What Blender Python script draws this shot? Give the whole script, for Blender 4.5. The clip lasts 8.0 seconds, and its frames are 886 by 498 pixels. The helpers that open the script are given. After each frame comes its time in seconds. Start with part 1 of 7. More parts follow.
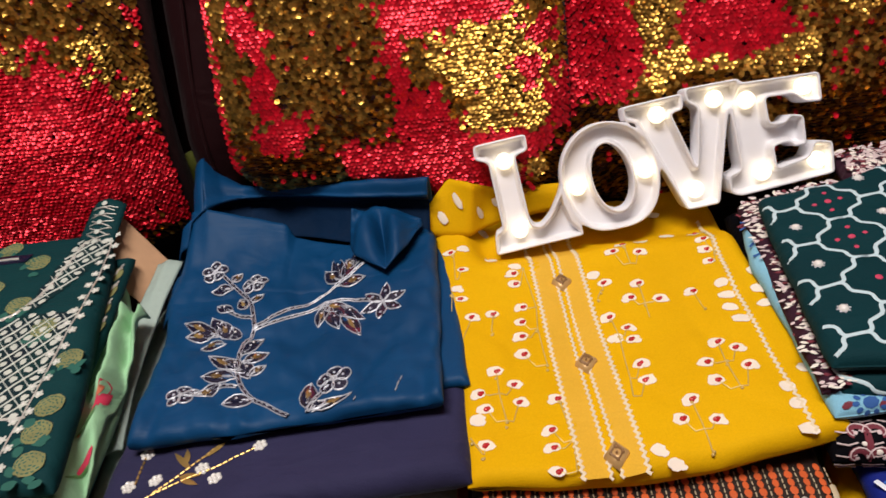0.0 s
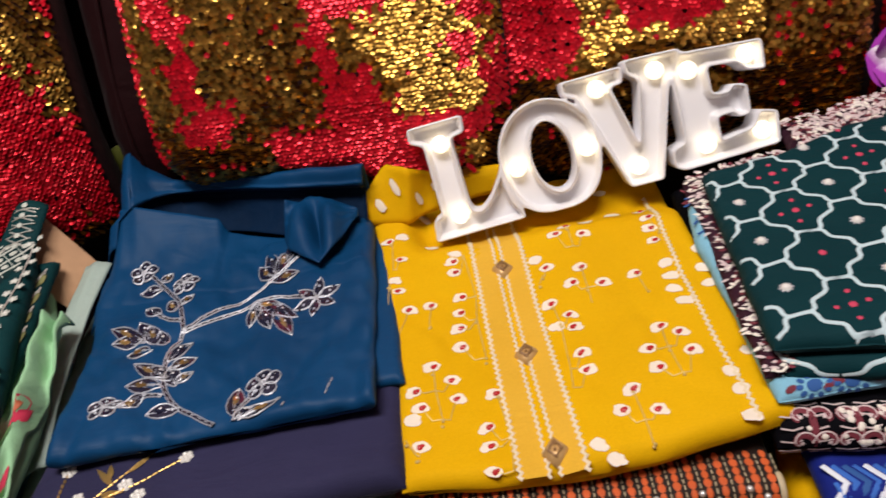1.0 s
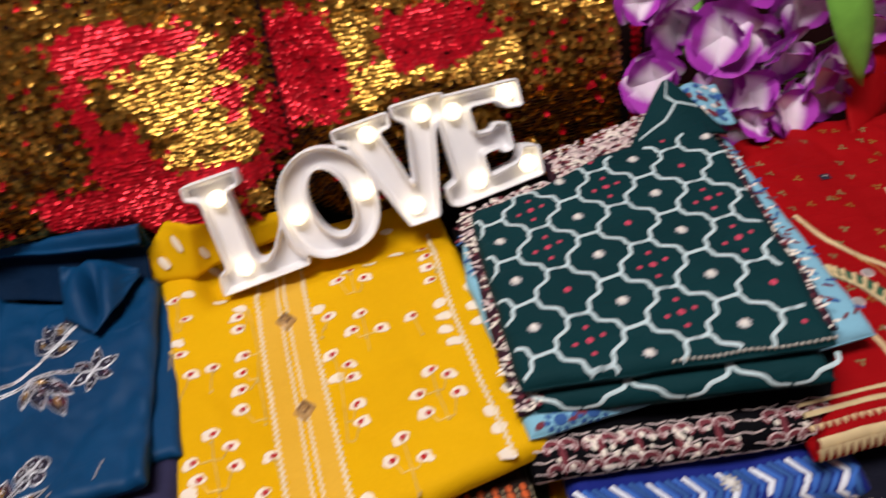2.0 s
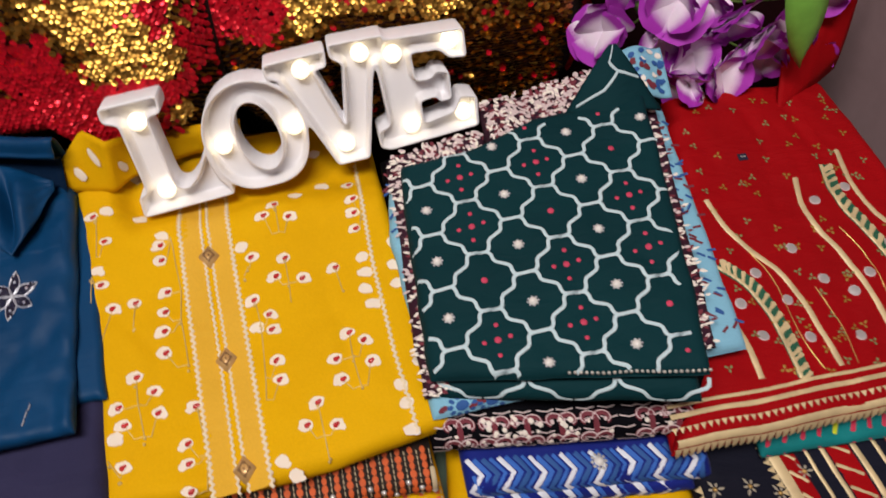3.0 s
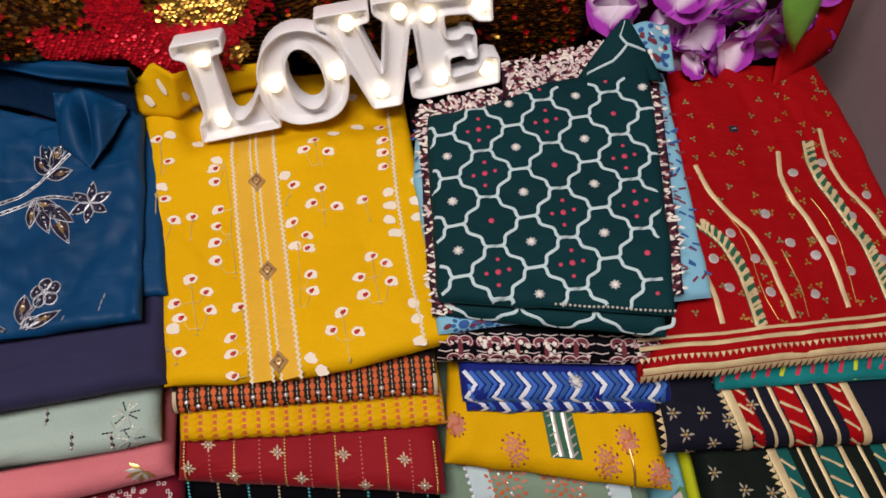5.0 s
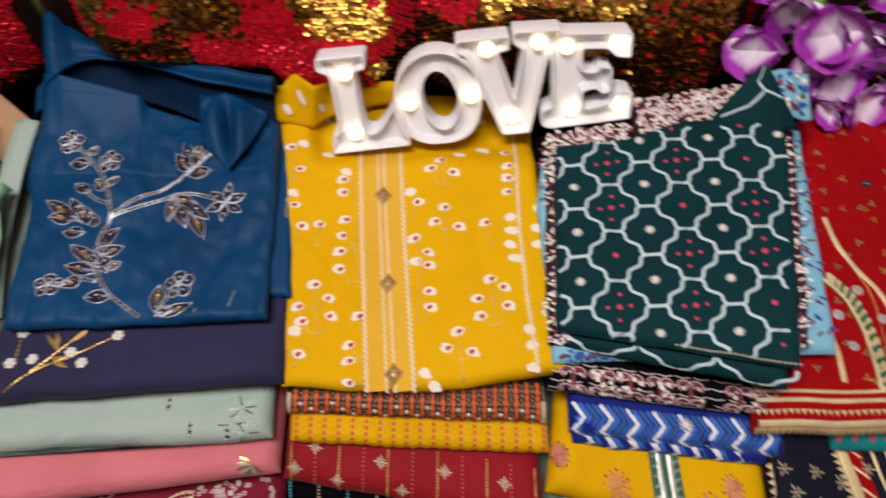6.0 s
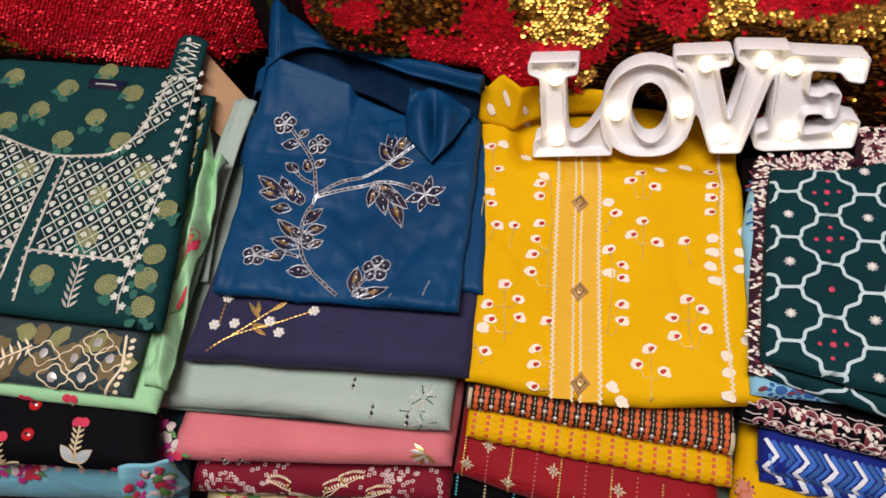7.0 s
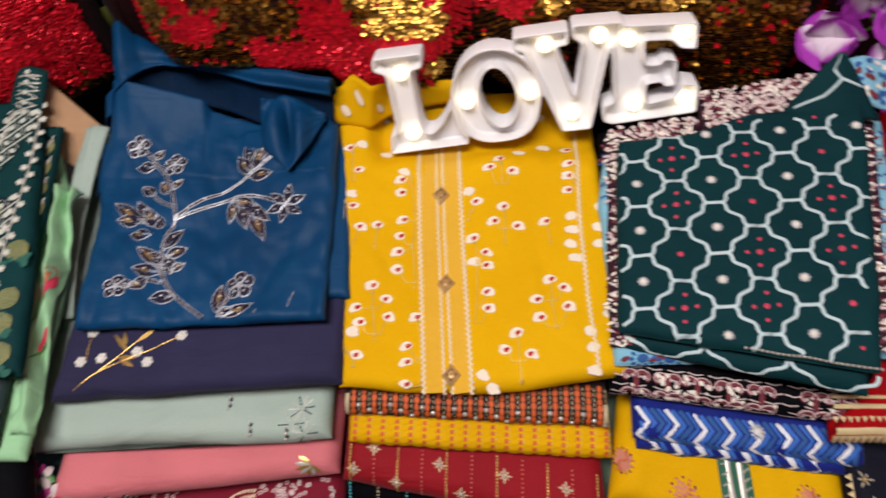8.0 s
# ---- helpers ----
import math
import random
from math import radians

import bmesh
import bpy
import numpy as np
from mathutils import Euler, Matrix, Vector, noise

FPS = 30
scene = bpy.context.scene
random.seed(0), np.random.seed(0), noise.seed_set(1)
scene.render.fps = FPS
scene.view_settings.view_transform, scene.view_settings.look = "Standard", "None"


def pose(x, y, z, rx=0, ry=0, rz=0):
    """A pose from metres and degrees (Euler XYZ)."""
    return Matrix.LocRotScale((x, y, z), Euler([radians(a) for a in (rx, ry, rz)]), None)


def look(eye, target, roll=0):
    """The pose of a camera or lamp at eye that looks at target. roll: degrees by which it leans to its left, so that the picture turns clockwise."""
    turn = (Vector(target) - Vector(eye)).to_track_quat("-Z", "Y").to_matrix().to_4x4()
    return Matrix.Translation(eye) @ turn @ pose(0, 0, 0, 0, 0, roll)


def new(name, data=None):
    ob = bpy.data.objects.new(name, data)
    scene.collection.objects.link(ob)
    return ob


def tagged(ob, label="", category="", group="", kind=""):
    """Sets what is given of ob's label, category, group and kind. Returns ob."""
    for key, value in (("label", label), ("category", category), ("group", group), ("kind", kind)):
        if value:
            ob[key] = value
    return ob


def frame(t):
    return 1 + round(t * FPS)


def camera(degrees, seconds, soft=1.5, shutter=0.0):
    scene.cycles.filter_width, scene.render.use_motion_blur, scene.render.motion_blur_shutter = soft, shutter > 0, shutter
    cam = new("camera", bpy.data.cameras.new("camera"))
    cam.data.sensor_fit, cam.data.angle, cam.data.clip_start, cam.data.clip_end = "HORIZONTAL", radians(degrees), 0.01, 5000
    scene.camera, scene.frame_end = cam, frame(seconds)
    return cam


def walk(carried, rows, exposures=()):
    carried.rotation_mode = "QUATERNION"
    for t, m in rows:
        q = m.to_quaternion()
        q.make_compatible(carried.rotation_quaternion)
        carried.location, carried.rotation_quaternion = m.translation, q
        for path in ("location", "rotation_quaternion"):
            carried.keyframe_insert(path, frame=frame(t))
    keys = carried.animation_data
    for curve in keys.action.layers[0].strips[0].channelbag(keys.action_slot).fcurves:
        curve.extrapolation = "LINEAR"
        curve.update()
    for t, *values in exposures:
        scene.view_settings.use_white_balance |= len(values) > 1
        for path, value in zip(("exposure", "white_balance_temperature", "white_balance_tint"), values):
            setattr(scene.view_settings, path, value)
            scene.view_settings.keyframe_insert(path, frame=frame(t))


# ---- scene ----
# Folded kurtas in piles on a display table, a lit letter sign and sequined cushions behind them.
cam = camera(59.0, 8.0, soft=1.6, shutter=0.5)
PATH = [
    (0, (0.006, 0.029, 0.474), (-0.147, 1.619, -0.731), -8.2),
    (0.5, (0.014, 0.052, 0.462), (-0.114, 1.629, -0.761), -8.6),
    (1, (0.043, 0.059, 0.461), (-0.07, 1.607, -0.799), -9.9),
    (1.5, (0.089, 0.046, 0.469), (0.092, 1.609, -0.779), -8.9),
    (2, (0.132, 0.072, 0.495), (0.316, 1.566, -0.823), -7.6),
    (2.2, (0.153, 0.135, 0.537), (0.36, 1.484, -0.925), -6.8),
    (3.3, (0.148, 0.192, 0.637), (0.448, 1.06, -1.139), 9.3),
    (3.5, (0.133, 0.163, 0.658), (0.394, 0.963, -1.157), 6.2),
    (4, (0.117, 0.131, 0.701), (0.397, 1.015, -1.071), 1.0),
    (4.2, (0.129, 0.139, 0.708), (0.366, 0.988, -1.087), 3.1),
    (5.3, (0.145, 0.145, 0.705), (0.363, 0.985, -1.097), 9.2),
    (5.5, (0.132, 0.143, 0.706), (0.327, 0.991, -1.095), 8.5),
    (6, (0.092, 0.146, 0.712), (0.147, 1.045, -1.074), 4.0),
    (6.5, (0.04, 0.131, 0.709), (-0.089, 1.066, -1.054), -2.0),
    (7, (0.023, 0.132, 0.705), (-0.229, 1.038, -1.06), -6.6),
    (7.5, (0.051, 0.141, 0.702), (-0.175, 1.025, -1.077), -7.3),
    (8, (0.104, 0.15, 0.702), (-0.022, 1.048, -1.081), -6.6),
]
walk(cam, [(t, look(eye, target, roll)) for t, eye, target, roll in PATH],
     [(0.0, -0.08), (2.0, -0.10), (3.5, -0.30), (5.5, -0.26), (6.5, -0.12), (7.0, -0.08), (8.0, -0.12)])

# ---- light ----
world = bpy.data.worlds.new("room_world")
scene.world = world
world.use_nodes = True
world.node_tree.nodes["Background"].inputs[0].default_value = (1.0, 0.9, 0.78, 1)
world.node_tree.nodes["Background"].inputs[1].default_value = 0.008


def area_lamp(name, at, target, sx, sy, watts, colour):
    d = bpy.data.lights.new(name, "AREA")
    d.shape, d.size, d.size_y, d.energy, d.color = "RECTANGLE", sx, sy, watts, colour
    ob = new(name, d)
    ob.matrix_world = look(at, target)
    return ob


area_lamp("ceiling_lamp_light", (-0.32, 0.10, 2.30), (-0.20, 0.38, 0), 1.2, 0.5, 65, (1.0, 0.93, 0.89))

# ---- materials ----


def shader(name):
    m = bpy.data.materials.new(name)
    m.use_nodes = True
    n = m.node_tree
    return m, n, n.nodes, n.links, n.nodes["Principled BSDF"]


def cloth(name, colour, other=None, rough=0.75, weave=900.0, blotch=9.0, sheen=0.06, bump=0.3, spec=0.2):
    """Woven cloth: a fine thread grain, soft blotches of wear, and a relief of threads and small creases."""
    m, tree, nodes, links, bsdf = shader(name)
    other = other or tuple(c * 0.72 for c in colour)
    co = nodes.new("ShaderNodeTexCoord")
    n1 = nodes.new("ShaderNodeTexNoise")
    n1.inputs["Scale"].default_value, n1.inputs["Detail"].default_value = blotch, 5
    n2 = nodes.new("ShaderNodeTexNoise")
    n2.inputs["Scale"].default_value, n2.inputs["Detail"].default_value = weave, 2
    n3 = nodes.new("ShaderNodeTexNoise")
    n3.inputs["Scale"].default_value, n3.inputs["Detail"].default_value, n3.inputs["Distortion"].default_value = 11, 3, 1.6
    stretch = nodes.new("ShaderNodeMapping")
    stretch.inputs["Scale"].default_value, stretch.inputs["Rotation"].default_value = (1.0, 2.6, 1.0), (0, 0, 0.5)
    links.new(co.outputs["Object"], stretch.inputs["Vector"])
    links.new(stretch.outputs[0], n3.inputs["Vector"])
    for n in (n1, n2):
        links.new(co.outputs["Object"], n.inputs["Vector"])
    mix = nodes.new("ShaderNodeMixRGB")
    mix.inputs[1].default_value, mix.inputs[2].default_value = (*other, 1), (*colour, 1)
    ramp = nodes.new("ShaderNodeMapRange")
    ramp.inputs[1].default_value, ramp.inputs[2].default_value = 0.3, 0.6
    links.new(n1.outputs["Fac"], ramp.inputs[0])
    links.new(ramp.outputs[0], mix.inputs[0])
    mul = nodes.new("ShaderNodeMixRGB")
    mul.blend_type, mul.inputs[0].default_value = "MULTIPLY", 0.2
    links.new(mix.outputs[0], mul.inputs[1])
    links.new(n2.outputs["Fac"], mul.inputs[2])
    links.new(mul.outputs[0], bsdf.inputs["Base Color"])
    add = nodes.new("ShaderNodeMath")
    add.operation = "MULTIPLY_ADD"
    add.inputs[1].default_value = 9.0
    links.new(n3.outputs["Fac"], add.inputs[0])
    links.new(n2.outputs["Fac"], add.inputs[2])
    bp = nodes.new("ShaderNodeBump")
    bp.inputs["Strength"].default_value, bp.inputs["Distance"].default_value = bump, 0.0016
    links.new(add.outputs[0], bp.inputs["Height"])
    links.new(bp.outputs[0], bsdf.inputs["Normal"])
    bsdf.inputs["Roughness"].default_value = rough
    bsdf.inputs["Specular IOR Level"].default_value = spec
    bsdf.inputs["Sheen Weight"].default_value = sheen
    bsdf.inputs["Sheen Roughness"].default_value = 0.4
    return m


def plain(name, colour, rough=0.5, metal=0.0, vary=0.2, coat=0.0, islands=False):
    """Paint, thread, metal or plastic: one colour that varies a little from place to place or from piece to piece."""
    m, tree, nodes, links, bsdf = shader(name)
    hsv = nodes.new("ShaderNodeHueSaturation")
    hsv.inputs["Color"].default_value = (*colour, 1)
    rng = nodes.new("ShaderNodeMapRange")
    rng.inputs[3].default_value, rng.inputs[4].default_value = 1 - vary, 1 + vary
    if islands:
        g = nodes.new("ShaderNodeNewGeometry")
        links.new(g.outputs["Random Per Island"], rng.inputs[0])
    else:
        co = nodes.new("ShaderNodeTexCoord")
        n = nodes.new("ShaderNodeTexNoise")
        n.inputs["Scale"].default_value, n.inputs["Detail"].default_value = 60, 4
        links.new(co.outputs["Object"], n.inputs["Vector"])
        links.new(n.outputs["Fac"], rng.inputs[0])
    links.new(rng.outputs[0], hsv.inputs["Value"])
    links.new(hsv.outputs[0], bsdf.inputs["Base Color"])
    bsdf.inputs["Roughness"].default_value, bsdf.inputs["Metallic"].default_value = rough, metal
    bsdf.inputs["Coat Weight"].default_value = coat
    return m


def glow(name, colour, strength):
    m, tree, nodes, links, bsdf = shader(name)
    bsdf.inputs["Base Color"].default_value = (1, 0.95, 0.85, 1)
    bsdf.inputs["Emission Color"].default_value = (*colour, 1)
    bsdf.inputs["Emission Strength"].default_value = strength
    return m


BLUE = cloth("blue_silk", (0.0012, 0.053, 0.155), (0.001, 0.040, 0.120), rough=0.55, sheen=0.0, spec=0.2, bump=0.14)
# blue of the kurta darkened: the neck hollow's shade is put into this colour
FACING = cloth("shaded_blue_facing", (0.001, 0.014, 0.045), rough=0.7, sheen=0.0, spec=0.1)
NAVY = cloth("navy_cotton", (0.028, 0.026, 0.075), rough=0.8)
MINT = cloth("mint_cotton", (0.41, 0.51, 0.455), (0.37, 0.46, 0.41))
PINK = cloth("pink_cotton", (0.68, 0.19, 0.22), (0.58, 0.155, 0.18))
MAROON = cloth("maroon_cotton", (0.22, 0.006, 0.025))
CREAM = cloth("cream_floral", (0.75, 0.55, 0.25), (0.8, 0.7, 0.45), blotch=25)
YELLOW = cloth("mustard_cotton", (0.80, 0.445, 0.002), (0.73, 0.39, 0.001), sheen=0.0, spec=0.08, bump=0.16)
YELLOW_BAND = cloth("mustard_band", (0.80, 0.46, 0.045), (0.75, 0.42, 0.03), sheen=0.0, spec=0.1)
BLACK = cloth("black_cotton", (0.003, 0.003, 0.005), sheen=0.0, spec=0.06)
BROWN = cloth("dark_brown_cotton", (0.03, 0.018, 0.014))
REDC = cloth("crimson_cotton", (0.30, 0.006, 0.014), (0.25, 0.005, 0.012))
RED = cloth("red_cotton", (0.38, 0.002, 0.005), (0.31, 0.0015, 0.004), sheen=0.0, spec=0.1)
TEAL = cloth("dark_teal_cotton", (0.002, 0.034, 0.042), (0.0015, 0.026, 0.033), sheen=0.0, spec=0.12)
SKY = cloth("sky_blue_cotton", (0.25, 0.55, 0.72), (0.22, 0.48, 0.66))
ZIG = cloth("royal_blue_cotton", (0.008, 0.02, 0.24), (0.006, 0.015, 0.18))
SAGE = cloth("sage_cotton", (0.24, 0.34, 0.25), (0.2, 0.29, 0.21))
GREEN = cloth("bottle_green_cotton", (0.004, 0.042, 0.046), (0.003, 0.030, 0.036), sheen=0.0, spec=0.12)
GREEN_NET = cloth("dark_green_net", (0.004, 0.028, 0.030), (0.008, 0.016, 0.026), blotch=40, sheen=0.0, spec=0.12)
LIGHT_GREEN = cloth("pale_green_cotton", (0.36, 0.66, 0.38), (0.31, 0.58, 0.33))
CYAN = cloth("turquoise_cotton", (0.24, 0.58, 0.72), (0.17, 0.48, 0.63))
TEAL_BRIGHT = cloth("bright_teal_cotton", (0.005, 0.23, 0.24))
TEAL_DEEP = cloth("deep_teal_cotton", (0.004, 0.11, 0.105))
LIME = cloth("lime_cotton", (0.55, 0.6, 0.01))
OLIVE = cloth("dark_slate_cotton", (0.030, 0.050, 0.055), (0.020, 0.036, 0.044), blotch=26)
NAVY_BLACK = cloth("navy_black_cotton", (0.010, 0.011, 0.024), sheen=0.0, spec=0.12)
GREEN_BLACK = cloth("green_black_cotton", (0.006, 0.011, 0.008), sheen=0.0, spec=0.12)
PURPLE = cloth("dark_plum_cotton", (0.045, 0.014, 0.028), sheen=0.0, spec=0.12)
VELVET = cloth("dark_maroon_velvet", (0.016, 0.002, 0.003), sheen=0.02, spec=0.1)
BACKING = cloth("cushion_backing", (0.03, 0.006, 0.006))
TABLE = cloth("table_cloth", (0.03, 0.025, 0.025))
OLIVE_STRIP = cloth("olive_green_cotton", (0.10, 0.11, 0.015), (0.08, 0.09, 0.012))
KRAFT = plain("kraft_card", (0.5, 0.29, 0.16), 0.8)
WHITE = plain("white_print", (0.80, 0.74, 0.66), 0.8)
PLASTIC = plain("white_plastic", (0.80, 0.79, 0.815), 0.38, vary=0.03)
PLASTIC.node_tree.nodes["Principled BSDF"].inputs["Subsurface Weight"].default_value = 0.5
PLASTIC.node_tree.nodes["Principled BSDF"].inputs["Subsurface Radius"].default_value = (0.006, 0.006, 0.006)
BULB = glow("lit_bulb", (1.0, 0.82, 0.52), 1.9)
SEQ_RED = plain("red_sequin", (0.66, 0.005, 0.020), 0.34, 0.5, 0.3, islands=True)
SEQ_GOLD = plain("gold_sequin", (0.56, 0.30, 0.055), 0.34, 0.9, 0.55, islands=True)

# ---- helpers for meshes ----


def bm_of(verts, faces, mats=None, smooth=True):
    bm = bmesh.new()
    vs = [bm.verts.new(v) for v in verts]
    for k, f in enumerate(faces):
        try:
            face = bm.faces.new([vs[i] for i in f])
        except ValueError:
            continue
        face.smooth = smooth
        if mats:
            face.material_index = mats[k]
    return bm


def part(name, bm, material, parent=None, label=""):
    """Links a bmesh as one mesh object, under a thing or a part."""
    me = bpy.data.meshes.new(name)
    bm.to_mesh(me)
    bm.free()
    for m in material if isinstance(material, (list, tuple)) else [material]:
        me.materials.append(m)
    ob = new(name, me)
    ob.parent = parent
    return tagged(ob, label)


def box(x0, x1, y0, y1, z0, z1):
    v = [(x, y, z) for x in (x0, x1) for y in (y0, y1) for z in (z0, z1)]
    return bm_of(v, [(0, 1, 3, 2), (4, 6, 7, 5), (0, 4, 5, 1), (2, 3, 7, 6), (0, 2, 6, 4), (1, 5, 7, 3)], smooth=False)


def lerp_line(pts, t):
    """The point at the share t of a line through pts."""
    k = min(int(t * (len(pts) - 1)), len(pts) - 2)
    f = t * (len(pts) - 1) - k
    return pts[k][0] * (1 - f) + pts[k + 1][0] * f, pts[k][1] * (1 - f) + pts[k + 1][1] * f


class Fold:
    """A folded garment: a soft slab with rounded edges. left and right run from the front edge to the back; top(x, y) is its upper surface."""

    def __init__(self, left, right, top, thick, crease=0.0012, seed=0, front=None, droop=0.0, back=None):
        self.left, self.right, self.plane, self.thick, self.crease, self.seed = left, right, top, thick, crease, seed
        self.front, self.droop, self.back = front, droop, back

    def top(self, x, y):
        c, s = self.crease, self.seed
        z = self.plane(x, y)
        z += c * 1.6 * noise.noise((x * 9 + s, y * 9, s * 1.7)) + c * 0.8 * noise.noise((x * 26, y * 20 + s, s))
        z += c * 0.6 * noise.noise((x * 70 + y * 30, y * 45 - x * 20 + s, s))
        z -= c * 0.9 * max(0.0, 0.22 - abs(noise.noise((x * 13 + y * 9 + s, y * 7 - x * 8, s * 0.7)))) / 0.22
        return z

    def base(self, u, v):
        a, b = lerp_line(self.left, v), lerp_line(self.right, v)
        bow = (self.front(u) if self.front else 0.0) * (1 - v) + (self.back(u) * v ** 3 if self.back else 0.0)
        bow += 0.0018 * noise.noise((u * 7 + self.seed, v * 3, self.seed * 1.3)) * (1 - v)
        side = 0.0022 * noise.noise((v * 6 + self.seed, u * 2, 3.1))
        return a[0] + (b[0] - a[0]) * u + side, a[1] + (b[1] - a[1]) * u + bow

    def pq(self, p, q, lift=0.0):
        """A place on the surface: p metres from the left edge, q metres back from where the front edge begins to curve (below 0: round the front)."""
        a, b = self.left[0], self.right[0]
        u = p / max(abs(b[0] - a[0]), 1e-6)
        x, y = self.base(u, 0)
        r = self.thick / 2
        if q >= 0:
            y += r + q
            return Vector((x, y, self.top(x, y) + lift))
        w = min(-q / r, math.pi)
        y0 = y + r
        z = self.top(x, y0) - r
        return Vector((x, y0 - (r + lift) * math.sin(w), z + (r + lift) * math.cos(w)))

    def xy(self, x, y, lift=0.0):
        return Vector((x, y, self.top(x, y) + lift))

    def mesh(self, nu=48, nv=48):
        r = self.thick / 2
        length = max(self.left[-1][1] - self.left[0][1], 0.05)
        spans = [(r * (1 - math.cos(k / 6 * math.pi / 2)), max(math.sin(k / 6 * math.pi / 2), 0.03)) for k in range(7)]
        inner = [(r + (length - 2 * r) * k / nv, 1.0) for k in range(1, nv)]
        back = [(length - d, h) for d, h in reversed(spans)]
        rows = spans + inner + back
        verts, faces = [], []
        ring = None
        for d, h in rows:
            v = min(max(d / length, 0), 1)
            loop = []
            x0, y0 = self.base(0, v)
            x1, y1 = self.base(1, v)
            wide = math.hypot(x1 - x0, y1 - y0)
            rr = min(r, wide / 2)
            # upper side from left to right, then the lower side back
            us = [rr * (1 - math.cos(k / 5 * math.pi / 2)) / wide for k in range(6)]
            hs = [math.sin(k / 5 * math.pi / 2) for k in range(6)]
            mid = [rr / wide + (1 - 2 * rr / wide) * k / nu for k in range(1, nu)]
            uu = us + mid + [1 - a for a in reversed(us)]
            hh = hs + [1.0] * len(mid) + list(reversed(hs))
            for a, e in zip(uu, hh):
                x, y = self.base(a, v)
                z = self.top(x, y)
                loop.append((x, y, z - r + r * h * e))
            for a, e in reversed(list(zip(uu, hh))[1:-1]):
                x, y = self.base(a, v)
                z = self.plane(x, y) - self.droop
                loop.append((x, y, z - r - r * h * e))
            start = len(verts)
            verts += loop
            n = len(loop)
            if ring is not None:
                faces += [(ring + k, ring + (k + 1) % n, start + (k + 1) % n, start + k) for k in range(n)]
            else:
                faces.append(tuple(range(n)))
            ring = start
        faces.append(tuple(reversed(range(ring, ring + n))))
        bm = bm_of(verts, faces)
        bmesh.ops.recalc_face_normals(bm, faces=bm.faces)
        return bm


def flat(z, bx=0.0, by=0.0, x0=0.0, y0=0.0):
    return lambda x, y: z + bx * (x - x0) + by * (y - y0)


def thing(name, label, category, group="", kind=""):
    return tagged(new(name), label, category, group, kind)


def folded(name, fold, material, label, group, nu=44, nv=40, category="folded garment"):
    ob = thing(name, label, category, group)
    part("folded_cloth", fold.mesh(nu, nv), material, ob)
    return ob


# ---- the room ----
def structure(name, bm, material, label):
    return tagged(part(name, bm, material), label, kind="structure")


PLASTER = plain("mauve_plaster", (0.30, 0.21, 0.22), 0.9, vary=0.08)
CEIL = plain("white_ceiling_paint", (0.75, 0.72, 0.68), 0.9, vary=0.05)
FLOOR = plain("grey_floor_tiles", (0.3, 0.27, 0.24), 0.5, vary=0.15)
structure("wall_back", box(-2.2, 2.2, 1.30, 1.40, -0.9, 2.4), PLASTER, "mauve painted plaster wall behind the cushions")
structure("wall_front", box(-2.2, 2.2, -2.1, -2.0, -0.9, 2.4), PLASTER, "mauve painted plaster wall of the shop")
structure("wall_left", box(-2.3, -2.2, -2.1, 1.4, -0.9, 2.4), PLASTER, "mauve painted plaster side wall of the shop")
structure("wall_right", box(2.2, 2.3, -2.1, 1.4, -0.9, 2.4), PLASTER, "mauve painted plaster side wall of the shop")
structure("floor", box(-2.3, 2.3, -2.1, 1.4, -1.0, -0.9), FLOOR, "plain grey shop floor")
structure("ceiling", box(-2.3, 2.3, -2.1, 1.4, 2.4, 2.5), CEIL, "plain white painted shop ceiling")

TABLE_Z = -0.16
table = thing("display_table", "display table covered with a dark cloth", "table")
part("tabletop", box(-1.0, 1.0, 0.02, 1.1, TABLE_Z - 0.04, TABLE_Z), TABLE, table)
for x in (-0.9, 0.9):
    for y in (0.1, 1.0):
        part("leg", box(x - 0.03, x + 0.03, y - 0.03, y + 0.03, -0.9, TABLE_Z - 0.04), TABLE, table)

# ---- piles of folded garments ----
PILE_A, PILE_B, PILE_C, PILE_D, PILE_E = ("pile with the green kurta", "pile with the blue kurta", "pile with the yellow kurta", "pile with the teal kurta", "pile with the red kurta")

blue_plane = flat(0.045, 0.08, -0.08, -0.15, 0.5)
blue = Fold([(-0.282, 0.398), (-0.290, 0.46), (-0.297, 0.52), (-0.310, 0.58), (-0.316, 0.62)],
            [(-0.045, 0.404), (-0.048, 0.46), (-0.05, 0.52), (-0.054, 0.58), (-0.057, 0.63)], blue_plane, 0.018, 0.0046, 3)
blue_kurta = folded("blue_kurta", blue, BLUE, "folded royal blue silk kurta with beaded flower embroidery", PILE_B, 70, 70)
navy = Fold([(-0.301, 0.335), (-0.30, 0.66)], [(-0.028, 0.353), (-0.034, 0.66)], flat(0.028, 0.07, -0.05, -0.15, 0.5), 0.028, 0.0015, 5)
navy_kurta = folded("navy_kurta", navy, NAVY, "folded navy kurta with pearl flower embroidery", PILE_B)
mint = Fold([(-0.327, 0.293), (-0.346, 0.66)], [(-0.041, 0.316), (-0.05, 0.66)], flat(0.0, 0.03, -0.03, -0.15, 0.4), 0.030, 0.0015, 7, front=lambda u: 0.004 * math.sin(u * 5.5))
mint_kurta = folded("mint_kurta", mint, MINT, "folded pale mint kurta with silver beading", PILE_B)
pink = Fold([(-0.304, 0.252), (-0.31, 0.66)], [(-0.036, 0.288), (-0.04, 0.66)], flat(-0.025, 0.0, -0.02, -0.15, 0.4), 0.034, 0.0012, 9)
pink_kurta = folded("pink_kurta", pink, PINK, "folded dusty pink kurta with small beaded sprigs", PILE_B)
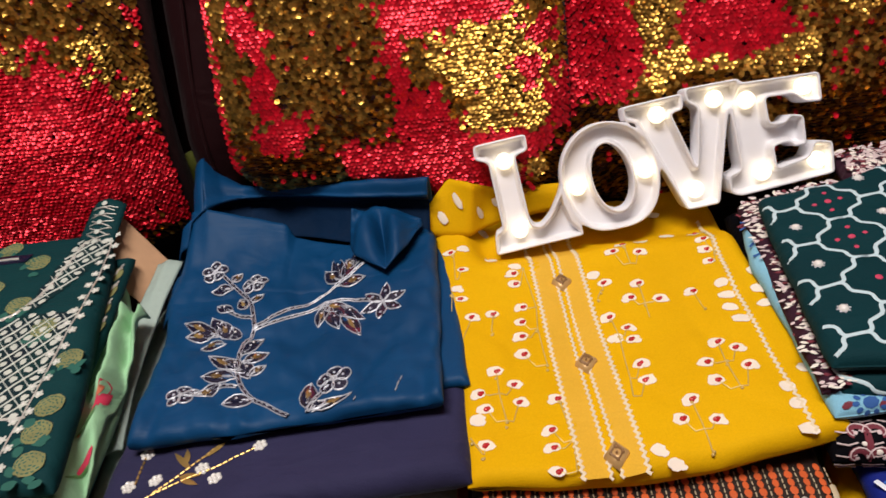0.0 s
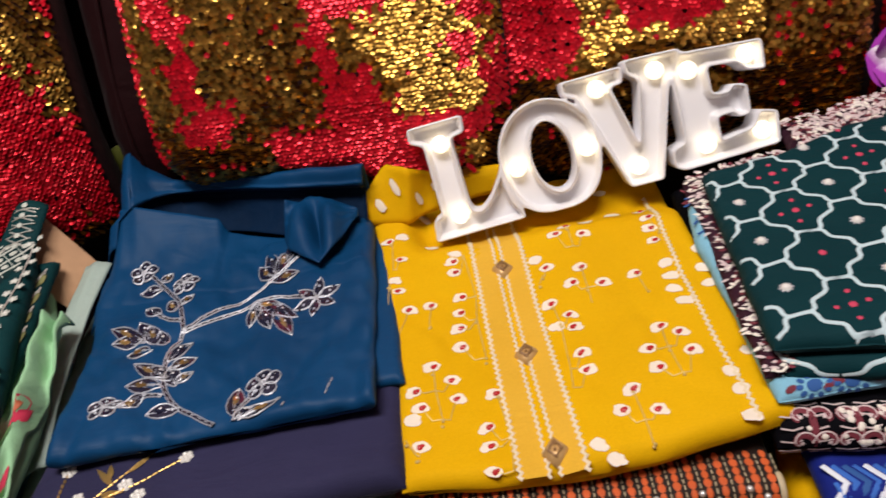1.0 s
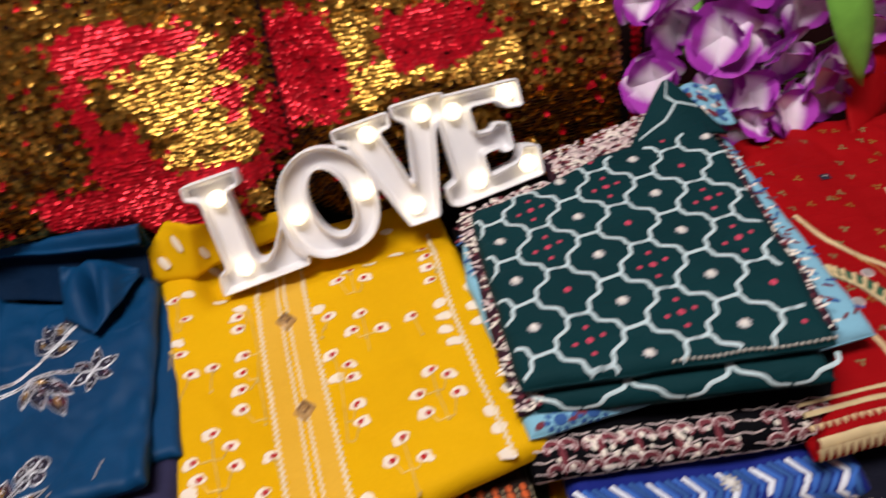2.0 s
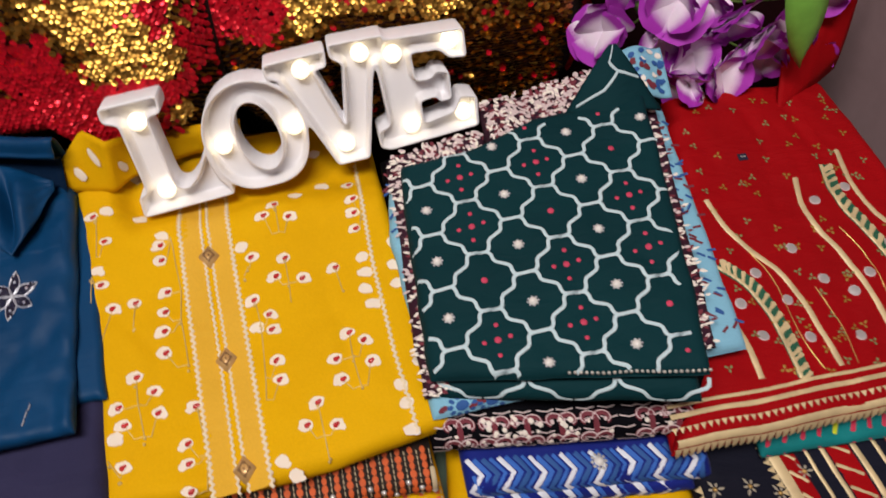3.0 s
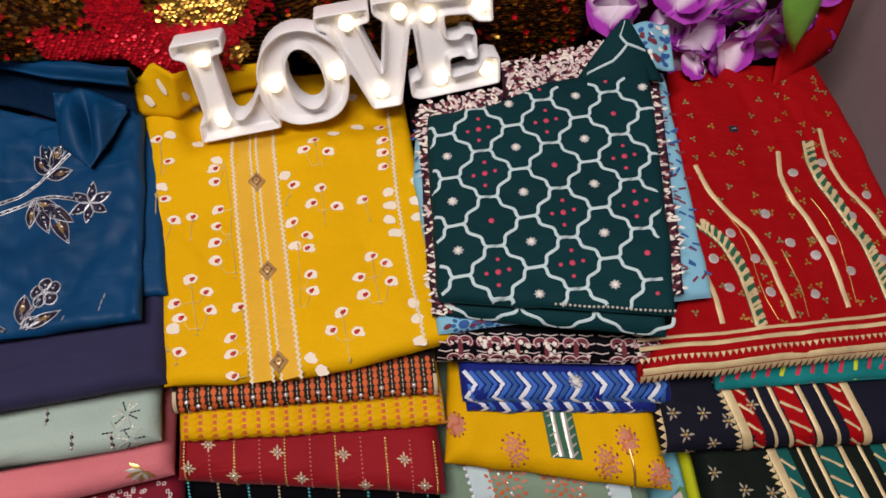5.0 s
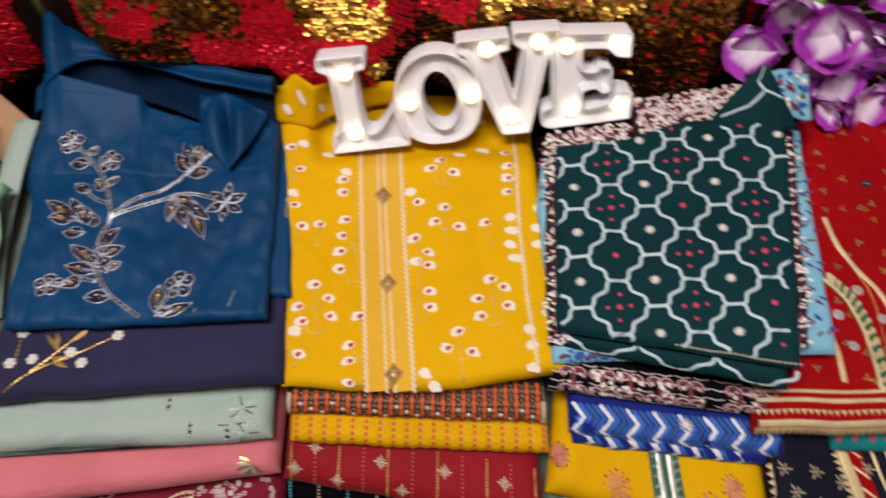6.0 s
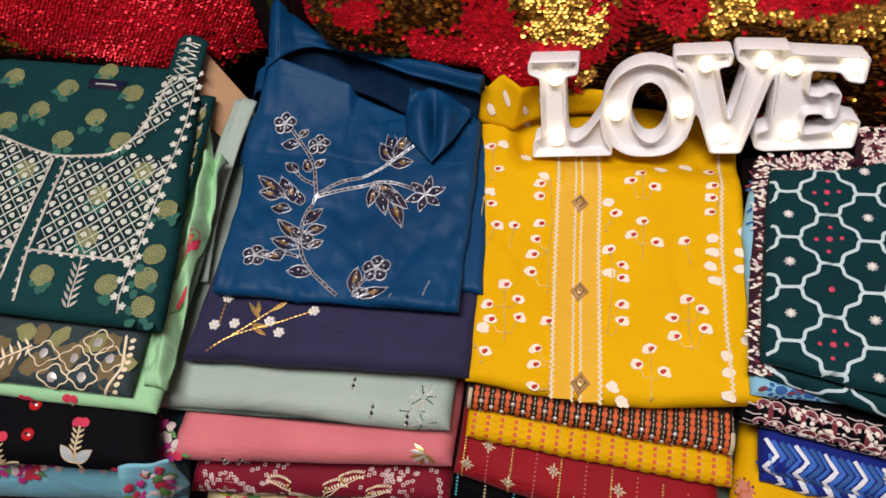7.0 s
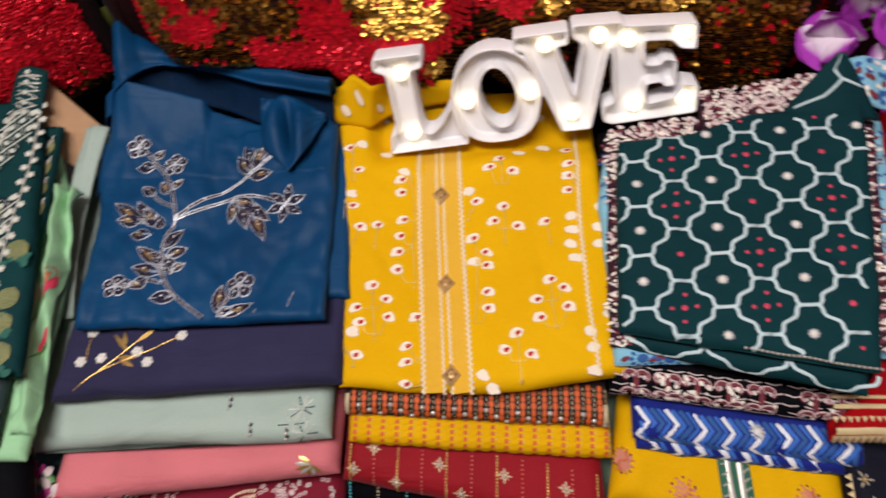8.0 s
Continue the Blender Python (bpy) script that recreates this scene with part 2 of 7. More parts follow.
maroon = Fold([(-0.292, 0.232), (-0.30, 0.66)], [(-0.036, 0.262), (-0.04, 0.66)], flat(-0.064, 0, 0), 0.034, 0.0012, 11)
maroon_kurta = folded("maroon_kurta", maroon, MAROON, "folded maroon kurta with tie-dyed squares and gold embroidery", PILE_B)
cream = Fold([(-0.290, 0.215), (-0.30, 0.66)], [(-0.04, 0.245), (-0.04, 0.66)], flat(-0.098), 0.062, 0.0012, 13)
cream_kurta = folded("cream_kurta", cream, CREAM, "folded cream and yellow floral kurta", PILE_B)


def yellow_plane(x, y):
    k = min(1.0, max(0.0, (y - 0.572) / 0.045)) * min(1.0, max(0.0, (x + 0.030) / 0.02))
    return 0.037 + 0.10 * max(0, x - 0.06) - 0.019 * k * k * (3 - 2 * k)


yellow = Fold([(-0.032, 0.351), (-0.036, 0.43), (-0.046, 0.53), (-0.058, 0.63), (-0.069, 0.685)],
              [(0.223, 0.362), (0.217, 0.43), (0.210, 0.53), (0.206, 0.63), (0.203, 0.685)], yellow_plane, 0.022, 0.0023, 17,
              front=lambda u: -0.010 * math.sin(u * math.pi) ** 1.5)
yellow_kurta = folded("yellow_kurta", yellow, YELLOW, "folded mustard yellow kurta with printed flowers and wooden buttons", PILE_C, 60, 70)
band = Fold([(-0.030, 0.335), (-0.03, 0.66)], [(0.208, 0.327), (0.20, 0.66)], flat(0.016, 0.02, 0.0, 0.1), 0.022, 0.0006, 19)
band_kurta = folded("orange_striped_kurta", band, BROWN, "folded dark brown kurta with orange woven stripes", PILE_C)
small_yellow = Fold([(-0.026, 0.312), (-0.03, 0.66)], [(0.213, 0.303), (0.20, 0.66)], flat(-0.006), 0.020, 0.0006, 21)
small_yellow_kurta = folded("yellow_checked_kurta", small_yellow, YELLOW, "folded bright yellow kurta with woven orange checks", PILE_C)
crimson = Fold([(-0.034, 0.284), (-0.035, 0.66)], [(0.208, 0.245), (0.20, 0.66)], flat(-0.027), 0.036, 0.0008, 23)
crimson_kurta = folded("crimson_kurta", crimson, REDC, "folded crimson kurta with gold star embroidery and dotted stripes", PILE_C)
black = Fold([(-0.045, 0.262), (-0.04, 0.66)], [(0.21, 0.225), (0.20, 0.66)], flat(-0.063), 0.097, 0.001, 25)
black_kurta = folded("black_striped_kurta", black, BLACK, "folded black kurta with coloured dotted stripes", PILE_C)

teal_plane = flat(0.108, 0.13, -0.03, 0.36, 0.45)
teal = Fold([(0.210, 0.386), (0.212, 0.45), (0.216, 0.52), (0.222, 0.578)], [(0.402, 0.346), (0.416, 0.43), (0.428, 0.51), (0.440, 0.588)], teal_plane, 0.018, 0.0014, 27, back=lambda u: 0.016 * min(1.0, max(0.0, (u - 0.30) / 0.25)))
teal_kurta = folded("teal_kurta", teal, TEAL, "folded dark teal kurta with a white trellis print and pearls", PILE_D, 60, 60)
teal_low = Fold([(0.216, 0.378), (0.222, 0.59)], [(0.398, 0.334), (0.436, 0.60)], lambda x, y: teal_plane(x, y) - 0.018, 0.020, 0.0014, 29)
part("folded_cloth", teal_low.mesh(), TEAL, teal_kurta)
sky = Fold([(0.2085, 0.366), (0.2075, 0.44), (0.2025, 0.52), (0.210, 0.572)], [(0.455, 0.372), (0.470, 0.62)], lambda x, y: teal_plane(x, y) * 0.5 + 0.019, 0.016, 0.001, 31)
sky_kurta = folded("sky_blue_kurta", sky, SKY, "folded sky blue kurta with a blue block print", PILE_D)
floral = Fold([(0.206, 0.350), (0.21, 0.62)], [(0.440, 0.321), (0.45, 0.64)], flat(0.050, 0.03, 0, 0.3), 0.030, 0.001, 33)
floral_kurta = folded("black_floral_kurta", floral, BLACK, "folded black kurta with maroon and white paisley print", PILE_D)
zig = Fold([(0.228, 0.316), (0.23, 0.62)], [(0.420, 0.296), (0.425, 0.62)], flat(0.023), 0.026, 0.0034, 35)
zig_kurta = folded("zigzag_kurta", zig, ZIG, "folded royal blue kurta with white zigzag print", PILE_D)
mustard = Fold([(0.208, 0.270), (0.222, 0.36), (0.236, 0.45), (0.236, 0.62)], [(0.414, 0.222), (0.41, 0.62)], flat(-0.006), 0.040, 0.002, 37)
mustard_kurta = folded("mustard_paisley_kurta", mustard, YELLOW, "folded mustard kurta with pink flower motifs", PILE_D)
sage = Fold([(0.205, 0.222), (0.21, 0.62)], [(0.415, 0.19), (0.41, 0.62)], flat(-0.047), 0.113, 0.001, 39)
sage_kurta = folded("sage_kurta", sage, SAGE, "folded sage green kurta with lace and rust flowers", PILE_D)

red = Fold([(0.380, 0.309), (0.440, 0.40), (0.460, 0.50), (0.482, 0.60), (0.49, 0.64)], [(0.640, 0.313), (0.672, 0.40), (0.675, 0.48), (0.668, 0.56), (0.655, 0.64)], flat(0.055), 0.026, 0.002, 41)
red_kurta = folded("red_kurta", red, RED, "folded bright red kurta with gold lace and mirror work", PILE_E, 60, 60)
tealpink = Fold([(0.46, 0.300), (0.47, 0.50)], [(0.70, 0.292), (0.66, 0.50)], flat(0.028), 0.016, 0.0035, 43)
tealpink_kurta = folded("turquoise_kurta", tealpink, TEAL_BRIGHT, "folded turquoise kurta with pink and lime print", PILE_E)
navystar = Fold([(0.405, 0.254), (0.42, 0.62)], [(0.66, 0.238), (0.66, 0.62)], flat(0.012), 0.032, 0.001, 45)
navystar_kurta = folded("navy_star_kurta", navystar, NAVY_BLACK, "folded navy black kurta with gold stars and striped border", PILE_E)
greenblack = Fold([(0.445, 0.185), (0.45, 0.62)], [(0.68, 0.172), (0.68, 0.62)], flat(-0.021), 0.036, 0.001, 47)
greenblack_kurta = folded("green_black_kurta", greenblack, GREEN_BLACK, "folded green black kurta with gold stars and lace", PILE_E)
lime = Fold([(0.44, 0.170), (0.45, 0.62)], [(0.68, 0.160), (0.68, 0.62)], flat(-0.057), 0.014, 0.001, 49)
lime_kurta = folded("lime_kurta", lime, LIME, "folded lime yellow kurta", PILE_E)
cyan = Fold([(0.42, 0.155), (0.42, 0.62)], [(0.70, 0.140), (0.70, 0.62)], flat(-0.071), 0.089, 0.001, 51)
cyan_kurta = folded("turquoise_floral_kurta", cyan, CYAN, "folded turquoise kurta with magenta flower print", PILE_E)

green = Fold([(-0.60, 0.335), (-0.60, 0.63)], [(-0.308, 0.345), (-0.320, 0.43), (-0.340, 0.52), (-0.356, 0.60), (-0.372, 0.64)], flat(0.068), 0.022, 0.0012, 53)
green_kurta = folded("green_kurta", green, GREEN, "folded bottle green kurta with a beaded lattice yoke", PILE_A, 60, 60)
olive = Fold([(-0.60, 0.278), (-0.60, 0.62)], [(-0.325, 0.287), (-0.335, 0.42), (-0.358, 0.54), (-0.375, 0.62)], flat(0.047), 0.018, 0.001, 55)
olive_kurta = folded("olive_kurta", olive, OLIVE, "folded olive and grey kurta with mirror embroidery", PILE_A)
lgreen = Fold([(-0.60, 0.268), (-0.60, 0.62)], [(-0.304, 0.279), (-0.307, 0.38), (-0.313, 0.47), (-0.334, 0.55), (-0.365, 0.62)], flat(0.030), 0.016, 0.0015, 57)
lgreen_kurta = folded("pale_green_kurta", lgreen, LIGHT_GREEN, "folded pale green kurta with red rose print", PILE_A)
ablack = Fold([(-0.60, 0.205), (-0.60, 0.62)], [(-0.297, 0.232), (-0.330, 0.33), (-0.352, 0.43), (-0.365, 0.52), (-0.38, 0.62)], flat(0.014), 0.036, 0.001, 59)
ablack_kurta = folded("black_flower_kurta", ablack, BLACK, "folded black kurta with red flowers and grey leaves", PILE_A)
acyan = Fold([(-0.60, 0.185), (-0.60, 0.62)], [(-0.294, 0.222), (-0.330, 0.32), (-0.352, 0.42), (-0.365, 0.52), (-0.38, 0.62)], flat(-0.022), 0.138, 0.001, 61)
acyan_kurta = folded("cyan_rose_kurta", acyan, CYAN, "folded turquoise kurta with pink rose print", PILE_A)

# ---- drawing on cloth ----
GOLD = plain("gold_thread", (0.62, 0.40, 0.13), 0.35, 0.8, 0.35)
BEAD_GOLD = plain("gold_bugle_beads", (0.60, 0.42, 0.13), 0.4, 0.25, 0.4)
SILVER = plain("silver_thread", (0.56, 0.54, 0.49), 0.4, 0.5, 0.35)
CREAM_THREAD = plain("cream_thread", (0.50, 0.40, 0.25), 0.6, vary=0.15)
DARK_BEAD = plain("dark_blue_beads", (0.012, 0.014, 0.035), 0.15, 0.0, 0.3, coat=0.6)
AMBER = plain("amber_stone", (0.48, 0.29, 0.10), 0.14, 0.45, 0.6, coat=0.8, islands=True)
PEARL = plain("pearl", (0.74, 0.72, 0.68), 0.18, 0.0, 0.1, coat=0.5)
RUBY = plain("red_bead", (0.45, 0.01, 0.015), 0.25, 0.0, 0.2, coat=0.6)
PRINT_WHITE = plain("white_petal_print", (0.80, 0.70, 0.58), 0.85, vary=0.1)
LACE = plain("white_lace", (0.74, 0.62, 0.44), 0.8, vary=0.15)
WOOD = plain("carved_wood_button", (0.56, 0.34, 0.13), 0.35, 0.25, vary=0.35)
WOOD_DARK = plain("button_carving", (0.24, 0.12, 0.04), 0.6)
STEEL = plain("dull_silver_beads", (0.48, 0.49, 0.53), 0.35, 0.4, 0.4)
GILT = plain("gilt_lace", (0.66, 0.52, 0.29), 0.5, 0.22, 0.4)
GREY_THREAD = plain("silver_grey_thread", (0.52, 0.54, 0.48), 0.6, vary=0.3)
BRONZE = plain("old_gold_thread", (0.34, 0.19, 0.03), 0.5, 0.3, 0.3)
TRELLIS = plain("pale_grey_print", (0.50, 0.63, 0.67), 0.85, vary=0.12)
COOL_WHITE = plain("cool_white_print", (0.72, 0.76, 0.84), 0.8, vary=0.08)
LACE_BLUE = plain("pale_blue_lace", (0.50, 0.62, 0.66), 0.8, vary=0.2)
PINK_DOT = plain("pink_dot_print", (0.52, 0.04, 0.10), 0.7)
MIRROR = plain("mirror_disc", (0.80, 0.78, 0.77), 0.3, 0.6, 0.25, islands=True)
STAR_THREAD = plain("dull_star_thread", (0.33, 0.29, 0.22), 0.6)
LEAFGREEN = plain("green_ribbon", (0.010, 0.095, 0.05), 0.6)
MAROON_PRINT = plain("maroon_print", (0.16, 0.02, 0.035), 0.8, vary=0.3)
PALE_PRINT = plain("pale_pink_print", (0.62, 0.50, 0.50), 0.8, vary=0.2)
BLUE_PRINT = plain("blue_print", (0.02, 0.09, 0.30), 0.8)
MIDBLUE = plain("mid_blue_print", (0.03, 0.13, 0.50), 0.8)
ORANGE = plain("orange_woven_thread", (0.58, 0.095, 0.015), 0.7, vary=0.25)
RUST = plain("rust_print", (0.50, 0.13, 0.06), 0.8, vary=0.3)
ROSE = plain("rose_print", (0.52, 0.025, 0.07), 0.8, vary=0.35)
ROSE_DARK = plain("magenta_print", (0.42, 0.02, 0.20), 0.8, vary=0.3)
OLIVE_PATCH = plain("taupe_patch_print", (0.135, 0.10, 0.045), 0.8, vary=0.3)
OLIVE_PRINT = plain("olive_gold_print", (0.20, 0.20, 0.075), 0.7, vary=0.4)
TEAL_PRINT = plain("green_shadow_print", (0.012, 0.10, 0.075), 0.8, vary=0.3)
LEAF_PRINT = plain("leaf_green_print", (0.10, 0.24, 0.07), 0.8, vary=0.3)
GREY_LEAF = plain("grey_leaf_thread", (0.36, 0.40, 0.45), 0.7, vary=0.2)
TURQ_DOT = plain("turquoise_dots", (0.08, 0.42, 0.5), 0.5)
ROSE_PALE = plain("pale_rose_thread", (0.50, 0.16, 0.12), 0.7, vary=0.2)
DUSTY = plain("dusty_pink_print", (0.55, 0.20, 0.13), 0.8, vary=0.3)
LIME_PRINT = plain("lime_print", (0.55, 0.62, 0.02), 0.8)


class Pen:
    """Collects ribbons, petals and beads laid on a cloth; at(a, b, lift) gives the place of a point of the drawing."""

    def __init__(self, at, *mats):
        self.at, self.mats, self.v, self.f, self.m = at, list(mats), [], [], []

    def poly(self, pts, mat=0, lift=0.0006, centre=None):
        n = len(self.v)
        c = centre or (sum(p[0] for p in pts) / len(pts), sum(p[1] for p in pts) / len(pts))
        self.v.append(self.at(c[0], c[1], lift * 1.5))
        self.v += [self.at(p[0], p[1], lift) for p in pts]
        k = len(pts)
        self.f += [(n, n + 1 + i, n + 1 + (i + 1) % k) for i in range(k)]
        self.m += [mat] * k
        return self

    def blob(self, x, y, rx, ry=None, turn=0.0, mat=0, lift=0.0006, n=10, wob=0.0):
        ry = ry or rx
        c, s = math.cos(turn), math.sin(turn)
        pts = []
        for i in range(n):
            a = 2 * math.pi * i / n
            k = 1 + wob * random.uniform(-1, 1)
            p, q = rx * k * math.cos(a), ry * k * math.sin(a)
            pts.append((x + p * c - q * s, y + p * s + q * c))
        return self.poly(pts, mat, lift, (x, y))

    def ribbon(self, pts, w, mat=0, lift=0.0008, step=0.006, taper=False):
        line = []
        for (x0, y0), (x1, y1) in zip(pts, pts[1:]):
            n = max(1, int(math.hypot(x1 - x0, y1 - y0) / step))
            line += [(x0 + (x1 - x0) * i / n, y0 + (y1 - y0) * i / n) for i in range(n)]
        line.append(pts[-1])
        base = len(self.v)
        for i, (x, y) in enumerate(line):
            a, b = line[max(i - 1, 0)], line[min(i + 1, len(line) - 1)]
            dx, dy = b[0] - a[0], b[1] - a[1]
            d = math.hypot(dx, dy) or 1
            h = w / 2 * ((1 - i / len(line)) ** 0.5 if taper else 1)
            self.v += [self.at(x - dy / d * h, y + dx / d * h, lift * 0.4), self.at(x, y, lift * 1.6), self.at(x + dy / d * h, y - dx / d * h, lift * 0.4)]
        for i in range(len(line) - 1):
            k = base + 3 * i
            self.f += [(k, k + 1, k + 4, k + 3), (k + 1, k + 2, k + 5, k + 4)]
            self.m += [mat, mat]
        return self

    def bead(self, x, y, r, mat=0, lift=0.0, flatten=0.8, n=8):
        base = len(self.v)
        o = self.at(x, y, lift)
        ex = (self.at(x + 0.001, y, lift) - o).normalized()
        ey = (self.at(x, y + 0.001, lift) - o).normalized()
        ez = ex.cross(ey).normalized()
        for a in (0.0, 0.5, 1.0):
            h, rr = math.sin(a * 1.15), math.cos(a * 1.15)
            for i in range(n):
                b = 2 * math.pi * i / n
                self.v.append(o + ex * (r * rr * math.cos(b)) + ey * (r * rr * math.sin(b)) + ez * (r * flatten * h))
        self.v.append(o + ez * (r * flatten))
        for k in range(2):
            for i in range(n):
                a, b = base + k * n + i, base + k * n + (i + 1) % n
                self.f.append((a, b, b + n, a + n))
                self.m.append(mat)
        for i in range(n):
            self.f.append((base + 2 * n + i, base + 2 * n + (i + 1) % n, base + 3 * n))
            self.m.append(mat)
        return self

    def dashes(self, pts, w, length, gap, mat=0, lift=0.001):
        """A line of short stitches."""
        total = [0.0]
        for a, b in zip(pts, pts[1:]):
            total.append(total[-1] + math.hypot(b[0] - a[0], b[1] - a[1]))
        s = 0.0
        while s + length <= total[-1]:
            k = max(i for i in range(len(pts) - 1) if total[i] <= s + 1e-9)
            a, b = pts[k], pts[k + 1]
            d = total[k + 1] - total[k] or 1
            x, y = a[0] + (b[0] - a[0]) * (s - total[k]) / d, a[1] + (b[1] - a[1]) * (s - total[k]) / d
            ux, uy = (b[0] - a[0]) / d, (b[1] - a[1]) / d
            self.ribbon([(x, y), (x + ux * length, y + uy * length)], w, mat, lift, step=1)
            s += length + gap
        return self

    def done(self, name, parent, label="", stuff=False):
        ob = part(name, bm_of(self.v, self.f, self.m), self.mats, parent, label)
        if stuff:
            tagged(ob, kind="stuff")
        return ob


def leaf_pts(x0, y0, x1, y1, w, n=5):
    dx, dy = x1 - x0, y1 - y0
    side = []
    for i in range(1, n):
        t = i / n
        h = w * math.sin(math.pi * t ** 0.85)
        side.append((x0 + dx * t, y0 + dy * t, h))
    d = math.hypot(dx, dy) or 1
    nx, ny = -dy / d, dx / d
    return [(x0, y0)] + [(x + nx * h, y + ny * h) for x, y, h in side] + [(x1, y1)] + [(x - nx * h, y - ny * h) for x, y, h in reversed(side)]


def pairs(nums):
    return list(zip(nums[0::2], nums[1::2]))


# ---- mustard kurta: printed flowers, lace lines, wooden buttons ----
rnd = random.Random(4)
pen = Pen(yellow.xy, YELLOW_BAND)
pen.ribbon([(0.037, 0.625), (0.042, 0.48), (0.055, 0.344)], 0.018, 0, 0.0004)
pen.ribbon([(0.060, 0.625), (0.066, 0.48), (0.079, 0.344)], 0.018, 0, 0.0004)
pen.done("placket_band", yellow_kurta, "slightly paler woven placket band")
for name, line, w in (("lace_line", [(0.026, 0.625), (0.034, 0.50), (0.046, 0.340)], 0.0055), ("lace_line", [(0.0435, 0.625), (0.052, 0.50), (0.064, 0.340)], 0.0042),
                      ("lace_line", [(0.0495, 0.625), (0.058, 0.50), (0.071, 0.340)], 0.0042), ("lace_line", [(0.067, 0.625), (0.075, 0.50), (0.088, 0.340)], 0.0055),
                      ("lace_line", [(0.187, 0.625), (0.186, 0.514), (0.190, 0.428), (0.197, 0.358)], 0.0052)):
    pen = Pen(yellow.xy, LACE)
    zig_pts, k = [], 0
    for a, b in zip(line, line[1:]):
        d = math.hypot(b[0] - a[0], b[1] - a[1])
        n = int(d / 0.0026)
        for i in range(n):
            k += 1
            off = w * 0.21 * (1 if k % 2 else -1)
            zig_pts.append((a[0] + (b[0] - a[0]) * i / n - (b[1] - a[1]) / d * off, a[1] + (b[1] - a[1]) * i / n + (b[0] - a[0]) / d * off))
    pen.ribbon(zig_pts, w * 0.52, 0, 0.0009, step=1)
    pen.done(name, yellow_kurta, "white rickrack braid")


def petal_flower(pen, x, y, side, red=True):
    """A printed white petal with a knotted red centre."""
    t = rnd.uniform(-0.3, 0.3)
    pen.blob(x + side * 0.0012, y + 0.0005, 0.0060 * rnd.uniform(0.85, 1.1), 0.0047 * rnd.uniform(0.85, 1.1), t, 0, 0.0004, 12, 0.13)
    if rnd.random() < 0.6:
        pen.blob(x + side * 0.0045, y - 0.0022, 0.0033, 0.0027, t, 0, 0.0004, 8, 0.15)
    if red:
        pen.bead(x, y, 0.0023, 1, 0.0003, 0.7)
        pen.bead(x + 0.0016, y + 0.0010, 0.0017, 1, 0.0003, 0.7)


SPRIGS = (
    ([0.022, 0.569, 0.029, 0.516, 0.028, 0.49, 0.032, 0.451], [0.013, 0.563, 0.014, 0.547, 0.018, 0.516, 0.016, 0.498, 0.015, 0.481, 0.015, 0.463]),
    ([-0.007, 0.444, -0.006, 0.424, -0.002, 0.399], [-0.007, 0.446, 0.005, 0.433, -0.02, 0.423, 0.008, 0.415, -0.016, 0.409]),
    ([0.037, 0.414, 0.043, 0.377, 0.042, 0.35], [0.036, 0.415, 0.029, 0.387, 0.029, 0.372, 0.03, 0.351]),
    ([0.087, 0.497, 0.09, 0.473, 0.09, 0.427, 0.089, 0.409], [0.086, 0.497, 0.097, 0.481, 0.098, 0.467, 0.099, 0.439, 0.1, 0.423]),
    ([0.115, 0.528, 0.116, 0.506, 0.116, 0.487], [0.115, 0.529, 0.106, 0.514, 0.127, 0.507]),
    ([0.158, 0.449, 0.158, 0.429, 0.161, 0.404], [0.158, 0.45, 0.145, 0.429, 0.168, 0.441, 0.148, 0.412, 0.171, 0.422]),
    ([0.127, 0.397, 0.129, 0.372, 0.13, 0.355], [0.127, 0.398, 0.117, 0.382, 0.138, 0.378]),
    ([0.112, 0.583, 0.113, 0.555], [0.122, 0.569, 0.111, 0.586, 0.101, 0.574]),
    ([0.186, 0.60, 0.184, 0.56], [0.179, 0.576, 0.178, 0.562, 0.177, 0.545, 0.178, 0.599]),
    ([0.155, 0.512, 0.158, 0.49], [0.155, 0.512]), ([-0.007, 0.51, -0.009, 0.49], [-0.007, 0.51]), ([0.084, 0.528, 0.08, 0.52], [0.087, 0.536]),
    ([-0.040, 0.60, -0.038, 0.56], [-0.033, 0.575, -0.043, 0.602]), ([-0.041, 0.54, -0.041, 0.48], [-0.025, 0.508, -0.034, 0.531]), ([-0.028, 0.385, -0.020, 0.372], [-0.018, 0.378]),
)
for stem, blooms in SPRIGS:
    pen = Pen(yellow.xy, PRINT_WHITE, RUBY, BEAD_GOLD)
    stem = pairs(stem)
    pen.ribbon(stem, 0.0009, 2, 0.0007)
    for x, y in pairs(blooms):
        near = min(stem, key=lambda s: math.hypot(s[0] - x, s[1] + 0.006 - y))
        side = 1 if x > near[0] else -1
        pen.ribbon([(x, y), ((x + near[0]) / 2, min(y, near[1]) - 0.001), near], 0.0008, 2, 0.0006)
        petal_flower(pen, x, y, side)
    for k in range(3):
        x, y = rnd.choice(stem)
        pen.bead(x + rnd.uniform(-0.001, 0.001), y - rnd.uniform(0, 0.006), 0.0013, 2, 0.0004)
    pen.done("flower_sprig", yellow_kurta, "white printed petals with red knots on a gold stem")
PETALS = [0.177, 0.516, 0.177, 0.502, 0.175, 0.486, 0.179, 0.471, 0.189, 0.398, 0.191, 0.383, 0.191, 0.363, 0.204, 0.525, 0.201, 0.503, 0.202, 0.486, 0.207, 0.415, 0.079, 0.547,
          0.085, 0.472, 0.095, 0.359, 0.104, 0.347, -0.033, 0.606, -0.008, 0.601, 0.013, 0.572, 0.128, 0.597, 0.153, 0.604, -0.038, 0.545, -0.024, 0.4, -0.03, 0.66, -0.015, 0.65, 0.15, 0.645]
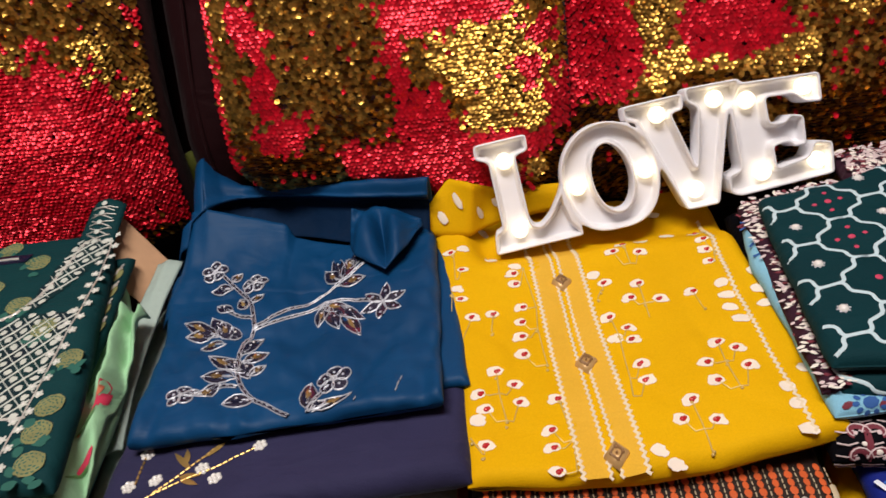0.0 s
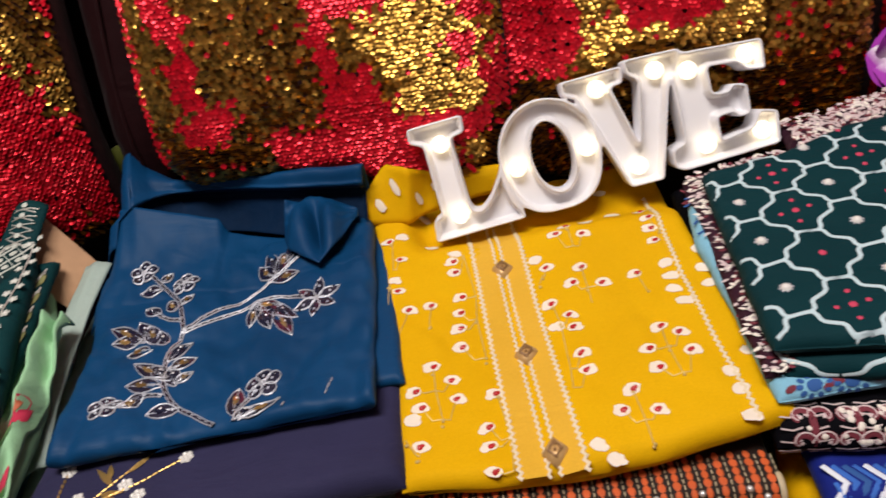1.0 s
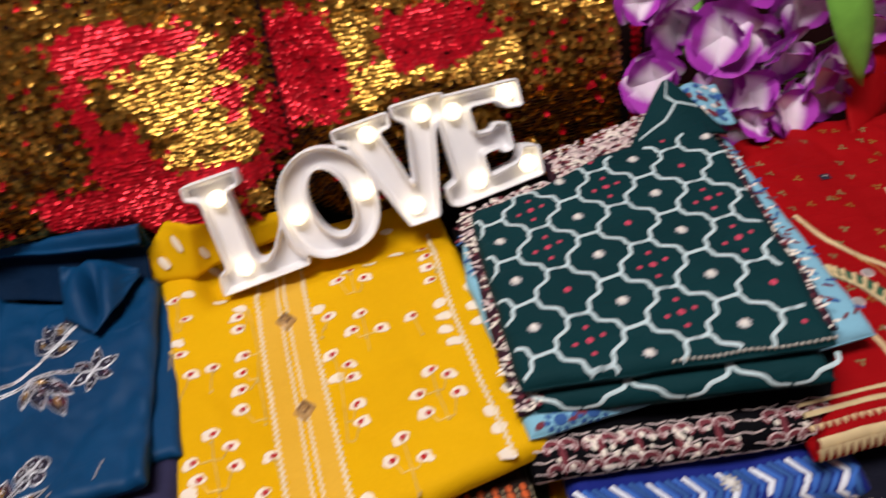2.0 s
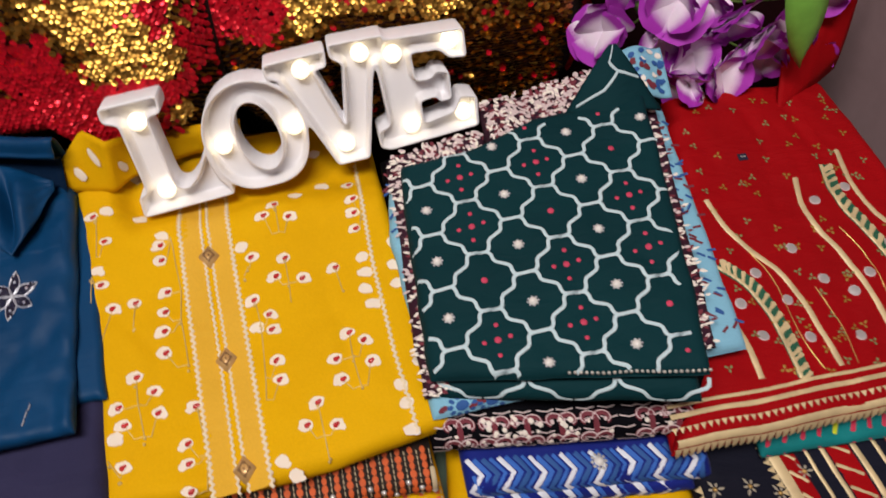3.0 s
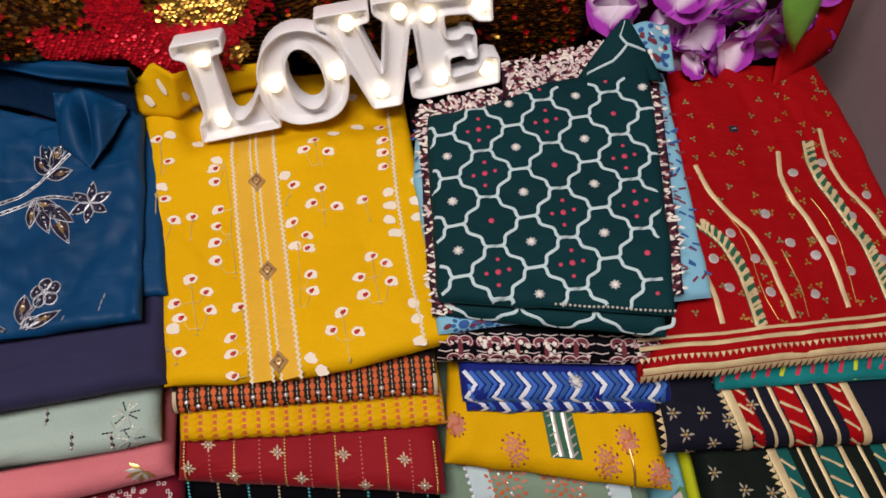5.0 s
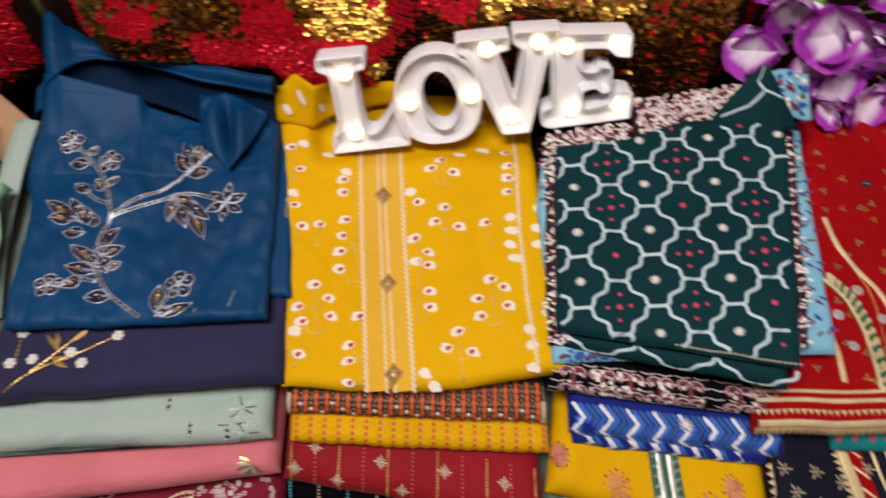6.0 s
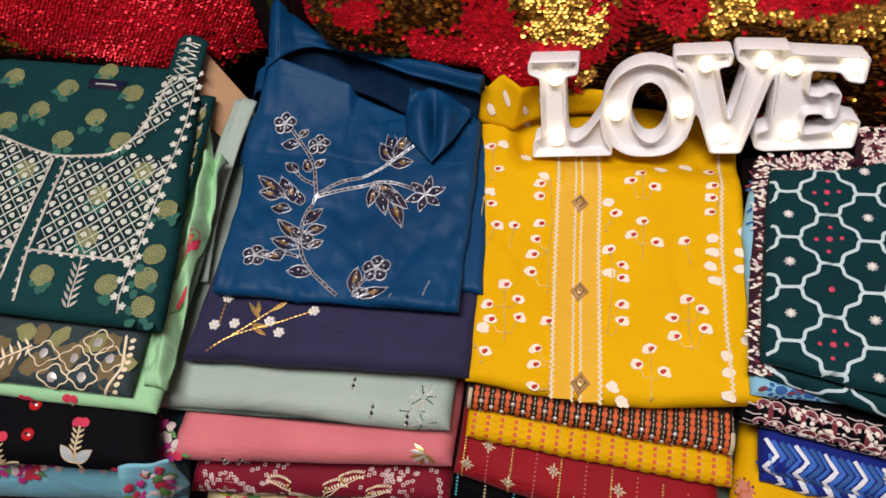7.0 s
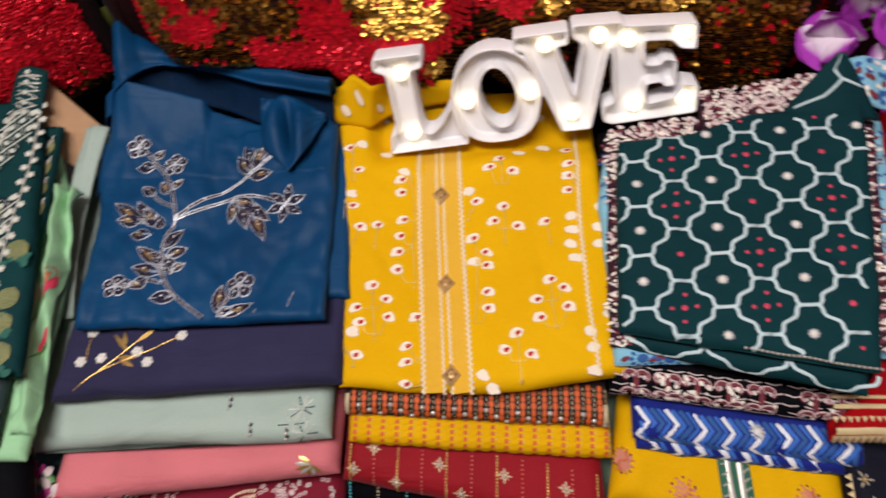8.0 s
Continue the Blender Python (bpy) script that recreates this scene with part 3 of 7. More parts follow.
for x, y in pairs(PETALS):
    pen = Pen(yellow.xy, PRINT_WHITE, RUBY)
    petal_flower(pen, x, y, 1, False)
    pen.done("petal_print", yellow_kurta)
for x, y in ((0.053, 0.544), (0.061, 0.449), (0.069, 0.359)):
    pen = Pen(lambda a, b, l: yellow.xy(a, b, l + 0.0006), WOOD, WOOD_DARK)
    s = 0.0108
    dia = [(x, y - s), (x + s * 0.8, y), (x, y + s), (x - s * 0.8, y)]
    base = len(pen.v)
    pen.v += [yellow.xy(a, b, 0.0002) for a, b in dia] + [yellow.xy(x + (a - x) * 0.93, y + (b - y) * 0.93, 0.004) for a, b in dia]
    pen.f += [(base + i, base + (i + 1) % 4, base + 4 + (i + 1) % 4, base + 4 + i) for i in range(4)] + [(base + 4, base + 5, base + 6, base + 7)]
    pen.m += [0] * 5
    for dx, dy in ((0, 0.45), (0.36, 0), (0, -0.45), (-0.36, 0)):
        pen.blob(x + dx * s, y + dy * s, 0.0011, 0.0016, 0.6, 1, 0.0042, 8)
    pen.ribbon([(x - 0.0045, y), (x, y + 0.0056), (x + 0.0045, y), (x, y - 0.0056), (x - 0.0045, y)], 0.0007, 1, 0.0042)
    pen.blob(x, y, 0.001, 0.001, 0, 1, 0.0046, 6)
    pen.done("button", yellow_kurta, "carved diamond-shaped wooden button")
COLLAR_LOW = [(-0.066, 0.634, 0.036), (-0.045, 0.629, 0.037), (-0.024, 0.625, 0.038), (-0.010, 0.640, 0.036), (0.010, 0.652, 0.034), (0.045, 0.660, 0.034), (0.090, 0.662, 0.036)]
COLLAR_HIGH = [(-0.063, 0.650, 0.056), (-0.041, 0.664, 0.077), (-0.0186, 0.641, 0.083), (-0.006, 0.658, 0.068), (0.010, 0.668, 0.058), (0.045, 0.674, 0.054), (0.090, 0.676, 0.052)]
# the collar that stands up at the back corner
def yellow_neck(u, v):
    def at(line):
        k = u * (len(line) - 1)
        i = min(int(k), len(line) - 2)
        return Vector(line[i]).lerp(Vector(line[i + 1]), k - i)
    low = at(COLLAR_LOW)
    high = at(COLLAR_HIGH)
    p = low.lerp(high, v)
    p.z += 0.005 * math.sin(math.pi * v) * math.cos(u * 7) + 0.0016 * noise.noise((u * 8, v * 4, 3.0)) - 0.004 * (1 - v) ** 3
    return p


verts = [yellow_neck(i / 28, j / 9) for i in range(29) for j in range(10)]
faces = [(i * 10 + j, i * 10 + 10 + j, i * 10 + 11 + j, i * 10 + 1 + j) for i in range(28) for j in range(9)]
pen = Pen(lambda u, v, l: yellow_neck(u, v) + Vector((0, -l, l)), PRINT_WHITE)
for u, v in ((0.24, 0.62), (0.13, 0.30), (0.44, 0.45), (0.60, 0.60)):
    pen.blob(u, v, 0.030, 0.13, 0.2, 0, 0.0014, 11, 0.15)
pen.done("collar_print", yellow_kurta, stuff=True)
ob = part("collar", bm_of(verts, faces), YELLOW, yellow_kurta, "turned-up mustard collar")
ob.modifiers.new("thickness", "SOLIDIFY").thickness = 0.002

def hump(t, c, w):
    return math.exp(-((t - c) / w) ** 2)


# front rim of the neck opening: x, y, z from one shoulder to the other
NECK_RIM = [(-0.318, 0.690, 0.030), (-0.306, 0.676, 0.052), (-0.296, 0.667, 0.063), (-0.280, 0.664, 0.066), (-0.240, 0.660, 0.055), (-0.204, 0.655, 0.047), (-0.197, 0.650, 0.033), (-0.165, 0.640, 0.030),
            (-0.134, 0.630, 0.031), (-0.100, 0.628, 0.040), (-0.066, 0.632, 0.044), (-0.052, 0.634, 0.034)]
# lip and top edge of the band behind the opening, from the raised shoulder to the corner
BAND_LIP = [(-0.283, 0.662, 0.067), (-0.266, 0.671, 0.061), (-0.245, 0.678, 0.057), (-0.212, 0.677, 0.060), (-0.179, 0.666, 0.0625), (-0.150, 0.651, 0.066), (-0.132, 0.642, 0.068), (-0.110, 0.640, 0.066), (-0.062, 0.628, 0.068)]
BAND_TOP = [(-0.294, 0.727, 0.088), (-0.281, 0.722, 0.070), (-0.258, 0.712, 0.061), (-0.220, 0.693, 0.066), (-0.179, 0.681, 0.072), (-0.150, 0.673, 0.077), (-0.132, 0.668, 0.081), (-0.110, 0.661, 0.085), (-0.057, 0.645, 0.092)]


def along(line, x):
    """y and z of a line at x."""
    x = min(max(x, line[0][0]), line[-1][0])
    for a, b in zip(line, line[1:]):
        if x <= b[0]:
            f = (x - a[0]) / (b[0] - a[0])
            return a[1] + (b[1] - a[1]) * f, a[2] + (b[2] - a[2]) * f
    return line[-1][1:]


def pull(x, y):
    """Small creases that run down from the neck."""
    return 0.0030 * noise.noise((x * 24 + y * 15, y * 22 - x * 14, 4.0)) + 0.0016 * noise.noise((x * 60 + y * 25, y * 35 - x * 30, 2.0))


def yoke_z(x, y):
    ry, rz = along(NECK_RIM, x)
    t = min(1.0, max(0.0, (y - 0.556) / (ry - 0.556)))
    flat_z = blue.top(x, y) - 0.004 + 0.0050 * min(1.0, t / 0.16)
    k = t ** 2.0 if rz > 0.04 else t ** 1.3
    return flat_z + (rz - flat_z) * k + pull(x, y) * min(1.0, t * 2) * (1 - 0.6 * k)


def blue_yoke(u, v):
    x = -0.3125 + 0.2585 * u
    y = 0.556 + (along(NECK_RIM, x)[0] - 0.556) * v
    z = yoke_z(x, y)
    edge = min(u / 0.05, (1 - u) / 0.03)
    if edge < 1:
        z -= (0.010 + 0.016 * v) * (1 - edge) ** 2
    return Vector((x, y, z))


def lerp3(line, t):
    k = min(max(t, 0.0), 1.0) * (len(line) - 1)
    i = min(int(k), len(line) - 2)
    return Vector(line[i]).lerp(Vector(line[i + 1]), k - i)


def neck_band(u, v):
    # from inside the opening up to the lip, over the band and down behind it
    lip, top = lerp3(BAND_LIP, u), lerp3(BAND_TOP, u)
    low = lip
    lip = lip.lerp(top, 0.40 * min(1.0, u / 0.25))
    wave = 0.0016 * noise.noise((lip.x * 40, v * 3.0, 6.0))
    if v < 0.28:
        f = v / 0.28
        return low + Vector((0, -0.014 + 0.014 * f ** 0.6, -0.032 + 0.012 * f * f)) + (lip - low + Vector((0, 0.012, -0.012)) - Vector((0, 0, -0.020))) * f ** 1.5
    if v < 0.36:
        f = (v - 0.28) / 0.08
        return lip + Vector((0, 0.012 * (1 - f) ** 1.5, -0.012 * (1 - f)))
    if v < 0.80:
        f = (v - 0.36) / 0.44
        return lip.lerp(top, f) + Vector((0, 0, 0.0050 * math.sin(math.pi * f) + wave - 0.003 * hump(f, 0.22, 0.12)))
    f = (v - 0.80) / 0.20
    return top + Vector((0, 0.010 * math.sin(f * math.pi / 2), -0.060 * f * f + wave * (1 - f)))


def shoulder(u, v):
    # outer side of the raised shoulder, falling from its edge to the pile
    edge = lerp3([(-0.303, 0.640, 0.038), (-0.297, 0.656, 0.058), (-0.2835, 0.6625, 0.0672), (-0.2880, 0.6945, 0.0825), (-0.2935, 0.7275, 0.0885)], u)
    return Vector(edge) + Vector((-0.022 * math.sin(v * math.pi / 2), 0.002 * v, -0.075 * v * v + 0.002 * noise.noise((u * 5, v * 4, 1.0))))


def neck_flap(u, v):
    # a loose corner that folds forward over the chest
    top = Vector(lerp3([(-0.134, 0.641, 0.067), (-0.122, 0.646, 0.058), (-0.111, 0.648, 0.063), (-0.092, 0.640, 0.061), (-0.068, 0.628, 0.056)], u))
    low = Vector(lerp3([(-0.136, 0.618, 0.040), (-0.128, 0.592, 0.048), (-0.098, 0.561, 0.054), (-0.086, 0.580, 0.056), (-0.068, 0.622, 0.053)], u))
    p = top.lerp(low, v)
    p.z += math.sin(math.pi * v) * (0.011 * hump(u, 0.30, 0.13) - 0.015 * hump(u, 0.53, 0.09) + 0.010 * hump(u, 0.72, 0.12))
    p.z += 0.0014 * noise.noise((u * 9, v * 7, 3.0))
    return p


def blue_at(x, y, lift=0.0):
    """A place on the blue kurta, on its flat front or on the rumpled neck."""
    if y <= 0.556:
        return blue.xy(x, y, lift)
    return Vector((x, y, max(yoke_z(x, y), blue.top(x, y) if y < 0.60 else -1.0) + lift + 0.0006))


# ---- blue kurta: beaded spray ----


def bead_stem(line, w=0.0034):
    pen = Pen(blue_at, DARK_BEAD, STEEL)
    pen.ribbon(line, w, 0, 0.0008)
    for off in (-0.5, 0.5):
        out = []
        for i, (x, y) in enumerate(line):
            a, b = line[max(i - 1, 0)], line[min(i + 1, len(line) - 1)]
            dx, dy = b[0] - a[0], b[1] - a[1]
            d = math.hypot(dx, dy) or 1
            out.append((x - dy / d * w * off, y + dx / d * w * off))
        pen.ribbon(out, 0.0009, 1, 0.0009)
    pen.dashes(line, 0.0011, 0.003, 0.0035, 1, 0.0012)
    pen.done("beaded_stem", blue_kurta, "dark beads edged with silver thread")


def smooth(pts, rounds=2):
    for _ in range(rounds):
        out = [pts[0]]
        for a, b in zip(pts, pts[1:]):
            out += [(a[0] * 0.75 + b[0] * 0.25, a[1] * 0.75 + b[1] * 0.25), (a[0] * 0.25 + b[0] * 0.75, a[1] * 0.25 + b[1] * 0.75)]
        pts = out + [pts[-1]]
    return pts


for line in ([-0.16, 0.407, -0.187, 0.425, -0.205, 0.443, -0.213, 0.465, -0.215, 0.492, -0.21, 0.517], [-0.21, 0.517, -0.191, 0.537, -0.159, 0.554, -0.143, 0.567, -0.12, 0.586],
             [-0.21, 0.515, -0.183, 0.530, -0.156, 0.541, -0.126, 0.541, -0.11, 0.533], [-0.21, 0.517, -0.219, 0.549, -0.233, 0.571, -0.257, 0.596],
             [-0.214, 0.529, -0.232, 0.537, -0.242, 0.547], [-0.207, 0.443, -0.225, 0.447, -0.247, 0.441], [-0.145, 0.406, -0.141, 0.425, -0.134, 0.435]):
    bead_stem(smooth(pairs(line)), 0.0030)


def bead_leaf(x0, y0, x1, y1, stone=True):
    pen = Pen(blue_at, DARK_BEAD, STEEL, AMBER, MIRROR)
    w = 0.30 * math.hypot(x1 - x0, y1 - y0)
    w = min(w, 0.0068)
    ring = leaf_pts(x0, y0, x1, y1, w)
    pen.poly(ring, 0, 0.0006)
    pen.ribbon(ring + ring[:1], 0.0009, 1, 0.0010, step=0.004)
    for f in (0.2, 0.5, 0.8):
        pen.ribbon([(x0 + (x1 - x0) * 0.85, y0 + (y1 - y0) * 0.85), (x0 + (x1 - x0) * 0.15 + (ring[3][0] - x0) * (f - 0.5), y0 + (y1 - y0) * 0.15 + (ring[3][1] - y0) * (f - 0.5))], 0.0007, 1, 0.0007, step=0.006)
    inner = leaf_pts(x0 + (x1 - x0) * 0.34, y0 + (y1 - y0) * 0.34, x0 + (x1 - x0) * 0.74, y0 + (y1 - y0) * 0.74, w * 0.35, 4)
    cx, cy = x0 + (x1 - x0) * 0.54, y0 + (y1 - y0) * 0.54
    base = len(pen.v)
    pen.v += [blue_at(a, b, 0.0010) for a, b in inner] + [blue_at(cx + (a - cx) * 0.5, cy + (b - cy) * 0.5, 0.0032) for a, b in inner]
    n = len(inner)
    pen.f += [(base + i, base + (i + 1) % n, base + n + (i + 1) % n, base + n + i) for i in range(n)] + [tuple(base + n + i for i in range(n))]
    pen.m += [2 if stone else 0] * (n + 1)
    # pale bead added as a highlight, for the sparkle of the stone
    pen.bead(cx + 0.001, cy + 0.0005, 0.0013, 3, 0.0026, 0.8, 6)
    for f in (0.2, 0.9):
        pen.bead(x0 + (x1 - x0) * f, y0 + (y1 - y0) * f, 0.0010, 1, 0.0006, 0.8, 6)
    ob = pen.done("beaded_leaf", blue_kurta, "amber stone leaf edged with silver beads")
    for p in ob.data.polygons:
        p.use_smooth = p.material_index != 2


LEAVES_A = [-0.241, 0.511, -0.279, 0.536, -0.236, 0.51, -0.253, 0.537, -0.231, 0.507, -0.242, 0.529, -0.223, 0.504, -0.231, 0.521, -0.23, 0.495, -0.254, 0.499, -0.245, 0.514, -0.272, 0.516,
            -0.245, 0.579, -0.266, 0.579, -0.248, 0.589, -0.24, 0.6, -0.237, 0.544, -0.254, 0.555, -0.224, 0.545, -0.234, 0.561, -0.221, 0.549, -0.211, 0.562]
LEAVES_B = [-0.21, 0.462, -0.241, 0.483, -0.205, 0.459, -0.225, 0.477, -0.21, 0.452, -0.242, 0.461, -0.213, 0.479, -0.2, 0.505, -0.209, 0.471, -0.19, 0.482, -0.202, 0.457, -0.188, 0.464,
            -0.201, 0.453, -0.209, 0.474, -0.222, 0.448, -0.241, 0.438, -0.191, 0.429, -0.216, 0.427]
LEAVES_C = [-0.142, 0.567, -0.16, 0.593, -0.141, 0.57, -0.152, 0.608, -0.139, 0.572, -0.131, 0.6, -0.133, 0.582, -0.13, 0.612, -0.143, 0.564, -0.118, 0.567, -0.152, 0.54, -0.154, 0.51,
            -0.15, 0.537, -0.134, 0.501, -0.135, 0.527, -0.114, 0.487, -0.145, 0.534, -0.113, 0.511, -0.158, 0.538, -0.128, 0.529, -0.147, 0.411, -0.148, 0.441, -0.145, 0.408, -0.132, 0.417, -0.141, 0.407, -0.113, 0.42]
for nums in (LEAVES_A, LEAVES_B, LEAVES_C):
    pts = pairs(nums)
    for k, (a, b) in enumerate(zip(pts[0::2], pts[1::2])):
        bead_leaf(*a, *b, k % 5 not in (1, 3))
for x, y, petals, r in ((-0.267, 0.603, 5, 0.012), (-0.224, 0.581, 5, 0.012), (-0.251, 0.44, 5, 0.0125), (-0.13, 0.44, 5, 0.0135), (-0.099, 0.529, 6, 0.021)):
    pen = Pen(blue_at, DARK_BEAD, STEEL)
    for k in range(petals):
        a = 2 * math.pi * k / petals + 0.4
        if petals == 5:
            cx, cy = x + math.cos(a) * r * 0.62, y + math.sin(a) * r * 0.62
            ring = [(cx + math.cos(b) * r * 0.44, cy + math.sin(b) * r * 0.44) for b in [2 * math.pi * i / 12 for i in range(12)]]
        else:
            ring = leaf_pts(x, y, x + math.cos(a) * r, y + math.sin(a) * r, 0.0046)
        pen.poly(ring, 0, 0.0008)
        pen.ribbon(ring + ring[:1], 0.0011, 1, 0.0012, step=0.004)
        for i in range(3):
            f = 0.35 + 0.22 * i
            pen.bead(x + math.cos(a + 0.15 * (i - 1)) * r * f, y + math.sin(a + 0.15 * (i - 1)) * r * f, 0.0013, i == 1, 0.0010)
    pen.bead(x, y, 0.0022, 1, 0.001)
    pen.done("beaded_flower", blue_kurta, "dark beaded flower edged with silver thread")

pen = Pen(blue_at, STEEL)
for x, y in ((-0.080, 0.414), (-0.079, 0.420), (-0.0775, 0.426), (-0.110, 0.408)):
    pen.ribbon([(x, y), (x + 0.001, y + 0.005)], 0.0012, 0, 0.0010)
pen.done("bead_sprig", blue_kurta)

# ---- teal kurta: trellis print, pearls and pink dots ----
STEP_X, STEP_Y, OX, OY = 0.0635, 0.0492, 0.296, 0.4765
EDGE = [(0.5, 0.0), (0.385, 0.0), (0.350, 0.06), (0.340, 0.19), (0.25, 0.25), (0.160, 0.31), (0.150, 0.44), (0.115, 0.5), (0.0, 0.5)]


def inside_quad(f, x, y, pad=0.004):
    v = (y - f.left[0][1]) / (f.left[-1][1] - f.left[0][1])
    if not -0.2 < v < 1.05:
        return False
    v = min(max(v, 0), 1)
    for _ in range(2):
        a, b = f.base(0, v), f.base(1, v)
        u = (x - a[0]) / (b[0] - a[0])
        yy = a[1] + (b[1] - a[1]) * u
        v = min(max(v + (y - yy) / (f.left[-1][1] - f.left[0][1]), -0.05), 1.05)
        v = min(max(v, 0), 1)
    a, b = f.base(0, v), f.base(1, v)
    u = (x - a[0]) / (b[0] - a[0])
    fy, by = f.base(min(max(u, 0), 1), 0)[1], f.base(min(max(u, 0), 1), 1)[1]
    return a[0] + pad < x < b[0] - pad and fy + pad < y < by - pad


def wrapped(f):
    """Draws with plan positions on the top of a fold and down its rounded edges."""
    def at(x, y, lift):
        v = min(max((y - f.left[0][1]) / (f.left[-1][1] - f.left[0][1]), 0), 1)
        x0, x1 = f.base(0, v)[0], f.base(1, v)[0]
        u = min(max((x - x0) / (x1 - x0), 0), 1)
        fy, by = f.base(u, 0)[1], f.base(u, 1)[1]
        r = f.thick / 2
        h = 1.0
        for d in (min(x - x0, x1 - x), min(y - fy, by - y)):
            h *= math.sqrt(max(0.0, 1 - (1 - min(max(d / r, 0.0), 1.0)) ** 2))
        return Vector((x, y, f.top(x, y) - r + r * h + lift))
    return at


teal_at = wrapped(teal)


def trellis_at(i, j):
    return OX + STEP_X * i + 0.0012 * j, OY + STEP_Y * j - 0.0006 * i


for i in range(-2, 4):
    for j in range(-4, 4):
        cx, cy = trellis_at(i, j)
        for sx in (-1, 1):
            for sy in (-1, 1):
                line = smooth([(cx + sx * a * STEP_X, cy + sy * b * STEP_Y) for a, b in EDGE], 1)
                run = [p for p in line if inside_quad(teal, *p, 0.0006)]
                if len(run) > 3:
                    Pen(teal_at, TRELLIS).ribbon(run, 0.0029, 0, 0.0007, step=0.002).done("trellis_line", teal_kurta)
        if inside_quad(teal, cx, cy, 0.008):
            pen = Pen(teal.xy, PEARL, STEEL)
            pen.bead(cx, cy, 0.0036, 0, 0.0002, 0.75, 10)
            for k in range(8):
                a = k * math.pi / 4
                pen.bead(cx + math.cos(a) * 0.0041, cy + math.sin(a) * 0.0037, 0.0009, 1, 0.0002)
            pen.done("pearl", teal_kurta, "pearl in a silver setting")
        qx, qy = trellis_at(i + 0.5, j + 0.5)
        many = (i + 2 * j) % 3 != 0
        for dx, dy in ((0, 0), (0.15, 0.02), (-0.16, -0.01), (0.02, 0.24), (-0.02, -0.25)) if many else ((0, 0),):
            x, y = qx + dx * STEP_X, qy + dy * STEP_Y
            if inside_quad(teal, x, y, 0.006):
                Pen(teal.xy, PINK_DOT).bead(x, y, 0.0027 if dx == dy == 0 else 0.0019, 0, 0.0002, 0.3).done("pink_dot", teal_kurta)
# the trellis goes on over the lower fold
for i in range(3):
    cx, cy = trellis_at(i - 0.75, -2)
    p0 = cx - teal_low.left[0][0]
    for k in (-1, 1):
        pen = Pen(teal_low.pq, TRELLIS)
        pen.ribbon(smooth([(p0 + k * 0.031, 0.004), (p0 + k * 0.029, -0.003), (p0 + k * 0.022, -0.005), (p0 + k * 0.015, -0.007), (p0 + k * 0.011, -0.013), (p0 + k * 0.001, -0.015)], 2), 0.0028, 0, 0.0005, 0.003)
        pen.done("trellis_line", teal_kurta)
pen = Pen(teal.pq, SILVER)
for k in range(26):
    pen.bead(0.096 + k * 0.0038, -0.008, 0.0014, 0, 0.0002)
pen.done("silver_edging", teal_kurta, "silver beaded edging")

# ---- lit letter sign ----
SIGN_O, SIGN_X, SIGN_Y = Vector((0.0227, 0.6087, 0.0485)), Vector((0.9901, 0.0488, 0.1315)), Vector((-0.1386, 0.4836, 0.8642))
SIGN_Z = SIGN_X.cross(SIGN_Y)
SIGN_DEEP = 0.030


def sign_at(a, b, c):
    return SIGN_O + SIGN_X * a + SIGN_Y * b + SIGN_Z * c


def rounded(pts, r=0.0034):
    out = []
    n = len(pts)
    for i in range(n):
        p, a, b = Vector(pts[i]), Vector(pts[i - 1]), Vector(pts[(i + 1) % n])
        ra, rb = min(r, (a - p).length * 0.4), min(r, (b - p).length * 0.4)
        s, e = p + (a - p).normalized() * ra, p + (b - p).normalized() * rb
        out += [s, (s + e) * 0.25 + p * 0.5, e]
    return out


def outline_distance(outline, gx, gy):
    """Distance from each grid place to an outline, negative inside."""
    best, inside = np.full(gx.shape, 9.0), np.zeros(gx.shape, bool)
    n = len(outline)
    for i in range(n):
        ax, ay = outline[i][0], outline[i][1]
        bx, by = outline[(i + 1) % n][0], outline[(i + 1) % n][1]
        dx, dy = bx - ax, by - ay
        t = np.clip(((gx - ax) * dx + (gy - ay) * dy) / max(dx * dx + dy * dy, 1e-12), 0, 1)
        best = np.minimum(best, np.hypot(gx - ax - dx * t, gy - ay - dy * t))
        if ay != by:
            inside ^= ((ay > gy) != (by > gy)) & (gx < ax + (gy - ay) * dx / dy)
    return np.where(inside, -best, best)


def soft_union(a, b, k=0.006):
    h = np.clip(0.5 + 0.5 * (b - a) / k, 0, 1)
    return b + (a - b) * h - k * h * (1 - h)


def tray_depth(d):
    """Height of the moulding at the distance d inside its outline: a narrow rim, then a sloping wall down to the face."""
    if d < 0.0005:
        return 0.0030 + 0.0007 * d / 0.0005
    if d < 0.0016:
        return 0.0037
    t = min(1.0, (d - 0.0016) / 0.0034)
    return 0.0037 - 0.0125 * (t * t * (3 - 2 * t))


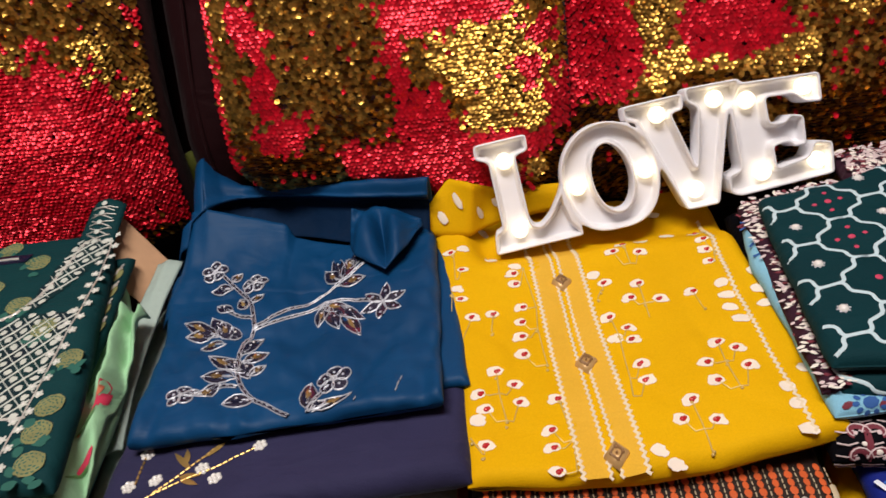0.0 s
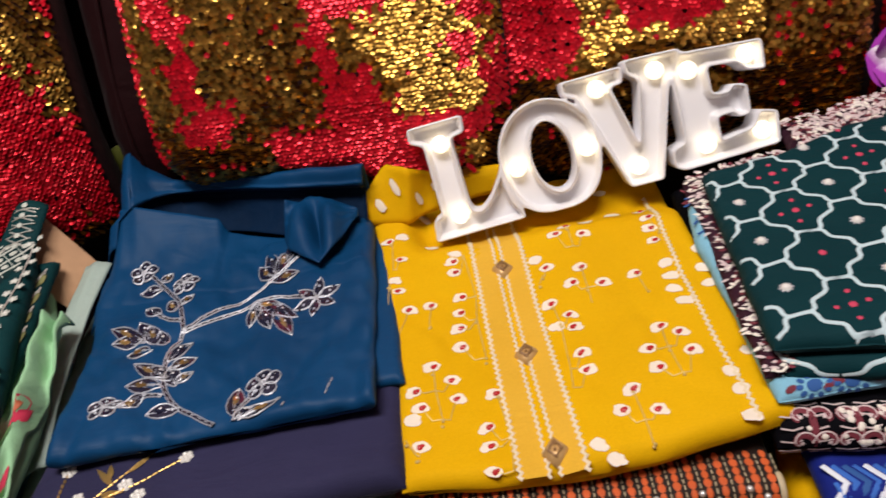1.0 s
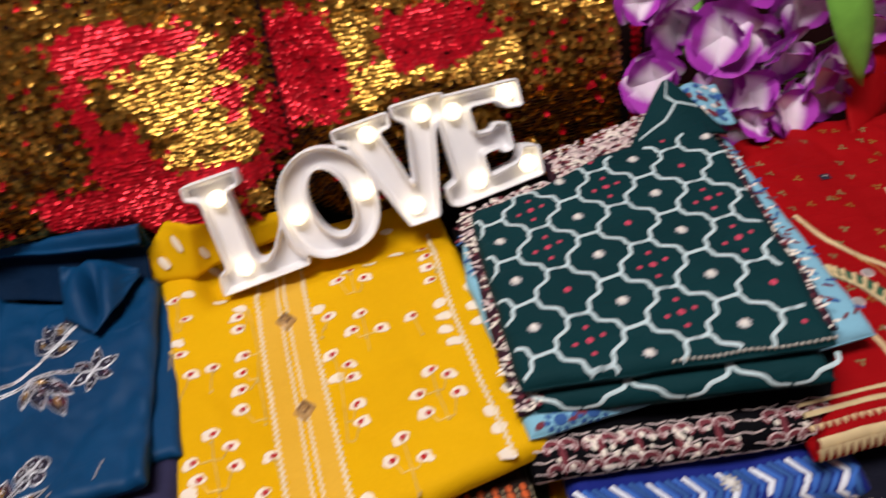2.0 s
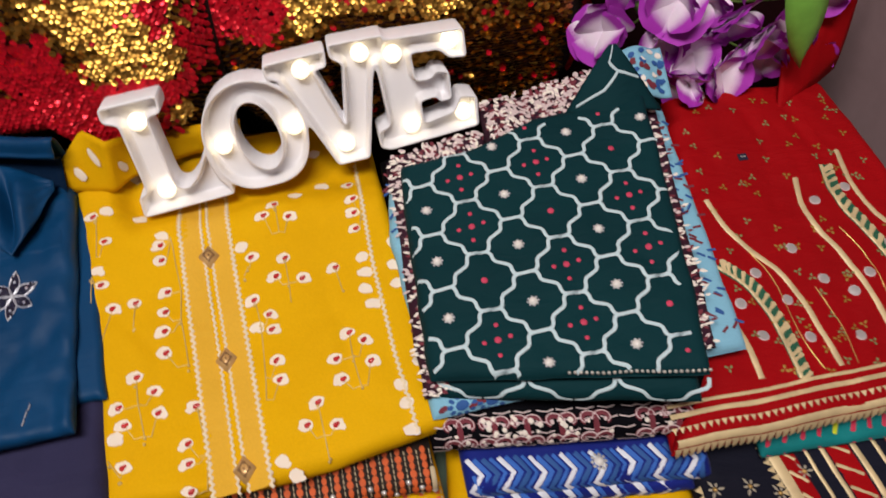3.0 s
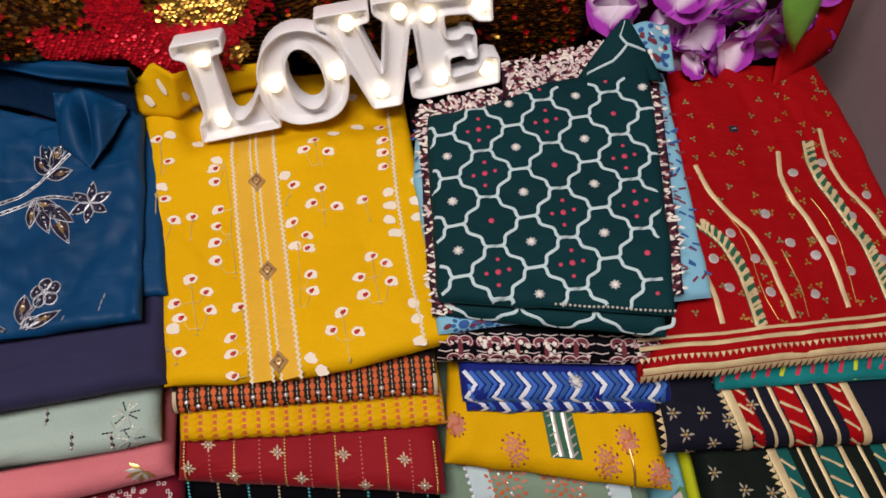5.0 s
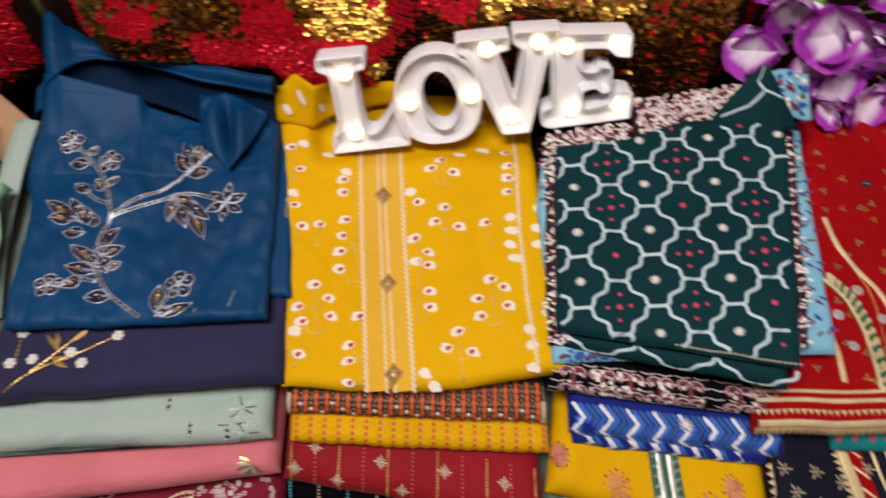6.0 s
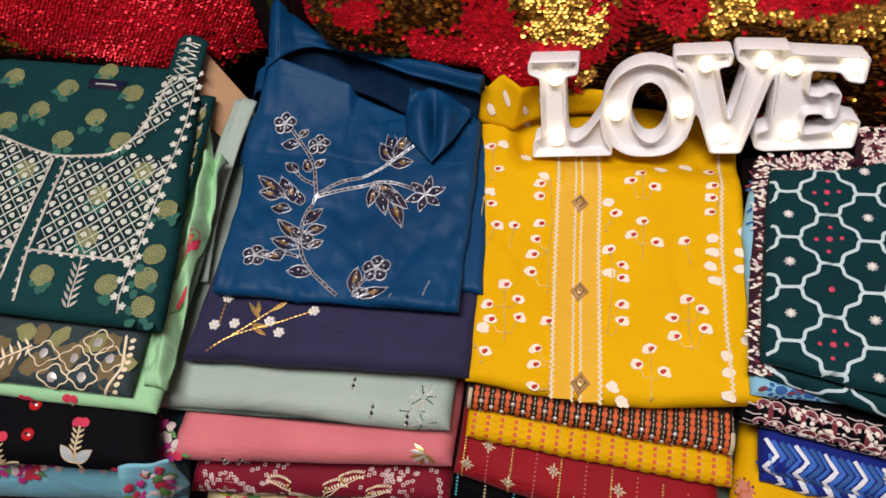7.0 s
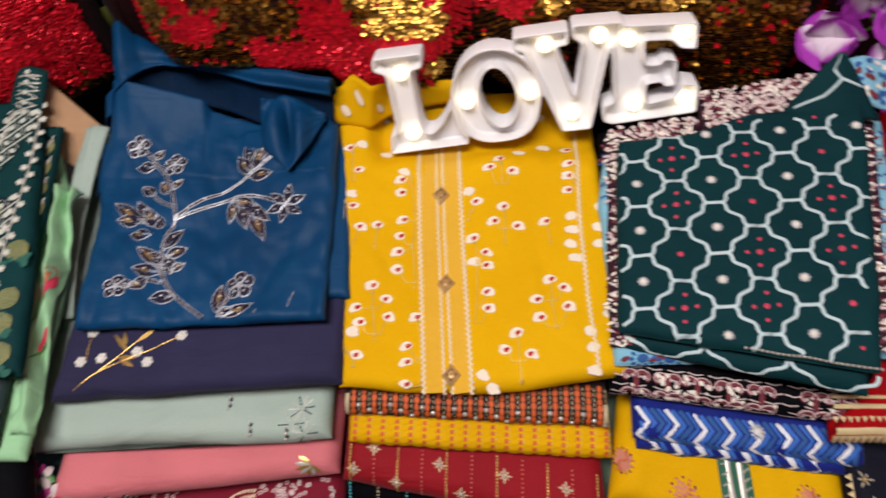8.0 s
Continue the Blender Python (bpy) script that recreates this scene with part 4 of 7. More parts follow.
def tray_mesh(shapes, hole, step=0.00085):
    xs, ys = np.arange(-0.032, 0.288, step), np.arange(-0.024, 0.098, step)
    gx, gy = np.meshgrid(xs, ys, indexing="ij")
    field = outline_distance(shapes[0], gx, gy)
    for s in shapes[1:]:
        field = soft_union(field, outline_distance(s, gx, gy))
    field = np.maximum(field, -outline_distance(hole, gx, gy))
    verts, faces, at = [], [], {}

    def corner(i, j):
        if (i, j) not in at:
            at[i, j] = len(verts)
            verts.append(sign_at(gx[i, j], gy[i, j], tray_depth(-field[i, j])))
        return at[i, j]

    def crossing(p, q):
        key = (min(p, q), max(p, q))
        if key not in at:
            f = field[p] / (field[p] - field[q])
            at[key] = len(verts)
            verts.append(sign_at(gx[p] + (gx[q] - gx[p]) * f, gy[p] + (gy[q] - gy[p]) * f, 0.0030))
        return at[key]

    edges = []
    for i in range(len(xs) - 1):
        for j in range(len(ys) - 1):
            ring = [(i, j), (i + 1, j), (i + 1, j + 1), (i, j + 1)]
            signs = [field[c] < 0 for c in ring]
            if not any(signs):
                continue
            poly, cut = [], []
            for k in range(4):
                p, q = ring[k], ring[(k + 1) % 4]
                if signs[k]:
                    poly.append(corner(*p))
                if signs[k] != signs[(k + 1) % 4]:
                    c = crossing(p, q)
                    poly.append(c)
                    cut.append(c)
            if len(poly) > 2:
                faces.append(tuple(poly))
            if len(cut) == 2:
                edges.append(tuple(cut))
    low = {}
    for a, b in edges:
        for v in (a, b):
            if v not in low:
                low[v] = len(verts)
                verts.append(verts[v] - SIGN_Z * SIGN_DEEP)
        faces.append((a, b, low[b], low[a]))
    bm = bm_of(verts, faces)
    bmesh.ops.recalc_face_normals(bm, faces=bm.faces)
    return bm


sign_thing = thing("letter_sign", "white plastic LOVE letter sign with lit warm bulbs, leaning upright", "light sign")
L_OUT = [(-0.0255, -0.018), (0.0560, -0.0165), (0.0545, -0.0085), (0.0490, -0.001), (0.0462, 0.012), (0.0448, 0.029), (0.039, 0.021), (0.030, 0.008), (0.020, 0.0), (0.0125, 0.002), (0.0108, 0.010),
         (0.0102, 0.067), (0.0225, 0.0692), (0.0235, 0.084), (-0.025, 0.084), (-0.0262, 0.0712), (-0.0148, 0.0662), (-0.0148, 0.004), (-0.023, 0.002)]
V_OUT = [(0.1486, -0.015), (0.1775, -0.0155), (0.1990, 0.0640), (0.2105, 0.0652), (0.2122, 0.0880), (0.1656, 0.0905), (0.1650, 0.0790), (0.1742, 0.0712), (0.1640, 0.0200), (0.1508, 0.0716), (0.1617, 0.0726),
         (0.1633, 0.0868), (0.1105, 0.0868), (0.1103, 0.0756), (0.1200, 0.0705)]
E_OUT = [(0.188, -0.009), (0.197, -0.0132), (0.2775, -0.0105), (0.2800, 0.0170), (0.2650, 0.0212), (0.2580, 0.0085), (0.2310, 0.0045), (0.2312, 0.0238), (0.2450, 0.0245), (0.2475, 0.0190), (0.2585, 0.0195), (0.2600, 0.0445),
         (0.2480, 0.0480), (0.2440, 0.0425), (0.2312, 0.0440), (0.2313, 0.0665), (0.2550, 0.0640), (0.2620, 0.0552), (0.2772, 0.0525), (0.2787, 0.0778), (0.2110, 0.0840), (0.2010, 0.0640), (0.2005, 0.0100), (0.189, 0.007)]


def ellipse(cx, cy, rx, ry, n=44, turn=0.0):
    return [Vector((cx + rx * math.cos(2 * math.pi * i / n) - ry * turn * math.sin(2 * math.pi * i / n), cy + ry * math.sin(2 * math.pi * i / n))) for i in range(n)]


def o_outline(n=44):
    """The outside of the O: round above, with a flat foot below."""
    out = []
    for i in range(n):
        c, q = math.cos(2 * math.pi * i / n), math.sin(2 * math.pi * i / n)
        if q < 0:
            c, q = math.copysign(abs(c) ** 0.72, c), -abs(q) ** 0.72
        out.append(Vector((0.0885 + 0.0440 * c * (1.0 if q >= 0 else 0.90 + 0.10 * (1 + q)), 0.0305 + 0.0485 * q)))
    return out


part("letter_tray", tray_mesh([rounded(L_OUT), o_outline(), rounded(V_OUT), rounded(E_OUT)], ellipse(0.0905, 0.0290, 0.0172, 0.0305, turn=0.05)), PLASTIC, sign_thing, "joined white plastic letters with raised rims")
for a, b in ((0.0, 0.0), (-0.0004, 0.0643), (0.059, 0.0264), (0.1209, 0.028), (0.140, 0.0735), (0.1600, 0.0010), (0.1905, 0.0755), (0.2170, 0.0680), (0.2660, 0.0685), (0.2195, 0.0030), (0.2665, 0.0030)):
    bm = bmesh.new()
    bmesh.ops.create_uvsphere(bm, u_segments=14, v_segments=8, radius=0.0076)
    for f in bm.faces:
        f.smooth = True
    bmesh.ops.transform(bm, matrix=Matrix.Translation(sign_at(a, b, -0.0040)), verts=bm.verts)
    part("bulb", bm, BULB, sign_thing, "lit warm white bulb")

# ---- sequined cushions ----
RED_A = [-0.414, 0.156, 0.066, 0.057, -0.365, 0.101, 0.066, 0.057, -0.454, 0.072, 0.061, 0.047, -0.318, 0.055, 0.023, 0.031, -0.406, 0.23, 0.006, 0.006, -0.326, 0.234, 0.004, 0.010, -0.215, 0.228, 0.011, 0.016,
         -0.202, 0.211, 0.013, 0.01, -0.203, 0.176, 0.009, 0.023, -0.185, 0.138, 0.02, 0.013, -0.203, 0.127, 0.01, 0.01, -0.5, 0.13, 0.05, 0.04, -0.56, 0.1, 0.06, 0.07]
RED_B = [-0.115, 0.102, 0.023, 0.016, -0.088, 0.097, 0.031, 0.018, -0.054, 0.119, 0.028, 0.042, -0.063, 0.151, 0.015, 0.01, -0.041, 0.223, 0.046, 0.015, -0.001, 0.222, 0.031, 0.01, 0.11, 0.188, 0.028, 0.031,
         0.113, 0.156, 0.033, 0.026, 0.078, 0.126, 0.015, 0.031, 0.226, 0.184, 0.048, 0.023, 0.008, 0.102, 0.046, 0.016, 0.045, 0.162, 0.009, 0.013, 0.06, 0.197, 0.013, 0.013, -0.077, 0.187, 0.009, 0.023, -0.03, 0.075, 0.06, 0.03]
REDS = [nums[k:k + 4] for nums in (RED_A, RED_B) for k in range(0, len(nums), 4)]
# gold that faces the lamp: centre and size of patches that were stroked downwards
STROKED = [(0.01, 0.179, 0.052, 0.045), (0.022, 0.136, 0.05, 0.025), (0.201, 0.157, 0.055, 0.014), (0.152, 0.171, 0.02, 0.035), (0.28, 0.159, 0.026, 0.022), (-0.33, 0.168, 0.02, 0.016), (-0.46, 0.215, 0.05, 0.026), (-0.36, 0.205, 0.016, 0.03), (0.36, 0.205, 0.05, 0.03), (0.25, 0.10, 0.02, 0.01)]


def red_share(x, z):
    w = 0.010 * noise.noise((x * 45, z * 45, 2.0)) + 0.006 * noise.noise((x * 140, z * 140, 5.0))
    best = 9.0
    for cx, cz, rx, rz in REDS:
        k = math.hypot((x + w - cx) / (rx + 0.002), (z - w - cz) / (rz + 0.002))
        best = min(best, k)
    return best + 0.30 * noise.noise((x * 60, z * 60, 9.0)) + 0.16 * noise.noise((x * 150, z * 150, 4.0))


def cushion(x0, x1, seed, label, edge_red=False, back=0.0):
    xc, hw = (x0 + x1) / 2, (x1 - x0) / 2

    def depth(x, z):
        e = min(1.0, abs(x - xc) / hw)
        under = 0.05 if seed != 2 else 0.05 + 0.046 * min(1.0, max(0.0, (-0.035 - x) / 0.03))
        low = 0.681 + 0.42 * (z - 0.14) if z > 0.14 else 0.681 - 0.16 * (0.14 - max(z, 0.09)) + min(0.050, (20 if seed == 2 else 6) * max(0, under - z) ** 2)
        return low + back + 0.045 * max(0, e - 0.72) ** 1.5 / 0.28 ** 1.5 - 0.006 * (1 - e * e) + 0.004 * noise.noise((x * 12, z * 12, seed))

    ob = thing("sequin_cushion", label, "cushion", "sequined cushions")
    verts, faces = [], []
    nx, nz, z0, z1 = 30, 20, TABLE_Z + 0.002, 0.42
    for side in (0, 1):
        for i in range(nx + 1):
            for j in range(nz + 1):
                x, z = x0 + (x1 - x0) * i / nx, z0 + (z1 - z0) * j / nz
                f = depth(x, z) + 0.0015
                rim = min(i, nx - i) / nx * 6
                verts.append((x, f if not side else f + 0.02 + 0.10 * min(1, rim) ** 0.5, z))
    k = (nx + 1) * (nz + 1)
    for i in range(nx):
        for j in range(nz):
            a = i * (nz + 1) + j
            faces.append((a, a + nz + 1, a + nz + 2, a + 1))
            faces.append((k + a, k + a + 1, k + a + nz + 2, k + a + nz + 1))
    for j in range(nz):
        for a in (j, nx * (nz + 1) + j):
            faces.append((a, a + 1, k + a + 1, k + a))
    for i in range(nx):
        for a in (i * (nz + 1), i * (nz + 1) + nz):
            faces.append((a, a + nz + 1, k + a + nz + 1, k + a))
    bm = bm_of(verts, faces)
    bmesh.ops.recalc_face_normals(bm, faces=bm.faces)
    part("cover", bm, BACKING, ob, "dark maroon knitted cushion cover")
    # sequins: overlapping round scales, hung by their upper edge
    rng = random.Random(seed)
    sets = {0: ([], []), 1: ([], [])}
    r, row, col = 0.0029, 0.0034, 0.0046
    z, odd = 0.02, 0
    while z < 0.36:
        x = x0 + 0.003 + odd * col / 2
        while x < x1 - 0.003:
            share = red_share(x, z)
            is_red = share < 1.0 or (share < 1.35 and rng.random() < 0.10) or rng.random() < 0.02
            if seed == 2 and x < x0 + 0.018 * rng.random():
                is_red = True
            if edge_red and x > x1 - 0.016:
                is_red = True
            if edge_red and x1 - 0.036 < x < x1 - 0.016 or rng.random() < 0.012:
                x += col
                continue
            px, pz = x + rng.gauss(0, 0.0004), z + rng.gauss(0, 0.0004)
            y = depth(px, pz)
            fall = noise.noise((px * 16, pz * 16, seed + 3.0))
            lit = min([math.hypot((px - a) / c, (pz - b) / d) for a, b, c, d in STROKED])
            if is_red:
                tip = (0.36 if seed == 1 else 0.04) + 0.34 * fall + rng.gauss(0, 0.11)
            else:
                tip = (0.34 if lit < 0.95 + 0.4 * fall + 0.55 * noise.noise((px * 52, pz * 52, 7.0)) or noise.noise((px * 34, pz * 34, 11.0)) > 0.55 else -0.36 - 0.60 * min(1.0, max(0.0, (0.155 - pz) / 0.05))) + 0.22 * fall + rng.gauss(0, 0.16 if lit < 1 else 0.25)
            side = 0.30 * noise.noise((px * 13, pz * 13, seed + 8.0)) + rng.gauss(0, 0.12 if is_red else 0.18)
            lean = math.atan(0.42) + tip
            up = Vector((0, math.sin(lean), math.cos(lean)))
            right = Vector((math.cos(side), math.sin(side), 0))
            o = Vector((px, y - 0.0016 - 0.0008 * rng.random(), pz))
            vs, fs = sets[0 if is_red else 1]
            n = len(vs)
            rr = r * rng.uniform(0.92, 1.08)
            out = right.cross(up) * 0.0005
            for k8 in range(8):
                a = math.pi * (k8 + 0.5) / 4
                vs.append(o + right * (rr * math.cos(a)) + up * (rr * math.sin(a)))
            vs.append(o - out)
            fs += [(n + q, n + (q + 1) % 8, n + 8) for q in range(8)]
            x += col
        z += row
        odd = 1 - odd
    for key, name, m, lab in ((0, "red_sequin_layer", SEQ_RED, "shiny red sequins"), (1, "gold_sequin_layer", SEQ_GOLD, "shiny gold sequins")):
        me = bpy.data.meshes.new(name)
        me.from_pydata([tuple(v) for v in sets[key][0]], [], sets[key][1])
        me.materials.append(m)
        s = new(name, me)
        s.parent = ob
        tagged(s, lab, kind="stuff")
    return ob


cushion(-0.80, -0.318, 1, "cushion covered in red and gold flip sequins, leaning at the back")
cushion(-0.262, 0.083, 2, "sequined cushion, mostly gold with red patches, leaning at the back")
cushion(0.079, 0.435, 3, "sequined cushion with gold scrollwork on red and dark edge", True, 0.016)
# dark velvet drape between and behind the cushions
verts, faces = [], []
for i in range(61):
    x = -0.95 + 1.85 * i / 60
    for j in range(9):
        z = TABLE_Z + 0.62 * j / 8
        verts.append((x, 0.84 + 0.30 * (z - 0.155) + 0.010 * noise.noise((x * 9, z * 4, 1.0)), z))
for i in range(60):
    for j in range(8):
        a = i * 9 + j
        faces.append((a, a + 9, a + 10, a + 1))
drape = thing("velvet_drape", "dark maroon velvet drape hanging behind the cushions", "drape")
cl = part("cloth", bm_of(verts, faces), VELVET, drape)
cl.modifiers.new("thickness", "SOLIDIFY").thickness = 0.004
roll = thing("velvet_bolster", "dark maroon velvet bolster wedged between the sequined cushions", "cushion")
verts, faces = [], []
for j in range(25):
    z = TABLE_Z + 0.002 + 0.56 * j / 24
    for i in range(18):
        a = 2 * math.pi * i / 18
        verts.append((-0.281 + 0.034 * math.cos(a), 0.785 + 0.42 * max(z - 0.155, -0.05) + 0.040 * math.sin(a) + 0.003 * noise.noise((z * 20, a, 0)), z))
for j in range(24):
    for i in range(18):
        faces.append((j * 18 + i, j * 18 + (i + 1) % 18, (j + 1) * 18 + (i + 1) % 18, (j + 1) * 18 + i))
faces += [tuple(range(17, -1, -1)), tuple(range(24 * 18, 25 * 18))]
part("velvet_cover", bm_of(verts, faces), VELVET, roll)
verts, faces = [], []
for i in range(25):
    z = TABLE_Z + 0.01 + 0.54 * i / 24
    c = (-0.286 + 0.002 * math.sin(z * 30), 0.7445 + 0.42 * max(z - 0.155, -0.05), z)
    verts += [(c[0] + 0.0022 * math.cos(k * math.pi / 3), c[1] + 0.0022 * math.sin(k * math.pi / 3), z) for k in range(6)]
for i in range(24):
    faces += [(i * 6 + k, i * 6 + (k + 1) % 6, i * 6 + 6 + (k + 1) % 6, i * 6 + 6 + k) for k in range(6)]
part("seam_piping", bm_of(verts, faces), VELVET, roll)
ribbon = thing("cloth_strip", "olive green cloth strip standing behind the blue kurta", "cloth strip")
verts, faces = [], []
for i in range(9):
    for j in range(13):
        x, z = -0.324 + 0.060 * i / 8, TABLE_Z + (0.243 + 0.004 * math.sin(i * 0.8)) * j / 12
        verts.append((x, 0.740 + 0.004 * math.sin(i * 1.1) + 0.004 * j / 12, z))
for i in range(8):
    for j in range(12):
        a = i * 13 + j
        faces.append((a, a + 13, a + 14, a + 1))
part("cloth", bm_of(verts, faces), OLIVE_STRIP, ribbon).modifiers.new("thickness", "SOLIDIFY").thickness = 0.003

# ---- artificial flowers ----
def petal_material():
    m, tree, nodes, links, bsdf = shader("lilac_petal")
    at = nodes.new("ShaderNodeVertexColor")
    at.layer_name = "fade"
    ramp = nodes.new("ShaderNodeValToRGB")
    ramp.color_ramp.elements[0].color, ramp.color_ramp.elements[1].color = (0.86, 0.74, 0.86, 1), (0.42, 0.03, 0.47, 1)
    ramp.color_ramp.elements[0].position, ramp.color_ramp.elements[1].position = 0.30, 0.64
    n = nodes.new("ShaderNodeTexNoise")
    n.inputs["Scale"].default_value = 70
    add = nodes.new("ShaderNodeMath")
    add.operation = "MULTIPLY_ADD"
    add.inputs[1].default_value = 0.35
    links.new(n.outputs["Fac"], add.inputs[0])
    links.new(at.outputs["Color"], add.inputs[2])
    links.new(add.outputs[0], ramp.inputs[0])
    links.new(ramp.outputs[0], bsdf.inputs["Base Color"])
    bsdf.inputs["Roughness"].default_value = 0.7
    bsdf.inputs["Subsurface Weight"].default_value = 0.1
    bsdf.inputs["Subsurface Radius"].default_value = (0.004, 0.002, 0.003)
    return m


PETAL = petal_material()
LEAF = plain("green_leaf", (0.20, 0.50, 0.07), 0.45, vary=0.3)
STEM = plain("green_stem", (0.16, 0.26, 0.05), 0.6)
bunch = thing("flower_bunch", "bunch of artificial purple and white flowers with green leaves", "flowers")


def petal_mesh(size, curl, frill, seed):
    bm = bmesh.new()
    grid = []
    shade = []
    for j in range(7):
        v = j / 6
        w = size * 0.72 * math.sqrt(max(0.0, 1 - ((v - 0.58) / 0.62) ** 2))
        rowv = []
        for i in range(7):
            u = i / 3 - 1
            x = w * u
            y = size * v - 0.24 * size * u * u * v * v
            z = curl * size * (v ** 2) - 0.12 * size * u * u * (1 - v * 0.6) + frill * size * v * math.sin(u * 7 + seed)
            rowv.append(bm.verts.new((x, y, z)))
            shade.append(v)
        grid.append(rowv)
    layer = bm.loops.layers.color.new("fade")
    lookup = {vert: s for vert, s in zip([v for r in grid for v in r], shade)}
    for j in range(6):
        for i in range(6):
            f = bm.faces.new((grid[j][i], grid[j][i + 1], grid[j + 1][i + 1], grid[j + 1][i]))
            f.smooth = True
            for lp in f.loops:
                s = lookup[lp.vert]
                lp[layer] = (s, s, s, 1)
    return bm


PETAL_KINDS = []
for k in range(5):
    bm = petal_mesh(1.0, -0.10 + 0.09 * k, 0.03 + 0.006 * k, k * 1.3)
    me = bpy.data.meshes.new("petal")
    bm.to_mesh(me)
    bm.free()
    me.materials.append(PETAL)
    PETAL_KINDS.append(me)
frnd = random.Random(21)
BLOOMS = ((0.425, 0.675, 0.112, 0.034), (0.450, 0.690, 0.160, 0.036), (0.482, 0.665, 0.150, 0.036), (0.480, 0.665, 0.100, 0.032), (0.515, 0.660, 0.088, 0.036), (0.548, 0.665, 0.120, 0.034), (0.520, 0.675, 0.135, 0.032),
          (0.545, 0.645, 0.070, 0.034), (0.510, 0.640, 0.066, 0.034), (0.580, 0.660, 0.095, 0.034), (0.600, 0.660, 0.070, 0.032), (0.575, 0.690, 0.150, 0.036), (0.625, 0.670, 0.090, 0.030), (0.640, 0.680, 0.130, 0.034),
          (0.53, 0.70, 0.185, 0.036), (0.60, 0.70, 0.19, 0.036), (0.47, 0.70, 0.20, 0.034), (0.655, 0.66, 0.065, 0.028), (0.415, 0.70, 0.18, 0.028))
root = Vector((0.55, 0.78, 0.06))
for x, y, z, size in BLOOMS:
    c = Vector((x, y, z))
    face = Vector((frnd.uniform(-0.6, 0.5), -0.75, frnd.uniform(-0.35, 0.6))).normalized()
    q = face.to_track_quat("Z", "Y").to_matrix().to_4x4()
    bloom = new("bloom")
    bloom.parent = bunch
    n = 8
    for k in range(n):
        p = new("petal", PETAL_KINDS[frnd.randrange(5)])
        p.parent = bloom
        s = size * frnd.uniform(0.80, 1.08) * (1.0 if k < 5 else 0.8)
        p.matrix_world = Matrix.Translation(c) @ q @ pose(0, 0, 0, 0, 0, 360 * k / n * 1.05 + frnd.uniform(-20, 20)) @ pose(0, 0, 0, frnd.uniform(-6, 22) if k < 5 else frnd.uniform(28, 55)) @ Matrix.Scale(s, 4)
    cu = bpy.data.curves.new("stem", "CURVE")
    cu.dimensions, cu.bevel_depth, cu.bevel_resolution = "3D", 0.0013, 2
    sp = cu.splines.new("POLY")
    sp.points.add(4)
    for k in range(5):
        t = k / 4
        m = c.lerp(root, t) + Vector((0, 0, -0.02 * math.sin(t * math.pi)))
        sp.points[k].co = (*m, 1)
    cu.materials.append(STEM)
    dg = bpy.data.objects.new("stem_curve", cu)
    me = bpy.data.meshes.new_from_object(dg)
    bpy.data.objects.remove(dg)
    s = new("stem", me)
    s.parent = bunch


def leaf_blade(base, tip, side, w):
    base, tip, side = Vector(base), Vector(tip), Vector(side)
    verts, faces = [], []
    for j in range(11):
        v = j / 10
        h = w * math.sin(math.pi * min(1, 0.12 + 0.88 * v)) ** 0.8
        c = base.lerp(tip, v) + Vector((0, -0.012 * math.sin(v * math.pi), 0))
        for i in (-1, -0.5, 0, 0.5, 1):
            verts.append(c + side * (h * i) + Vector((0, 0.006 * abs(i), 0)))
    for j in range(10):
        for i in range(4):
            a = j * 5 + i
            faces.append((a, a + 1, a + 6, a + 5))
    ob = part("leaf", bm_of(verts, faces), LEAF, bunch, "long bright green leaf")
    ob.modifiers.new("thickness", "SOLIDIFY").thickness = 0.0008


leaf_blade((0.560, 0.655, 0.235), (0.598, 0.615, 0.100), (0.95, 0.1, 0.2), 0.021)
leaf_blade((0.48, 0.72, 0.22), (0.455, 0.68, 0.125), (0.9, 0.1, 0.1), 0.010)
leaf_blade((0.52, 0.72, 0.06), (0.465, 0.64, 0.055), (0.1, 0.4, 0.9), 0.008)

# ---- blue kurta: raised collar at the back ----
def sheet(name, garment, material, fn, nu=24, nv=12, thick=0.002, label=""):
    """A loose flap of cloth: fn(u, v) gives its place."""
    verts = [fn(i / nu, j / nv) for i in range(nu + 1) for j in range(nv + 1)]
    faces = [(i * (nv + 1) + j, (i + 1) * (nv + 1) + j, (i + 1) * (nv + 1) + j + 1, i * (nv + 1) + j + 1) for i in range(nu) for j in range(nv)]
    ob = part(name, bm_of(verts, faces), material, garment, label)
    ob.modifiers.new("thickness", "SOLIDIFY").thickness = thick
    return ob


sheet("neck_yoke", blue_kurta, BLUE, blue_yoke, 90, 44, 0.0014, "rumpled blue front of the neckline")
# the inside of the neck, coloured as if in deep shade
sheet("neck_facing", blue_kurta, FACING, lambda u, v: neck_band(u, v * 0.355), 60, 14, 0.0010, "inner facing of the neck, with the hollow's shade in its colour")
sheet("collar_band", blue_kurta, BLUE, lambda u, v: neck_band(u, 0.355 + v * 0.645), 60, 26, 0.0014, "raised blue collar folded back")
sheet("shoulder_edge", blue_kurta, BLUE, shoulder, 24, 14, 0.0014)
sheet("neck_flap", blue_kurta, BLUE, neck_flap, 40, 22, 0.0014, "loose blue corner folded forward")
# the mint cloth rises along the outer side of the blue kurta
def mint_rise(u, v):
    x = -0.331 + 0.026 * u - 0.003 * v - 0.008 * math.sin(v * 3.1)
    return Vector((x, 0.42 + 0.212 * v, -0.006 + 0.034 * v + 0.014 * u * (1 - v) + 0.004 * math.sin(u * 3.1) + 0.002 * noise.noise((u * 3, v * 6, 8.0))))


